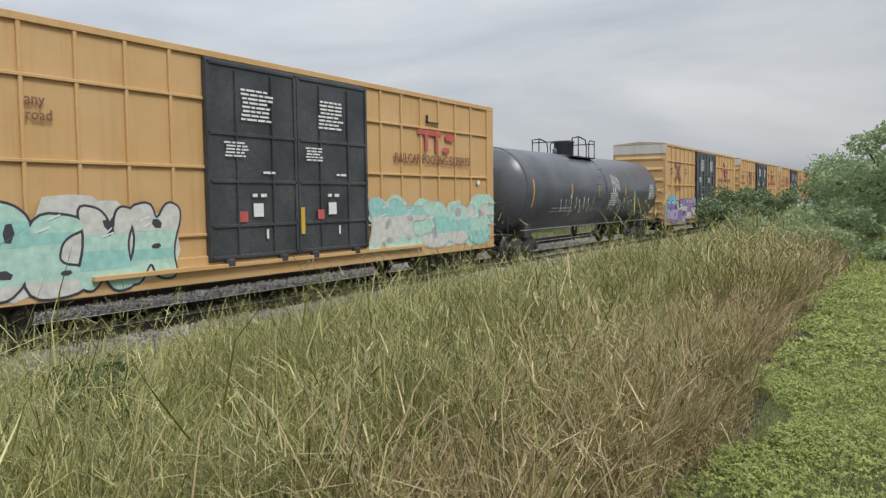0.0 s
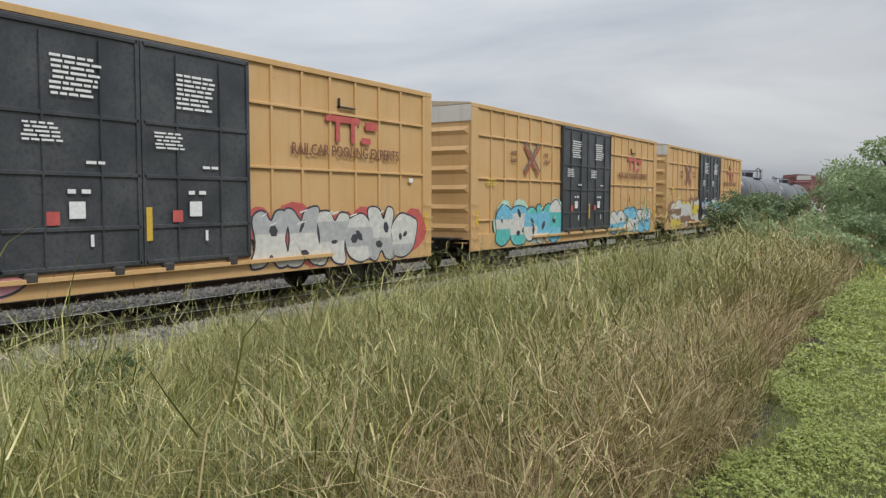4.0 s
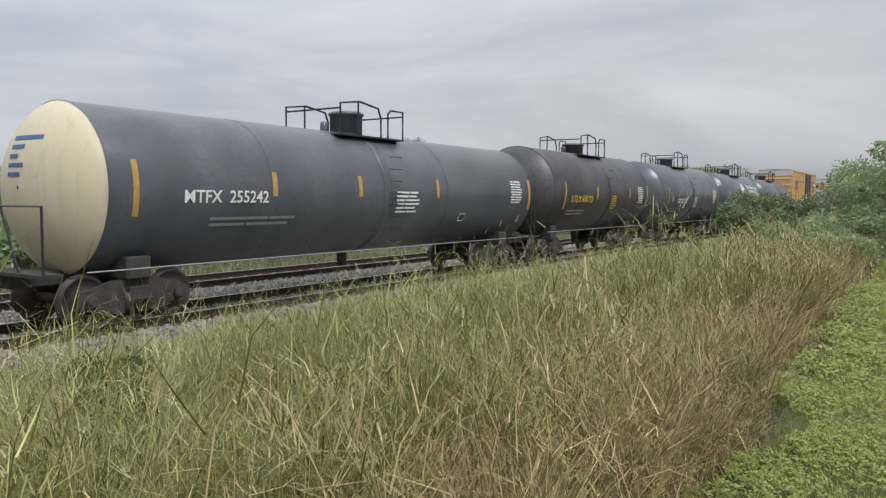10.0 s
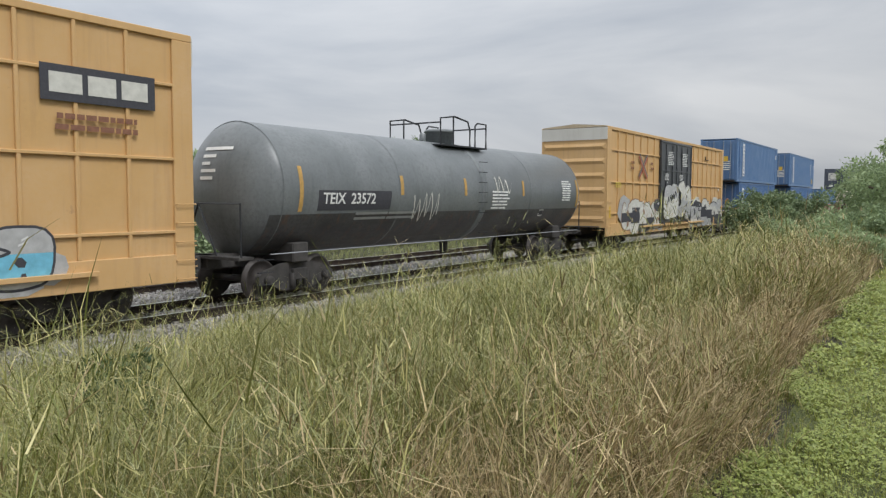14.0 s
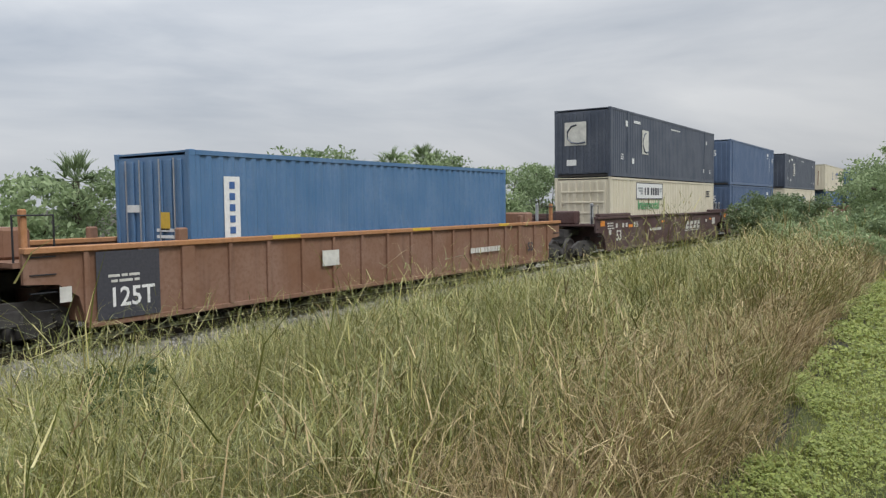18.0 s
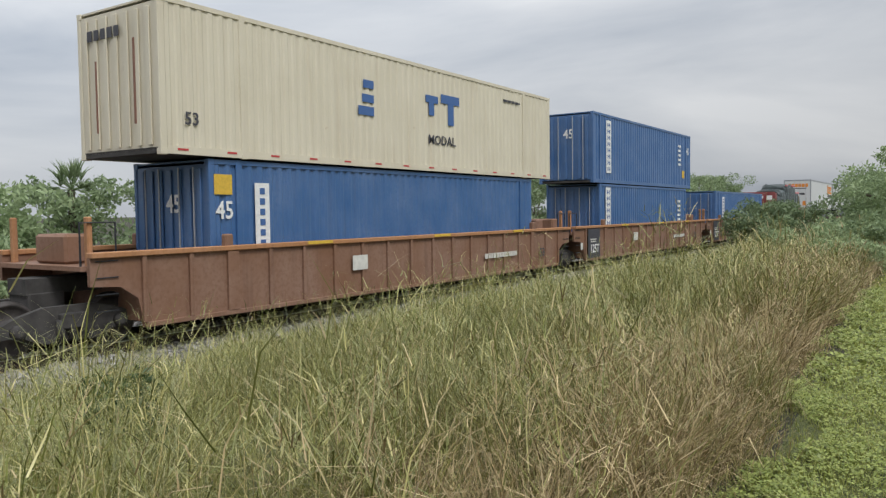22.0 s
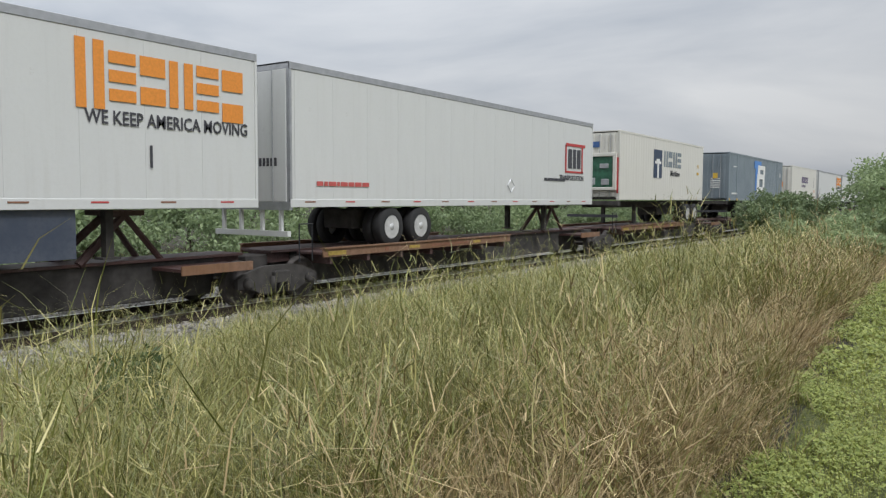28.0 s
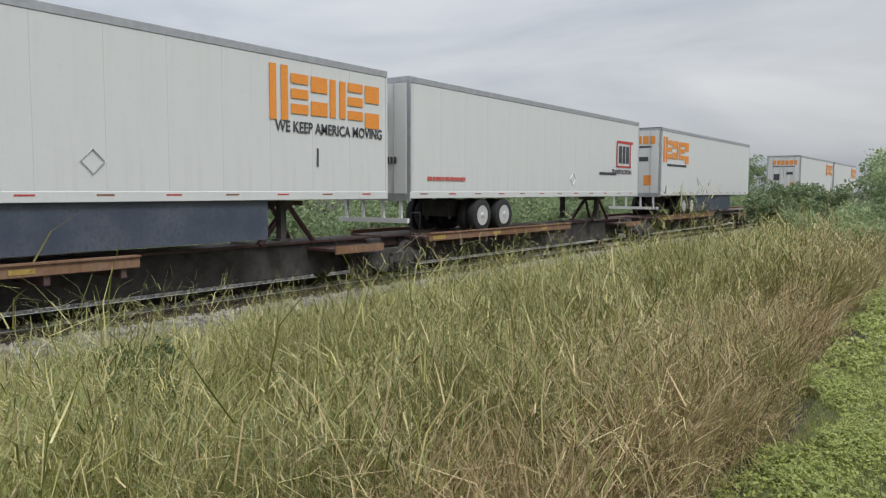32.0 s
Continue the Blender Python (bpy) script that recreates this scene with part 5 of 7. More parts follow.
def running_gear(t, h, deck, rim="rim", xs=(3.55, 4.8), r=0.50, flip=1):
    """Tandem axles near the rear (the low x end) and landing legs."""
    part("bogie", boxes((min(flip * (-h + 2.9), flip * (-h + 5.4)), max(flip * (-h + 2.9), flip * (-h + 5.4)), -0.5, 0.5, deck + 0.45, deck + 0.95), bev=0.03), M["under"], t)
    for x in xs:
        part("axle", lathe(bmesh.new(), [(-1.2, 0.07), (1.2, 0.07)], "y", 8, (flip * (-h + x), 0, deck + r)), M["under"], t)
        for y in (-1.13, -0.80, 0.80, 1.13):
            tyre(t, flip * (-h + x), y, deck + r, r, 0.27, rim)
    for y in (-0.75, 0.75):
        part("landing_leg", boxes((flip * (h - 3.02) - 0.075, flip * (h - 3.02) + 0.075, y - 0.08, y + 0.08, deck + 0.15, deck + 1.0), (flip * (h - 3.02) - 0.17, flip * (h - 3.02) + 0.17, y - 0.14, y + 0.14, deck + 0.12, deck + 0.16)), M["under"], t)


def trailer(s0, s1, label, mat_="white", deck=0.80, top=4.94):
    """A box van trailer: panelled sides, rails, rear frame and doors, bogie and bumper."""
    L, cx = s1 - s0, (s0 + s1) / 2
    t = thing("semi_trailer", label, "trailer", "trailers on flat cars")
    h, w, zb = L / 2, 1.295, deck + 1.02
    m = M[mat_]
    part("body", boxes((-h + 0.05, h - 0.05, -w + 0.02, w - 0.02, zb + 0.05, top - 0.03)), m, t)
    n = 13
    st = (L - 0.3) / n
    for sy in (-1, 1):
        bmp = boxes((0.0015, st - 0.0015, -0.002, 0.002, zb + 0.18, top - 0.16))
        me = bpy.data.meshes.new("panel")
        bmp.to_mesh(me)
        bmp.free()
        me.materials.append(m)
        for k in range(n):
            part("panel", me, None, t, loc=(-h + 0.15 + k * st, sy * (w - 0.012), 0))
        y0, y1 = sorted((sy * (w + 0.004), sy * (w - 0.05)))
        part("top_rail", boxes((-h, h, y0, y1, top - 0.16, top), bev=0.01), M["alu"], t)
        part("bottom_rail", boxes((-h, h, y0, y1, zb, zb + 0.18), bev=0.008), m, t)
        for k in range(12):
            x = -h + 0.6 + k * (L - 1.4) / 11
            part("reflector", boxes((x - 0.16, x + 0.16, min(sy * (w + 0.004), sy * (w + 0.010)), max(sy * (w + 0.004), sy * (w + 0.010)), zb + 0.105, zb + 0.135)), M["r_mark" if k % 2 else "br_mark"], t)
    for sx in (-1, 1):
        x0, x1 = sorted((sx * h, sx * (h - 0.06)))
        for sy in (-1, 1):
            y0, y1 = sorted((sy * w, sy * (w - 0.10)))
            part("corner_post", boxes((x0, x1, y0, y1, zb, top)), M["alu"] if sx < 0 else m, t)
        part("header", boxes((x0, x1, -w + 0.1, w - 0.1, top - 0.14, top)), M["alu"] if sx < 0 else m, t)
    for sy in (-1, 1):
        y0, y1 = sorted((sy * 0.012, sy * (w - 0.11)))
        d = part("rear_door", boxes((-h - 0.015, -h + 0.04, y0, y1, zb + 0.12, top - 0.15), bev=0.008), m, t)
        for q in (0.25, 0.8):
            bm = bmesh.new()
            tube(bm, [(-h - 0.045, sy * q, zb + 0.12), (-h - 0.045, sy * q, top - 0.16)], 0.014, 5)
            part("lock_rod", bm, M["alu"], d)
    part("rear_sill", boxes((-h - 0.01, -h + 0.08, -w + 0.02, w - 0.02, zb - 0.06, zb + 0.12)), M["alu"], t)
    bm = boxes((-h, -h + 0.1, -1.2, 1.2, deck + 0.38, deck + 0.50))
    for y in (-0.95, -0.35, 0.35, 0.95):
        box(bm, -h + 0.02, -h + 0.09, y - 0.04, y + 0.04, deck + 0.45, zb)
    part("rear_bumper", bm, M["white"], t)
    part("roof", boxes((-h, h, -w + 0.05, w - 0.05, top - 0.03, top + 0.004)), M["alu"], t)
    running_gear(t, h, deck)
    on_train(t, cx)
    return t


def chassis(s0, s1, label, deck=0.80, rim="wheel", flip=1):
    L, cx = s1 - s0, (s0 + s1) / 2
    t = thing("container_chassis", label, "chassis", "trailers on flat cars")
    h = L / 2
    zb = deck + 1.16
    for y in (-0.45, 0.45):
        part("beam", boxes((-h + 0.1, h - 0.1, y - 0.07, y + 0.07, zb - 0.30, zb - 0.02), bev=0.01), M["under"], t)
    for sx in (-1, 1):
        part("bolster", boxes((sx * h - 0.15, sx * h + 0.15, -1.22, 1.22, zb - 0.2, zb - 0.006), bev=0.01), M["under"], t)
    part("rear_bumper", boxes((-h - 0.05, -h + 0.08, -1.15, 1.15, deck + 0.45, deck + 0.57)), M["k_mark"], t)
    running_gear(t, h, deck, rim, (1.5, 2.75) if flip < 0 or L < 13 else (3.55, 4.8), flip=flip)
    return on_train(t, cx)

# ---- the train ----
YEL = "yellow ribbed high-cube boxcar with black double doors and graffiti"
b_a = boxcar(-403.9, -385.4, "yellow", "yellow_roof", YEL)
t_1 = tank_car(-383.9, -367.0, "tank_black", "dirty black tank car with scrawled white graffiti", 1.591, 2.348, plat=-0.6, tall=0.5)
b_b = boxcar(-365.4, -346.8, "yellow", "yellow_roof", YEL)
b_c = boxcar(-344.7, -326.1, "yellow", "yellow_roof", YEL)
b_d = boxcar(-324.1, -305.6, "yellow", "yellow_roof", YEL)
b_e = boxcar(-303.4, -285.0, "yellow", "yellow_roof", YEL)
b_f = boxcar(-283.2, -264.6, "yellow", "yellow_roof", YEL)
t_2 = tank_car(-263.4, -246.6, "tank_black", "black tank car with white lettering and yellow panels", 1.635, 2.423)
t_3 = tank_car(-244.8, -227.8, "tank_slate", "slate-grey tank car with green and yellow graffiti", 1.591, 2.298, ext=-0.45)
b_red = boxcar(-226.6, -210.4, "red_box", "red_box", "weathered dark red boxcar with a sliding door and graffiti", (8.2, 11.5), 1.05, (), door_mat="red_box", single_door=True)
t_4 = tank_car(-209.2, -192.4, "tank_black", "black tank car with yellow lettering", 1.569, 2.171, ext=-0.95, plat=0.6)
t_5 = tank_car(-190.8, -174.8, "tank_black", "black tank car with a cream painted head", R=1.569, zc=2.211, head="cream", ext=1.0, plat=0.8, tall=0.45)
t_6 = tank_car(-173.3, -161.9, "tank_rust", "rusty black tank car with yellow lettering", 1.65, 2.39)
t_7 = tank_car(-160.6, -149.0, "tank_black", "short black tank car with white lettering", 1.65, 2.39, ext=0.8)
t_8 = tank_car(-147.2, -135.4, "tank_black", "short black tank car with a white round emblem", 1.613, 2.346, ext=0.15, plat=0.6)
t_9 = tank_car(-133.7, -121.9, "tank_black", "short black tank car with scrawled graffiti", 1.591, 2.298, ext=0.2)
b_g = boxcar(-120.2, -104.6, "yellow", "yellow_roof", "yellow boxcar with one black door and black graffiti", (8.0, 11.1), 0.93, single_door=True)
t_10 = tank_car(-103.2, -86.0, "tank_grey", "grey tank car with a black bottom and a black number panel", 1.52, 2.2, ext=-0.65)
b_h = boxcar(-84.2, -65.5, "yellow", "yellow_roof", YEL)

WELL = "rust-brown ribbed well car carrying containers"
SETS = (((-63.4, -44.1), (-43.9, -24.6), (-24.4, -5.2)), ((-2.1, 17.2), (17.4, 36.5), (36.7, 56.0)), ((60.3, 79.5), (79.7, 98.3), (98.5, 118.4)))
wells_brown, wells_maroon, WELL_HALF = [], [], []
for k, units in enumerate(SETS):
    for j, (a, b) in enumerate(units):
        if k == 1:
            wells_maroon.append(well_car(a, b, "well_maroon", "dark maroon well car with white markings and graffiti", False, None, 1.46, j == 2))
        else:
            wells_brown.append(well_car(a, b, "well_brown", WELL, True, "well_orange", 1.40, j == 2))
            WELL_HALF.append((b - a) / 2)

FT40, FT45, FT53 = 12.19, 13.72, 16.15
BOT, UP = 0.26, 3.18
c_1 = container(-53.8, FT40, 2.44, 2.9, BOT, "blue", "dark blue forty-foot steel container in a well car")
c_2 = container(-53.8, FT45, 2.44, 2.9, UP, "faded_sheen_blue", "faded, sheen-paled blue steel container stacked on another")
c_3 = container(-34.2, FT40, 2.44, 2.9, BOT, "blue", "blue forty-foot steel container with a pale patch")
c_4 = container(-34.3, FT45, 2.44, 2.9, UP, "faded_sheen_blue", "faded, sheen-paled blue forty-five-foot steel container stacked on another")
c_5 = container(-14.85, FT40, 2.44, 2.9, BOT, "lightblue", "light blue steel container alone in a well car")
c_6 = container(8.1, FT53, 2.59, 2.9, BOT, "beige", "cream corrugated container with a white name board")
c_7 = container(8.1, FT53, 2.59, 2.9, UP, "navy", "navy container with square white emblems", 0.22, 0.012)
c_8 = container(27.3, FT45, 2.44, 2.9, BOT, "blue2", "grey-blue corrugated container in a well car")
c_9 = container(27.3, FT45, 2.44, 2.9, UP, "blue2", "grey-blue corrugated container stacked on another")
c_10 = container(46.7, FT53, 2.59, 2.9, BOT, "beige", "cream corrugated container with blue lettering blocks")
c_11 = container(46.7, FT53, 2.59, 2.9, UP, "navy", "navy container with square white emblems", 0.22, 0.012)
c_12 = container(70.0, FT45, 2.44, 2.9, BOT, "blue", "blue forty-five-foot steel container in a well car")
c_13 = container(70.1, FT53, 2.59, 2.9, UP, "beige", "pale cream container with worn blue marks", 0.25, 0.02)
c_14 = container(89.1, FT40, 2.44, 2.9, BOT, "blue", "blue forty-foot steel container with a white name strip")
c_15 = container(89.2, FT45, 2.44, 2.9, UP, "blue", "blue forty-five-foot steel container with a white name strip")
c_16 = container(108.4, FT45, 2.44, 2.9, BOT, "blue", "blue steel container alone in a well car")

SPINE = "rusty brown spine car carrying trailers"
for a, b in ((119.8, 137.4), (138.2, 155.6), (156.0, 173.0), (173.4, 189.8), (190.2, 207.6), (208.2, 225.4), (226.0, 243.6), (244.2, 260.2), (260.4, 277.2), (277.4, 294.6), (295.2, 312.6), (312.8, 328.4), (328.6, 345.6), (346.0, 363.0)):
    spine_car(a, b, SPINE, a > 345)
VAN = "white box trailer riding on a spine car"
w_1 = trailer(139.1, 155.1, VAN)
w_2 = trailer(156.7, 172.7, VAN)
w_3 = trailer(173.2, 189.3, VAN)
w_4 = trailer(190.2, 206.2, VAN)
w_5 = trailer(260.7, 276.7, VAN)
w_6 = trailer(277.6, 293.5, VAN)
w_7 = trailer(296.3, 312.4, VAN)
w_8 = trailer(329.2, 345.3, VAN)
w_9 = trailer(346.2, 362.3, VAN)
k_1 = chassis(209.2, 221.4, "dark container chassis on a spine car", rim="rim", flip=-1)
k_2 = chassis(226.8, 242.8, "dark container chassis on a spine car")
k_3 = chassis(247.5, 259.7, "dark container chassis on a spine car")
c_17 = container(215.3, FT40, 2.44, 2.96, 1.985, "offwhite", "off-white refrigerated container with a green cooling unit", 0.3, 0.004)
c_18 = container(234.8, FT53, 2.59, 2.98, 1.965, "greyblue", "grey container with a blue and white emblem", 0.25, 0.018)
c_19 = container(253.55, FT40, 2.44, 2.95, 1.965, "offwhite", "off-white refrigerated container with worn lettering", 0.3, 0.004)

# ---- paint and lettering on the cars (x from each car's middle, near side) ----


FORMS = (  # fat bulging shapes, none of them a letter
    ((0, 0), (0.03, 0.95), (0.3, 1.06), (0.75, 1), (1, 0.7), (0.95, 0), (0.68, -0.04), (0.62, 0.34), (0.42, 0.38), (0.34, -0.03)),
    ((0, 0.04), (0.06, 1), (0.9, 1.06), (1.04, 0.74), (0.62, 0.63), (0.97, 0.46), (1, 0.03), (0.5, -0.05)),
    ((0.1, -0.05), (-0.06, 0.5), (0.2, 1.05), (0.8, 1), (1.02, 0.82), (0.56, 0.70), (0.48, 0.34), (1, 0.30), (0.95, 0)),
    ((0, 0), (0.2, 0.5), (0, 1), (0.4, 1.06), (0.55, 0.8), (0.75, 1.05), (1.05, 0.95), (0.85, 0.4), (1, -0.05), (0.6, 0), (0.45, 0.25), (0.3, -0.05)),
    ((0.02, 0.2), (0.1, 0.85), (0.5, 1.08), (0.95, 0.9), (0.92, 0.62), (1.03, 0.3), (0.7, -0.06), (0.3, 0.02)))


def clip_band(pts, lo, hi):
    """The part of a flat outline that lies between two heights."""
    for level, sign in ((lo, 1), (hi, -1)):
        out = []
        for a, b in zip(pts, pts[1:] + pts[:1]):
            da, db = sign * (a[1] - level), sign * (b[1] - level)
            if da >= 0:
                out.append(a)
            if da * db < 0:
                f = da / (da - db)
                out.append((a[0] + (b[0] - a[0]) * f, level))
        pts = out
        if len(pts) < 3:
            return []
    return pts


def sprayed(parent, x0, x1, z0, z1, y, fills, line, seed, letters_n=5, cloud=None, shine="w_mark", name="graffiti", label="sprayed graffiti", spiky=False):
    """Graffiti as layers of paint: a cloud, dark outlines, bulging shapes filled in bands of colour, slits and shines."""
    rng = random.Random(seed)
    mats = [cloud, line, *fills, line, shine]
    layers = [[] for _ in mats]
    z0 = max(z0, 0.5)
    W, H = x1 - x0, z1 - z0

    def rounded(pts, times):
        for _ in range(times):
            pts = [(a[0] + (b[0] - a[0]) * f, a[1] + (b[1] - a[1]) * f) for a, b in zip(pts, pts[1:] + pts[:1]) for f in (0.22, 0.78)]
        return pts

    def swollen(pts, d):
        out = []
        area = sum(a[0] * b[1] - b[0] * a[1] for a, b in zip(pts, pts[1:] + pts[:1]))
        sg = 1 if area > 0 else -1
        for a, p, b in zip(pts[-1:] + pts[:-1], pts, pts[1:] + pts[:1]):
            t = Vector((b[0] - a[0], b[1] - a[1]))
            if t.length < 1e-5:
                continue
            t.normalize()
            out.append((p[0] + sg * t.y * d, p[1] - sg * t.x * d))
        return out

    if cloud:
        n = max(8, int(W * 2.4))
        for k in range(n):
            cx, cz = x0 + W * (k + rng.random()) / n, z0 + H * rng.uniform(0.3, 0.78)
            r = H * rng.uniform(0.26, 0.44)
            layers[0].append([(cx + r * 1.15 * math.cos(q * math.tau / 11) * rng.uniform(0.8, 1.1), min(z1 + 0.14, max(z0, cz + r * math.sin(q * math.tau / 11) * rng.uniform(0.85, 1.1)))) for q in range(11)])
    lw = W / letters_n
    for i in range(letters_n):
        ox = x0 + i * lw
        form = rng.choice(FORMS)
        tip, foot = rng.uniform(-0.10, 0.06), rng.uniform(-0.03, 0.08)
        slant = rng.uniform(-0.12, 0.16)
        if rng.random() < 0.5:
            form = [(1 - u, v) for u, v in form]
        if rng.random() < 0.45:
            form = [(u, 1 - v) for u, v in form]
        pts = [(ox + lw * (-0.12 + 1.24 * u + slant * (v - 0.5) + rng.uniform(-0.04, 0.04)), z0 + H * (0.05 + foot + (0.88 + tip - foot) * v + (rng.uniform(0, 0.22) if spiky and v > 0.9 else rng.uniform(-0.03, 0.03)))) for u, v in form]
        pts = rounded(pts, 1 if spiky else 2)
        layers[1].append(swollen(pts, 0.045))
        cuts = sorted(z0 + H * min(0.95, max(0.05, (k + 1) / len(fills) + rng.uniform(-0.1, 0.1))) for k in range(len(fills) - 1))
        for k, (lo, hi) in enumerate(zip([z0 - 1] + cuts, cuts + [z1 + 1])):
            c = clip_band(pts, lo, hi)
            if c:
                layers[2 + (k + i // 2) % len(fills)].append(c)
        for _ in range(rng.choice((1, 2, 2))):
            u, v = ox + lw * rng.uniform(0.3, 0.7), z0 + H * rng.uniform(0.25, 0.75)
            a, b, tw = lw * rng.uniform(0.06, 0.16), H * rng.uniform(0.03, 0.12), rng.uniform(-0.6, 0.6)
            layers[-2].append([(u + a * math.cos(q) - b * math.sin(q) * tw, v + b * math.sin(q)) for q in (0, 1.1, 2.2, 3.14, 4.1, 5.2)])
        for _ in range(2):
            u, v, n = ox + lw * rng.uniform(0.1, 0.5), z0 + H * rng.uniform(0.55, 0.92), lw * rng.uniform(0.1, 0.28)
            layers[-1].append([(u, v), (u + n, v + 0.05 * H), (u + n, v + 0.05 * H + 0.03), (u, v + 0.035)])
    bm = bmesh.new()
    for k, polys in enumerate(layers):
        for q, pts in enumerate(polys):
            yy = y - 0.0022 * (k + 1) - 0.00005 * q
            vs = [bm.verts.new((px, yy, max(pz, z0 - 0.03))) for px, pz in pts]
            f = bm.faces.new(vs)
            f.normal_update()
            if f.normal.y > 0:
                f.normal_flip()
            f.material_index = k
    me = bpy.data.meshes.new(name)
    bm.to_mesh(me)
    bm.free()
    for c in mats:
        me.materials.append(M[c or line])
    return part(name, me, None, parent, label)


def tag(parent, x0, x1, z0, z1, y, mat_, seed, w=0.022, bend=None, n=14):
    """A thin scrawl in one line; on a tank it follows the round shell."""
    rng = random.Random(seed)
    bm = bmesh.new()
    pts = []
    for k in range(n):
        u = k / (n - 1)
        pts.append((x0 + (x1 - x0) * (u + rng.uniform(-0.05, 0.05)), (z0 if (k % 2) else z1) + rng.uniform(-0.2, 0.2) * (z1 - z0)))
    fine = []
    for a, b in zip(pts, pts[1:]):
        for q in range(4):
            f = q / 4
            f = f * f * (3 - 2 * f)
            fine.append((a[0] + (b[0] - a[0]) * q / 4, a[1] + (b[1] - a[1]) * f))
    prev = None
    for i, (px, pz) in enumerate(fine):
        v = []
        for s_ in (-w, w):
            zz = pz + s_
            yy = y if bend is None else bend(zz)
            v.append(bm.verts.new((px + s_ * 0.6, yy, zz)))
        if prev:
            bm.faces.new((prev[0], v[0], v[1], prev[1]))
        prev = v
    return part("graffiti", bm, M[mat_], parent, "thin sprayed scrawl")


def hull(zc, R, lift=0.012):
    return lambda z: -math.sqrt(max((R + lift) ** 2 - (z - zc) ** 2, 0.01))


def curved(parent, name, mat_, x0, x1, z0, z1, zc, R, lift=0.008, rows=4, label="", skew=0.0):
    """A patch of paint or a plate laid on a tank's round side."""
    bm = bmesh.new()
    g = hull(zc, R, lift)
    prev = None
    for k in range(rows + 1):
        z = z0 + (z1 - z0) * k / rows
        d = skew * k / rows
        v = (bm.verts.new((x0 + d, g(z), z)), bm.verts.new((x1 + d, g(z), z)))
        if prev:
            bm.faces.new((prev[0], prev[1], v[1], v[0]))
        prev = v
    return part(name, bm, M[mat_], parent, label)


def tank_write(car, text, size, x, z, mat_, zc, R, squeeze=1.0):
    """Lettering wrapped on the shell."""
    me = letters(text, size)
    g = hull(zc, R, 0.012)
    for v in me.vertices:
        v.co.x = x + v.co.x * squeeze
        v.co.z = z + v.co.z
        v.co.y = g(v.co.z) + v.co.y
    return part("lettering", me, M[mat_], car)


def bars(car, x0, x1, z0, z1, n, y, mat_="w_mark", seed=1, name="stencil"):
    """Lines of small print too fine to read, as bars of uneven length."""
    rng = random.Random(seed)
    step = (z1 - z0) / n
    rows = []
    for k in range(n):
        end = x1 - (x1 - x0) * rng.uniform(0, 0.22)
        a = x0 + (x1 - x0) * rng.uniform(0, 0.10)
        while a < end - 0.05:
            b = min(end, a + rng.uniform(0.14, 0.42) * max(0.6, z1 - z0))
            rows.append((a, b, z0 + k * step, z0 + (k + 0.5) * step))
            a = b + 0.035
    return slabs(name, rows, y, M[mat_], car)


def tank_bars(car, x0, x1, z0, z1, n, zc, R, mat_="w_mark", seed=1):
    rng = random.Random(seed)
    step = (z1 - z0) / n
    for k in range(n):
        xa, xb = x0 + rng.uniform(0, 0.06), x1 - rng.uniform(0, 0.2) * (x1 - x0)
        cut = xa + (xb - xa) * rng.uniform(0.3, 0.7)
        for p, q in ((xa, cut), (cut + 0.04, xb)):
            curved(car, "stencil", mat_, p, q, z0 + k * step, z0 + (k + 0.5) * step, zc, R, 0.008, 1)


M["mint"] = plain("graffiti_mint", (0.42, 0.62, 0.52), 0.5)
M["seafoam"] = plain("graffiti_seafoam", (0.30, 0.56, 0.50), 0.5)
M["teal"] = plain("graffiti_teal", (0.10, 0.45, 0.42), 0.5)
M["teal2"] = plain("graffiti_turquoise", (0.20, 0.58, 0.47), 0.5)
M["cyan"] = plain("graffiti_cyan", (0.16, 0.45, 0.60), 0.5)
M["sky_blue"] = plain("emblem_blue", (0.07, 0.22, 0.55), 0.5)
M["purple"] = plain("graffiti_purple", (0.28, 0.19, 0.36), 0.5)
M["plum"] = plain("worn_violet_marking", (0.13, 0.095, 0.19), 0.6, 0, 0.3, 12)
M["lilac"] = plain("graffiti_lilac", (0.45, 0.38, 0.55), 0.5)
M["pink"] = plain("graffiti_pink", (0.68, 0.33, 0.38), 0.5)
M["lime"] = plain("graffiti_lime", (0.38, 0.55, 0.12), 0.5)
M["chrome"] = plain("graffiti_silver", (0.50, 0.50, 0.50), 0.4, 0.3)
M["gold"] = plain("graffiti_yellow", (0.66, 0.52, 0.08), 0.5)
M["leafgreen"] = plain("graffiti_green", (0.10, 0.38, 0.14), 0.5)
M["pale"] = plain("graffiti_offwhite", (0.58, 0.57, 0.52), 0.5)
M["rosy"] = plain("graffiti_red", (0.50, 0.10, 0.09), 0.5)
M["brownish"] = plain("graffiti_brown", (0.26, 0.15, 0.09), 0.5)

SIDE, DOOR = -1.503, -1.592


def cross(car, x, z, red="x_red", blue="x_blue"):
    """The crossed red and blue emblem."""
    for mat_, d, sgn in ((red, -0.07, 1), (blue, 0.07, 1), (red, 0.07, -1), (blue, -0.07, -1)):
        bm = bmesh.new()
        a, b = Vector((-0.55 * sgn, -0.5)), Vector((0.55 * sgn, 0.5))
        n = Vector((-(b - a).y, (b - a).x)).normalized()
        p = [a + n * (d - 0.055), b + n * (d - 0.055), b + n * (d + 0.055), a + n * (d + 0.055)]
        vs = [bm.verts.new((x + q.x, SIDE - (0.004 if sgn > 0 else 0.007), z + q.y)) for q in p]
        bm.faces.new(vs)
        part("emblem_bar", bm, M[mat_], car, "painted emblem stroke")


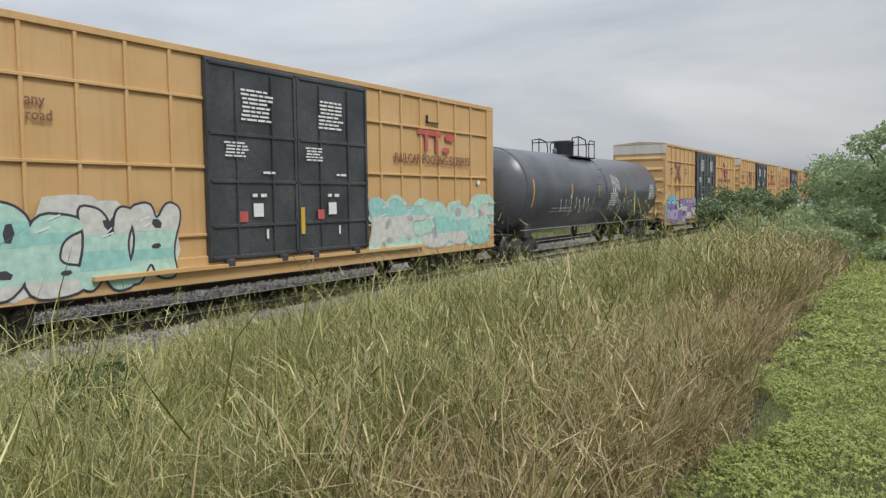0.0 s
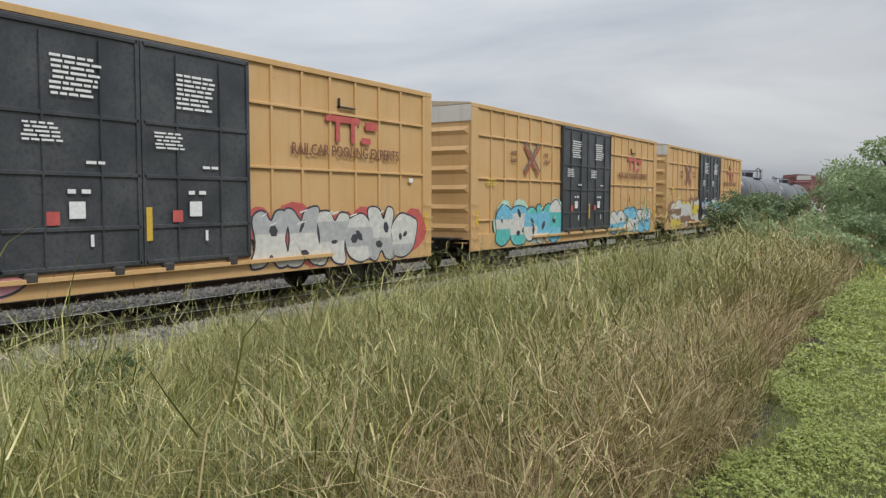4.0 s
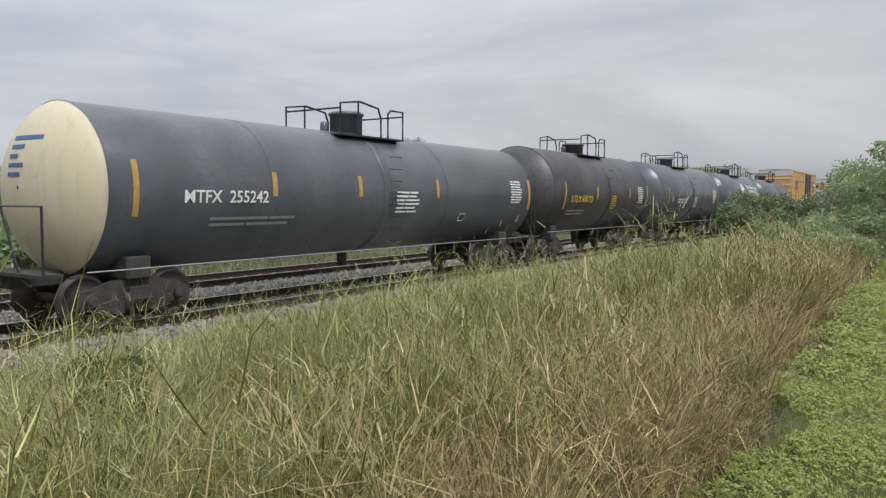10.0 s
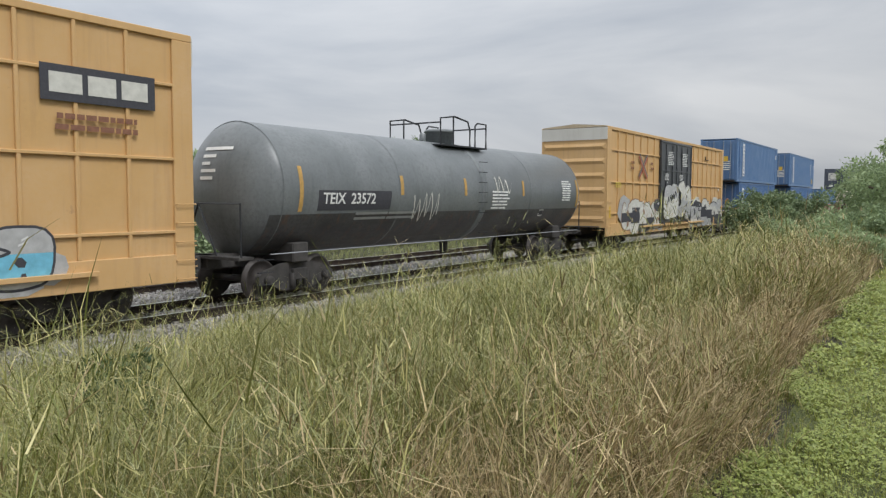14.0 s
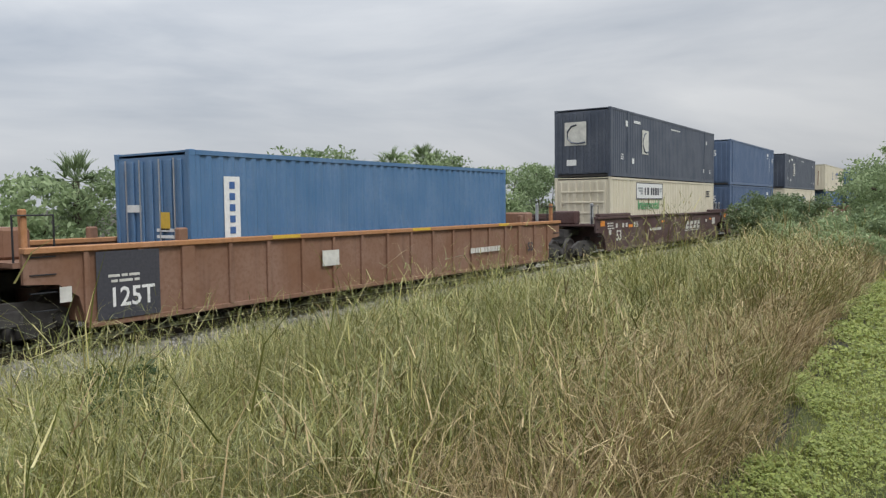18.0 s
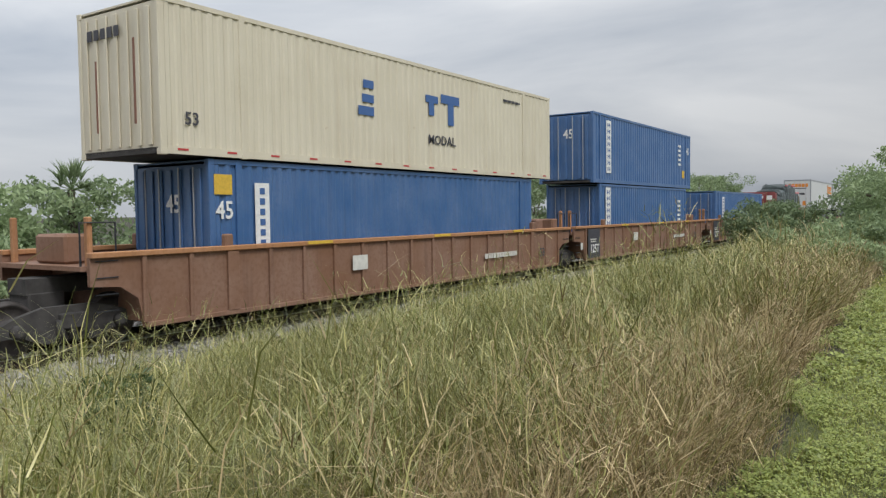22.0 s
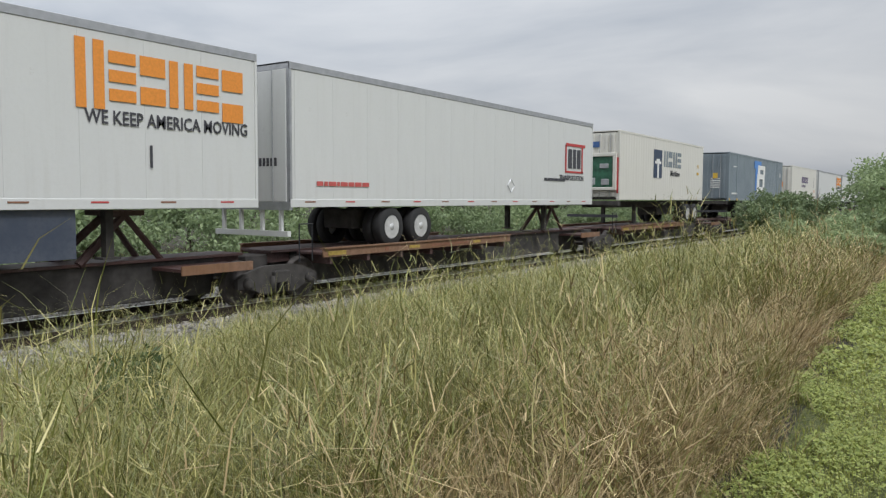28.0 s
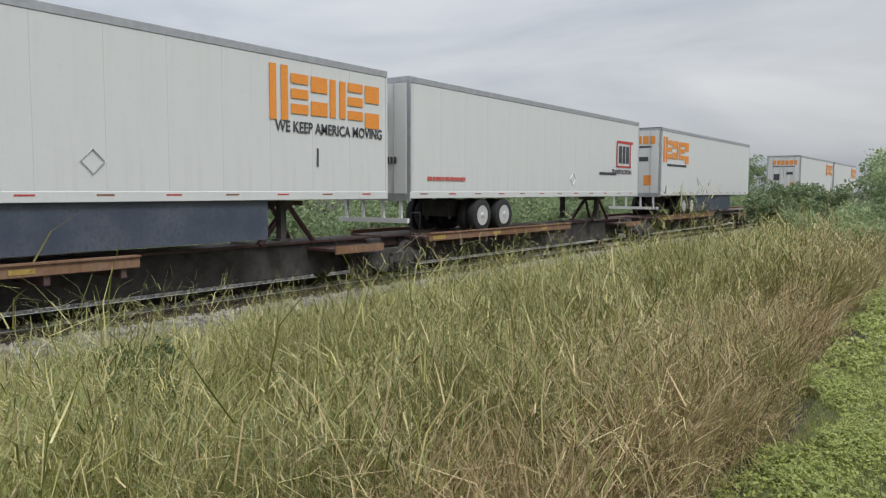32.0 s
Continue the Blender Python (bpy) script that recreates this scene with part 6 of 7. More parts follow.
def door_print(car, seed, dots=True):
    rng = random.Random(seed)
    for a, sd in ((-1.75, 1), (0.62, 2)):
        bars(car, a, a + 0.95, 3.70, 4.38, 8, DOOR, seed=seed + sd)
        bars(car, a - 0.45, a + 0.25, 2.95, 3.28, 5, DOOR, seed=seed + sd + 5)
        bars(car, a + 0.6, a + 1.0, 2.62, 2.72, 1, DOOR, seed=seed + sd + 7)
        slabs("notice", [(a + 0.3, a + 0.58, 1.72, 2.0)], DOOR, M["w_mark"], car, "white notice plate")
        slabs("stencil", [(a + 0.28, a + 0.42, 2.13, 2.2), (a + 0.52, a + 0.68, 2.13, 2.2), (a + 0.66, a + 0.72, 1.25, 1.45)], DOOR, M["w_mark"], car)
        if dots:
            slabs("red_tag", [(a - 0.08, a + 0.14, 1.62, 1.84)], DOOR, M["rosy"], car, "red notice plate")
    slabs("reflector", [(-0.02, 0.1, 1.3, 1.9)], DOOR, M["y_mark"], car, "yellow reflector strip")


def side_print(car, h, marks=None, slogan=True, logo=True, at=-5.05):
    if marks:
        write(marks[0], 0.40, (-h + 0.12, SIDE, 3.33), M["br_mark"], car, 1.25)
        write(marks[1], 0.40, (-h + 0.12, SIDE, 2.86), M["br_mark"], car, 1.25)
    if slogan:
        write("next", 0.24, (at - 1.6, SIDE, 3.52), M["br_mark"], car)
        write("load", 0.24, (at - 1.6, SIDE, 3.27), M["br_mark"], car)
        write("any", 0.24, (at + (1.5 if at < -6 else 1.0), SIDE, 3.56), M["br_mark"], car)
        write("road", 0.24, (at + (1.5 if at < -6 else 1.0), SIDE, 3.32), M["br_mark"], car)
        cross(car, at, 3.48)
    if logo:
        write("RAILCAR POOLING EXPERTS", 0.36, (3.72, SIDE, 2.98), M["br_mark"], car, 0.86)
        slabs("emblem", [(4.85, 6.1, 3.86, 4.0), (5.2, 5.34, 3.4, 3.86), (5.75, 5.89, 3.4, 3.86), (6.15, 6.5, 3.4, 3.55), (6.3, 6.75, 3.75, 3.95)], SIDE, M["rosy"], car, "faded red emblem")
    bars(car, -h + 0.9, -h + 1.6, 2.5, 2.75, 3, SIDE, "gold", 3)
    slabs("reflector", [(h - 0.35, h - 0.2, 1.2, 1.7), (-h + 0.25, -h + 0.4, 1.2, 1.7)], SIDE, M["y_mark"], car, "yellow reflector strip")
    slabs("notice", [(h - 1.1, h - 0.92, 2.5, 2.62)], SIDE, M["w_mark"], car, "small white notice plate")
    # a roof-high hatch handle and brackets
    part("bracket", boxes((5.3, 5.9, SIDE - 0.02, SIDE + 0.03, 4.20, 4.24), (5.3, 5.34, SIDE - 0.02, SIDE + 0.03, 4.2, 4.42)), M["under"], car)


for k, (car, h, marks) in enumerate(((b_a, 9.25, None), (b_b, 9.3, ("TB OX", "")), (b_c, 9.3, ("TB OX", "64 49 40")), (b_d, 9.25, ("TB OX", "63 15 34")), (b_e, 9.2, None), (b_f, 9.3, None), (b_h, 9.35, None))):
    side_print(car, h, marks if marks and marks[1] else None, True, k not in (6,), (-7.6, -6.75, -5.05, -5.05, -5.05, -5.05, -5.05)[k])
    door_print(car, 40 + k * 11)
write("TB OX", 0.36, (-7.4, SIDE, 2.33), M["br_mark"], b_b, 1.2)
sprayed(b_a, -8.9, -3.4, 0.45, 2.05, SIDE - 0.004, ("mint", "pale", "mint", "seafoam"), "k_mark", 1, 6, "pale")
sprayed(b_a, 2.6, 8.8, 0.55, 2.05, SIDE - 0.004, ("mint", "pale", "seafoam"), "chrome", 2, 5, "mint")
sprayed(b_b, -8.9, -1.8, 0.42, 2.0, SIDE - 0.004, ("purple", "lilac", "purple", "pale"), "k_mark", 3, 7, "cyan")
sprayed(b_b, 2.3, 8.2, 0.45, 1.9, SIDE - 0.004, ("teal2", "teal2", "pale"), "pale", 4, 7, "k_mark", spiky=True)
sprayed(b_b, -1.8, 0.9, 0.95, 1.9, DOOR - 0.004, ("pale", "k_mark"), "k_mark", 44, 3)
sprayed(b_c, -8.4, -2.4, 0.5, 1.95, SIDE - 0.004, ("brownish", "k_mark", "brownish"), "pale", 5, 6, "k_mark")
tag(b_c, 2.8, 8.5, 0.9, 1.7, SIDE - 0.006, "pale", 6, 0.03, None, 18)
sprayed(b_d, -8.5, -2.2, 0.4, 1.95, SIDE - 0.004, ("pink", "lime", "pink", "lime", "chrome"), "k_mark", 7, 6, "pink")
sprayed(b_d, 2.6, 8.4, 0.45, 1.85, SIDE - 0.004, ("pale", "pale", "chrome"), "k_mark", 8, 6, "rosy")
sprayed(b_e, -7.6, -2.6, 0.5, 2.0, SIDE - 0.004, ("teal", "pale", "cyan"), "k_mark", 9, 5, "mint")
sprayed(b_e, 2.6, 8.2, 0.5, 1.7, SIDE - 0.004, ("cyan", "pale"), "k_mark", 10, 6, "cyan")
sprayed(b_f, -8.5, -2.4, 0.45, 2.1, SIDE - 0.004, ("gold", "pale", "brownish", "pale"), "brownish", 11, 6, "brownish")
sprayed(b_f, -2.2, 2.2, 0.85, 2.1, DOOR - 0.004, ("pale", "k_mark", "chrome", "cyan"), "k_mark", 12, 4)
sprayed(b_f, 2.45, 7.0, 0.45, 2.0, SIDE - 0.004, ("cyan", "mint", "cyan", "b_mark"), "k_mark", 13, 5, "pale")
# one-door yellow boxcar
cross(b_g, -5.4, 3.62, "r_mark", "b_mark")
write("FB OX", 0.34, (-6.05, SIDE, 2.42), M["br_mark"], b_g, 1.15)
write("50 24 87", 0.40, (-6.65, SIDE, 1.94), M["br_mark"], b_g, 1.3)
bars(b_g, -7.0, -6.5, 3.3, 3.6, 2, SIDE, "br_mark", 3)
bars(b_g, -4.3, -3.8, 3.3, 3.6, 2, SIDE, "br_mark", 4)
slabs("emblem", [(4.96, 7.0, 3.55, 4.12)], SIDE, M["k_mark"], b_g, "dark emblem panel")
slabs("emblem_block", [(5.1, 5.65, 3.68, 4.0), (5.75, 6.25, 3.68, 4.0), (6.35, 6.85, 3.68, 4.0)], SIDE - 0.007, M["pale"], b_g)
bars(b_g, 5.05, 6.9, 3.1, 3.45, 2, SIDE, "br_mark", 5)
bars(b_g, -0.1, 0.9, 1.3, 2.9, 6, DOOR, "w_mark", 6)
sprayed(b_g, -7.6, -1.25, 0.42, 2.1, SIDE - 0.004, ("k_mark", "brownish", "k_mark"), "pale", 14, 7, "teal", "pale")
tag(b_g, -7.4, -1.4, 0.9, 2.1, SIDE - 0.028, "pale", 15, 0.03, None, 26)
sprayed(b_g, 1.8, 5.0, 0.5, 1.65, SIDE - 0.004, ("chrome", "pale", "cyan"), "k_mark", 16, 4, "chrome")
sprayed(b_h, -7.6, -2.4, 0.5, 2.05, SIDE - 0.004, ("pale", "k_mark", "pale"), "brownish", 17, 5, "chrome")
sprayed(b_h, -2.2, 2.2, 0.9, 3.0, DOOR - 0.004, ("pale", "chrome"), "k_mark", 18, 4)
sprayed(b_h, 2.6, 9.0, 0.5, 2.0, SIDE - 0.004, ("pale", "chrome", "k_mark"), "k_mark", 19, 6, "pale")
# red boxcar
for z in (2.2, 3.0, 3.9):
    part("door_bar", boxes((0.15, 3.35, -1.60, -1.585, z - 0.03, z + 0.03), bev=0.008), M["red_box"], b_red)
write("M", 0.3, (-7.75, SIDE - 0.01, 1.88), M["w_mark"], b_red, 1.4)
bars(b_red, -7.0, -4.3, 1.88, 2.2, 1, SIDE - 0.01, "w_mark", 7)
sprayed(b_red, -7.4, -1.7, 0.42, 1.8, SIDE - 0.012, ("chrome", "pale", "leafgreen", "pale"), "k_mark", 20, 6, "pale")
sprayed(b_red, 2.1, 7.7, 0.6, 2.0, SIDE - 0.012, ("pale", "chrome", "pale"), "brownish", 21, 6, None)
slabs("orange_patch", [(-7.6, -7.15, 0.9, 1.35), (6.9, 7.5, 0.8, 1.2)], SIDE - 0.01, M["o_mark"], b_red, "orange paint patch")
slabs("yellow_patch", [(-6.7, -6.2, 0.5, 0.8)], SIDE - 0.02, M["gold"], b_red, "yellow paint patch")
sprayed(b_red, -1.5, 1.5, 0.7, 1.6, -1.60, ("pink", "pale", "rosy"), "k_mark", 22, 4)
tag(b_red, 5.8, 7.2, 1.6, 3.3, SIDE - 0.01, "pale", 23, 0.02)

def head_bar(car, sh, y0, y1, z0, z1, zc, R, mat_):
    """A line of small print that follows the dished head."""
    bm = bmesh.new()
    prev = None
    for k in range(7):
        y = y0 + (y1 - y0) * k / 6
        v = [bm.verts.new((-sh + 0.185 + 0.63 * (math.hypot(y, z - zc) / R) ** 2.5, y, z)) for z in (z0, z1)]
        if prev:
            bm.faces.new((prev[0], prev[1], v[1], v[0]))
        prev = v
    part("head_print", bm, M[mat_], car)


# tank cars: yellow dashes, lettering, small print, scrawls
for car, sh, zc, R, text, col, tx, tz, size in (
        (t_1, 8.45, 2.348, 1.591, "", "w_mark", 0, 0, 0), (t_2, 8.4, 2.423, 1.635, "TCLX  290196", "w_mark", -6.9, 1.80, 0.40),
        (t_3, 8.5, 2.298, 1.591, "", "w_mark", 0, 0, 0), (t_4, 8.4, 2.171, 1.569, "UTLX 667440", "y_mark", -5.9, 1.92, 0.36),
        (t_5, 8.0, 2.211, 1.569, "MTFX  255242", "w_mark", -5.6, 1.9, 0.34), (t_6, 5.7, 2.39, 1.65, "UTLX 600753", "y_mark", -3.4, 1.9, 0.36),
        (t_7, 5.8, 2.39, 1.65, "CCLX 2174", "w_mark", -2.4, 1.86, 0.34), (t_8, 5.9, 2.346, 1.613, "UTLX 600677", "w_mark", -3.3, 1.87, 0.36),
        (t_9, 5.9, 2.298, 1.591, "CCLX 1694", "w_mark", -3.2, 1.87, 0.34), (t_10, 8.6, 2.2, 1.52, "TEIX  23572", "w_mark", -6.5, 1.82, 0.36)):
    seed = int(sh * 100)
    if car in (t_10,):
        curved(car, "number_panel", "k_mark", -6.65, -4.0, 1.74, 2.2, zc, R, 0.006, 4, "black number panel")
    if text:
        tank_write(car, text, size, tx, tz, col, zc, R, 1.02)
    ycol = "amber"
    for x in ((-sh * 0.42, -0.55, sh * 0.35) if sh > 7 else (-0.9, 0.6, sh * 0.5)):
        curved(car, "reflector", ycol, x, x + 0.13, 2.1, 2.6, zc, R, 0.008, 3, "yellow reflector strip")
    far = {id(t_5): 1.0, id(t_7): 0.8, id(t_4): -0.95, id(t_10): -0.65, id(t_3): -0.45}.get(id(car), 0.15) + sh - 0.65
    x = -sh + (1.35 if sh > 7 else 1.7)
    curved(car, "reflector", ycol, x, x + 0.12, 1.72, 2.72, zc, R, 0.008, 6, "yellow reflector strip")
    curved(car, "reflector", ycol, far, far + 0.15, 1.72, 2.72, zc, R, 0.008, 6, "yellow reflector strip")
    tank_bars(car, far - 1.25, far - 0.45, 1.95, 2.7, 9, zc, R, "w_mark", seed)
    # small print on the head
    a_y = 0.35 if car is not t_8 else -0.3
    for k, wd in enumerate((0.85, 0.45, 0.3, 0.5, 0.42)):
        zz = 3.05 - k * 0.16
        head_bar(car, sh, a_y - wd, a_y, zz, zz + 0.07, zc, R, "b_mark" if car is t_5 else "w_mark")
    tank_bars(car, -sh * 0.62, -sh * 0.32, 1.5, 1.74, 2, zc, R, "alu", seed + 2)
    tank_bars(car, sh * 0.12, sh * 0.25, 1.7, 2.3, 6, zc, R, "w_mark" if col == "w_mark" else "y_mark", seed + 3)
    curved(car, "placard", "w_mark", sh * 0.52, sh * 0.52 + 0.32, 1.42, 1.64, zc, R, 0.008, 1, "white placard holder")
    curved(car, "placard_face", "k_mark", sh * 0.52 + 0.03, sh * 0.52 + 0.29, 1.45, 1.61, zc, R, 0.011, 1)
g_2 = lambda zc, R: hull(zc, R, 0.014)
tag(t_1, -4.4, -0.9, 1.45, 2.1, 0, "w_mark", 31, 0.022, g_2(2.348, 1.591), 16)
tag(t_1, 1.0, 4.2, 1.45, 2.0, 0, "w_mark", 32, 0.022, g_2(2.348, 1.591), 14)
tag(t_1, 1.2, 2.2, 2.3, 3.0, 0, "w_mark", 33, 0.03, g_2(2.348, 1.591), 9)
curved(t_2, "yellow_panel", "gold", 0.6, 1.25, 2.3, 2.72, 2.423, 1.635, 0.008, 3, "yellow painted panel")
curved(t_2, "yellow_panel", "gold", 1.35, 2.05, 1.45, 2.15, 2.423, 1.635, 0.008, 4, "yellow painted panel", 0.12)
tag(t_2, 6.6, 7.4, 2.4, 3.2, 0, "pale", 34, 0.02, g_2(2.423, 1.635), 9)


def tank_sprayed(car, x0, x1, z0, z1, zc, R, fills, line, seed, n, cloud=None):
    ob = sprayed(car, x0, x1, z0, z1, 0.0, fills, line, seed, n, cloud)
    me = ob.data
    bm = bmesh.new()
    bm.from_mesh(me)
    bmesh.ops.triangulate(bm, faces=bm.faces[:])
    for _ in range(2):
        bmesh.ops.subdivide_edges(bm, edges=[e for e in bm.edges if e.calc_length() > 0.3], cuts=1)
    g = hull(zc, R, 0.006)
    for v in bm.verts:
        v.co.y = g(v.co.z) + v.co.y
    bm.to_mesh(me)
    bm.free()


for car, zc, R in ((t_3, 2.298, 1.591), (t_4, 2.171, 1.569)):
    part("spill_band", lathe(bmesh.new(), [(-0.15, R + 0.004), (-0.14, R + 0.010), (0.44, R + 0.010)], "x", 56, (0, 0, zc), caps=False), M["tank_rust"], car, "black spilled band below the manway")
tank_sprayed(t_3, -3.6, 0.3, 1.3, 2.75, 2.298, 1.591, ("leafgreen", "lime", "mint"), "k_mark", 35, 5, None)
tank_sprayed(t_3, 1.2, 5.4, 1.25, 2.65, 2.298, 1.591, ("gold", "gold", "leafgreen"), "purple", 36, 4, "leafgreen")
tag(t_3, 5.6, 6.8, 1.3, 2.3, 0, "pale", 37, 0.025, g_2(2.298, 1.591), 10)
tag(t_4, -5.6, -4.0, 1.15, 1.55, 0, "pale", 38, 0.02, g_2(2.171, 1.569), 12)
tag(t_4, 1.5, 3.4, 1.15, 1.7, 0, "pale", 39, 0.022, g_2(2.171, 1.569), 12)
curved(t_4, "name_plate", "w_mark", -1.7, -0.65, 2.32, 2.5, 2.171, 1.569, 0.01, 2, "white name plate")
tag(t_8, -1.6, 0.6, 1.25, 1.7, 0, "pale", 40, 0.016, g_2(2.346, 1.613), 12)
curved(t_10, "black_belly", "tank_rust", -8.05, 7.45, 2.2 - 1.505, 1.66, 2.2, 1.52, 0.004, 10, "black painted belly")
# round emblem and lettering blocks on the corn-syrup car
bm = bmesh.new()
g = hull(2.346, 1.613, 0.01)
c0 = bm.verts.new((0.0, g(2.85), 2.85))
ring = [bm.verts.new((0.50 * math.cos(k * math.tau / 28), g(2.85 + 0.43 * math.sin(k * math.tau / 28)), 2.85 + 0.43 * math.sin(k * math.tau / 28))) for k in range(28)]
for k in range(28):
    bm.faces.new((c0, ring[k], ring[(k + 1) % 28]))
part("round_emblem", bm, M["w_mark"], t_8, "white round emblem")
for k in range(4):
    curved(t_8, "emblem_stripe", "tank_black", -0.24 + 0.15 * k, -0.215 + 0.15 * k, 2.48, 2.95, 2.346, 1.613, 0.014, 5)
for k in range(12):
    curved(t_8, "name_block", "w_mark", 1.5 + k * 0.29, 1.5 + k * 0.29 + (0.2 if k in (0, 4) else 0.13), 2.94, 3.24 if k in (0, 4) else 3.10, 2.346, 1.613, 0.01, 3)
tank_write(t_8, "INTERNATIONAL", 0.25, 1.75, 2.62, "w_mark", 2.346, 1.613, 1.35)
tag(t_9, -1.0, 1.6, 1.3, 1.95, 0, "chrome", 41, 0.025, g_2(2.298, 1.591), 16)
tag(t_9, 1.6, 4.2, 1.3, 2.0, 0, "pale", 42, 0.022, g_2(2.298, 1.591), 16)
tank_sprayed(t_9, 3.6, 4.6, 1.6, 2.2, 2.298, 1.591, ("teal", "cyan"), "k_mark", 43, 2)
tag(t_10, -3.0, -1.8, 1.5, 2.1, 0, "pale", 45, 0.025, g_2(2.2, 1.52), 10)
tag(t_10, 1.2, 2.3, 2.1, 2.7, 0, "pale", 46, 0.03, g_2(2.2, 1.52), 7)

# ---- markings on containers and trailers ----


def block_rows(x, w_, z0, z1, kind):
    """A name block as a few plain bars: rows of x0, x1, z0, z1."""
    h = z1 - z0
    if kind == 0:
        return [(x, x + w_ * 0.36, z0, z1), (x + w_ * 0.62, x + w_, z0, z1)]
    if kind == 1:
        return [(x, x + w_, z0 + h * q, z0 + h * (q + 0.24)) for q in (0, 0.38, 0.76)]
    return [(x, x + w_, z0, z0 + h * 0.36), (x, x + w_, z0 + h * 0.60, z1)]


def strip(c, w, x, z0, z1, n, wide=0.54):
    """An upright white name strip with dark letter blocks."""
    slabs("name_strip", [(x, x + wide, z0, z1)], -w - 0.006, M["w_mark"], c, "white upright name strip")
    st = (z1 - z0 - 0.1) / n
    rows = []
    for k in range(n):
        z = z0 + 0.08 + k * st
        rows += [(x + 0.13, x + 0.2, z, z + st * 0.62), (x + wide - 0.2, x + wide - 0.13, z, z + st * 0.62), (x + 0.2, x + wide - 0.2, z + st * 0.24, z + st * 0.36)]
    slabs("letter_block", rows, -w - 0.014, M["b_mark"], c)


def moon_emblem(c, y, x0, x1, z0, z1, turned=False, h=0.0):
    """A white square with a dark crescent."""
    bm = bmesh.new()
    W, H = x1 - x0, z1 - z0
    if not turned:
        box(bm, x0, x1, y - 0.008, y, z0, z1)
        part("emblem_square", bm, M["pale"], c, "white square emblem")
        f = lambda u, v: (x0 + u * W, y - 0.013, z0 + v * H)
    else:
        box(bm, -h - 0.022, -h - 0.014, x0, x1, z0, z1)
        part("emblem_square", bm, M["pale"], c, "white square emblem")
        f = lambda u, v: (-h - 0.027, x1 - u * W, z0 + v * H)
    pts = [(0.55, 0.88), (0.3, 0.82), (0.14, 0.6), (0.14, 0.32), (0.3, 0.14), (0.6, 0.08), (0.95, 0.12)]
    bm = bmesh.new()
    tube(bm, [f(*p) for p in pts], 0.035, 4)
    part("crescent", bm, M["navy"], c)


for c, w in ((c_7, 1.30), (c_11, 1.30)):
    moon_emblem(c, -w, -4.3, -3.45, 1.1, 2.2)
    moon_emblem(c, 0, -0.2, 0.8, 1.35, 2.35, True, 8.075)
    write("53", 0.36, (-7.0, -w - 0.004, 0.68), M["w_mark"], c)
    write("53", 0.3, (7.0, -w - 0.004, 0.45), M["w_mark"], c)
    bars(c, -5.5, -4.3, 2.42, 2.66, 1, -w, "w_mark", 2)
    bars(c, -0.2, 1.5, 2.5, 2.62, 1, -w, "w_mark", 3)
    slabs("stencil", [(-6.4, -6.15, 2.2, 2.45), (-5.6, -5.35, 0.62, 0.85), (6.3, 6.5, 2.15, 2.35), (5.8, 5.95, 0.55, 0.75)], -w, M["w_mark"], c)
    part("notice", boxes((-8.1, -8.088, 0.25, 0.7, 0.5, 0.75)), M["w_mark"], c, "white notice")
# name board on the first cream container
slabs("name_board", [(-5.0, -1.4, 2.0, 2.68)], -1.295, M["w_mark"], c_6, "white name board with a dark frame")
slabs("board_frame", [(-5.05, -1.35, 1.96, 2.0), (-5.05, -1.35, 2.68, 2.72), (-5.05, -5.0, 2.0, 2.68), (-1.4, -1.35, 2.0, 2.68)], -1.297, M["k_mark"], c_6)
slabs("letter_block", [(-3.95, -3.8, 2.16, 2.5), (-3.6, -3.35, 2.16, 2.5), (-3.1, -2.9, 2.16, 2.5), (-2.8, -2.6, 2.16, 2.5), (-2.5, -2.25, 2.16, 2.5), (-2.15, -1.95, 2.16, 2.5)], -1.304, M["k_mark"], c_6)
slabs("wings", [(-4.85, -4.2, 2.42, 2.5), (-4.7, -4.2, 2.3, 2.38), (-4.5, -4.2, 2.18, 2.26), (-1.85, -1.5, 2.42, 2.5), (-1.85, -1.55, 2.3, 2.38)], -1.304, M["alu"], c_6)
write("Intermodal", 0.62, (-4.85, -1.302, 1.38), M["g_mark"], c_6, 1.08)
bars(c_6, 6.4, 7.2, 2.1, 2.5, 3, -1.295, "k_mark", 4)
# ventilated far-off ends of the cream boxes: horizontal louvres
for c in (c_6, c_10):
    for k in range(4):
        part("louvre", boxes((-8.11, -8.085, -1.0, 0.95, 0.9 + k * 0.45, 0.98 + k * 0.45), bev=0.01), M["beige"], c)
# slanted blue name blocks
for k, (x, wd) in enumerate(((-2.25, 0.8), (-1.3, 1.05), (-0.1, 0.24), (0.28, 0.8), (1.25, 0.85))):
    bm = bmesh.new()
    for a, b, z0, z1 in ([(x, x + wd, 1.36, 2.2)] if k == 2 else block_rows(x, wd, 1.36, 2.2, (1, 0, 0, 1, 2)[k])):
        q = 0.18
        bm.faces.new([bm.verts.new((px + (pz - 1.36) * q, -1.303, pz)) for px, pz in ((a, z0), (b, z0), (b, z1), (a, z1))])
    part("name_block", bm, M["b_mark"], c_10)
slabs("name_block", [(-2.5, -1.9, 1.28, 1.5), (-2.35, -1.9, 1.6, 1.8), (-2.3, -1.9, 1.95, 2.15), (0.35, 0.95, 1.9, 2.1), (0.5, 0.75, 1.55, 1.9), (1.1, 2.05, 1.95, 2.2), (1.45, 1.75, 1.35, 1.95)], -1.297, M["b_mark"], c_13, "worn blue name block")
write("MODAL", 0.36, (0.45, -1.302, 0.7), M["k_mark"], c_13, 1.1)
write("53", 0.34, (-7.55, -1.302, 0.52), M["k_mark"], c_13)
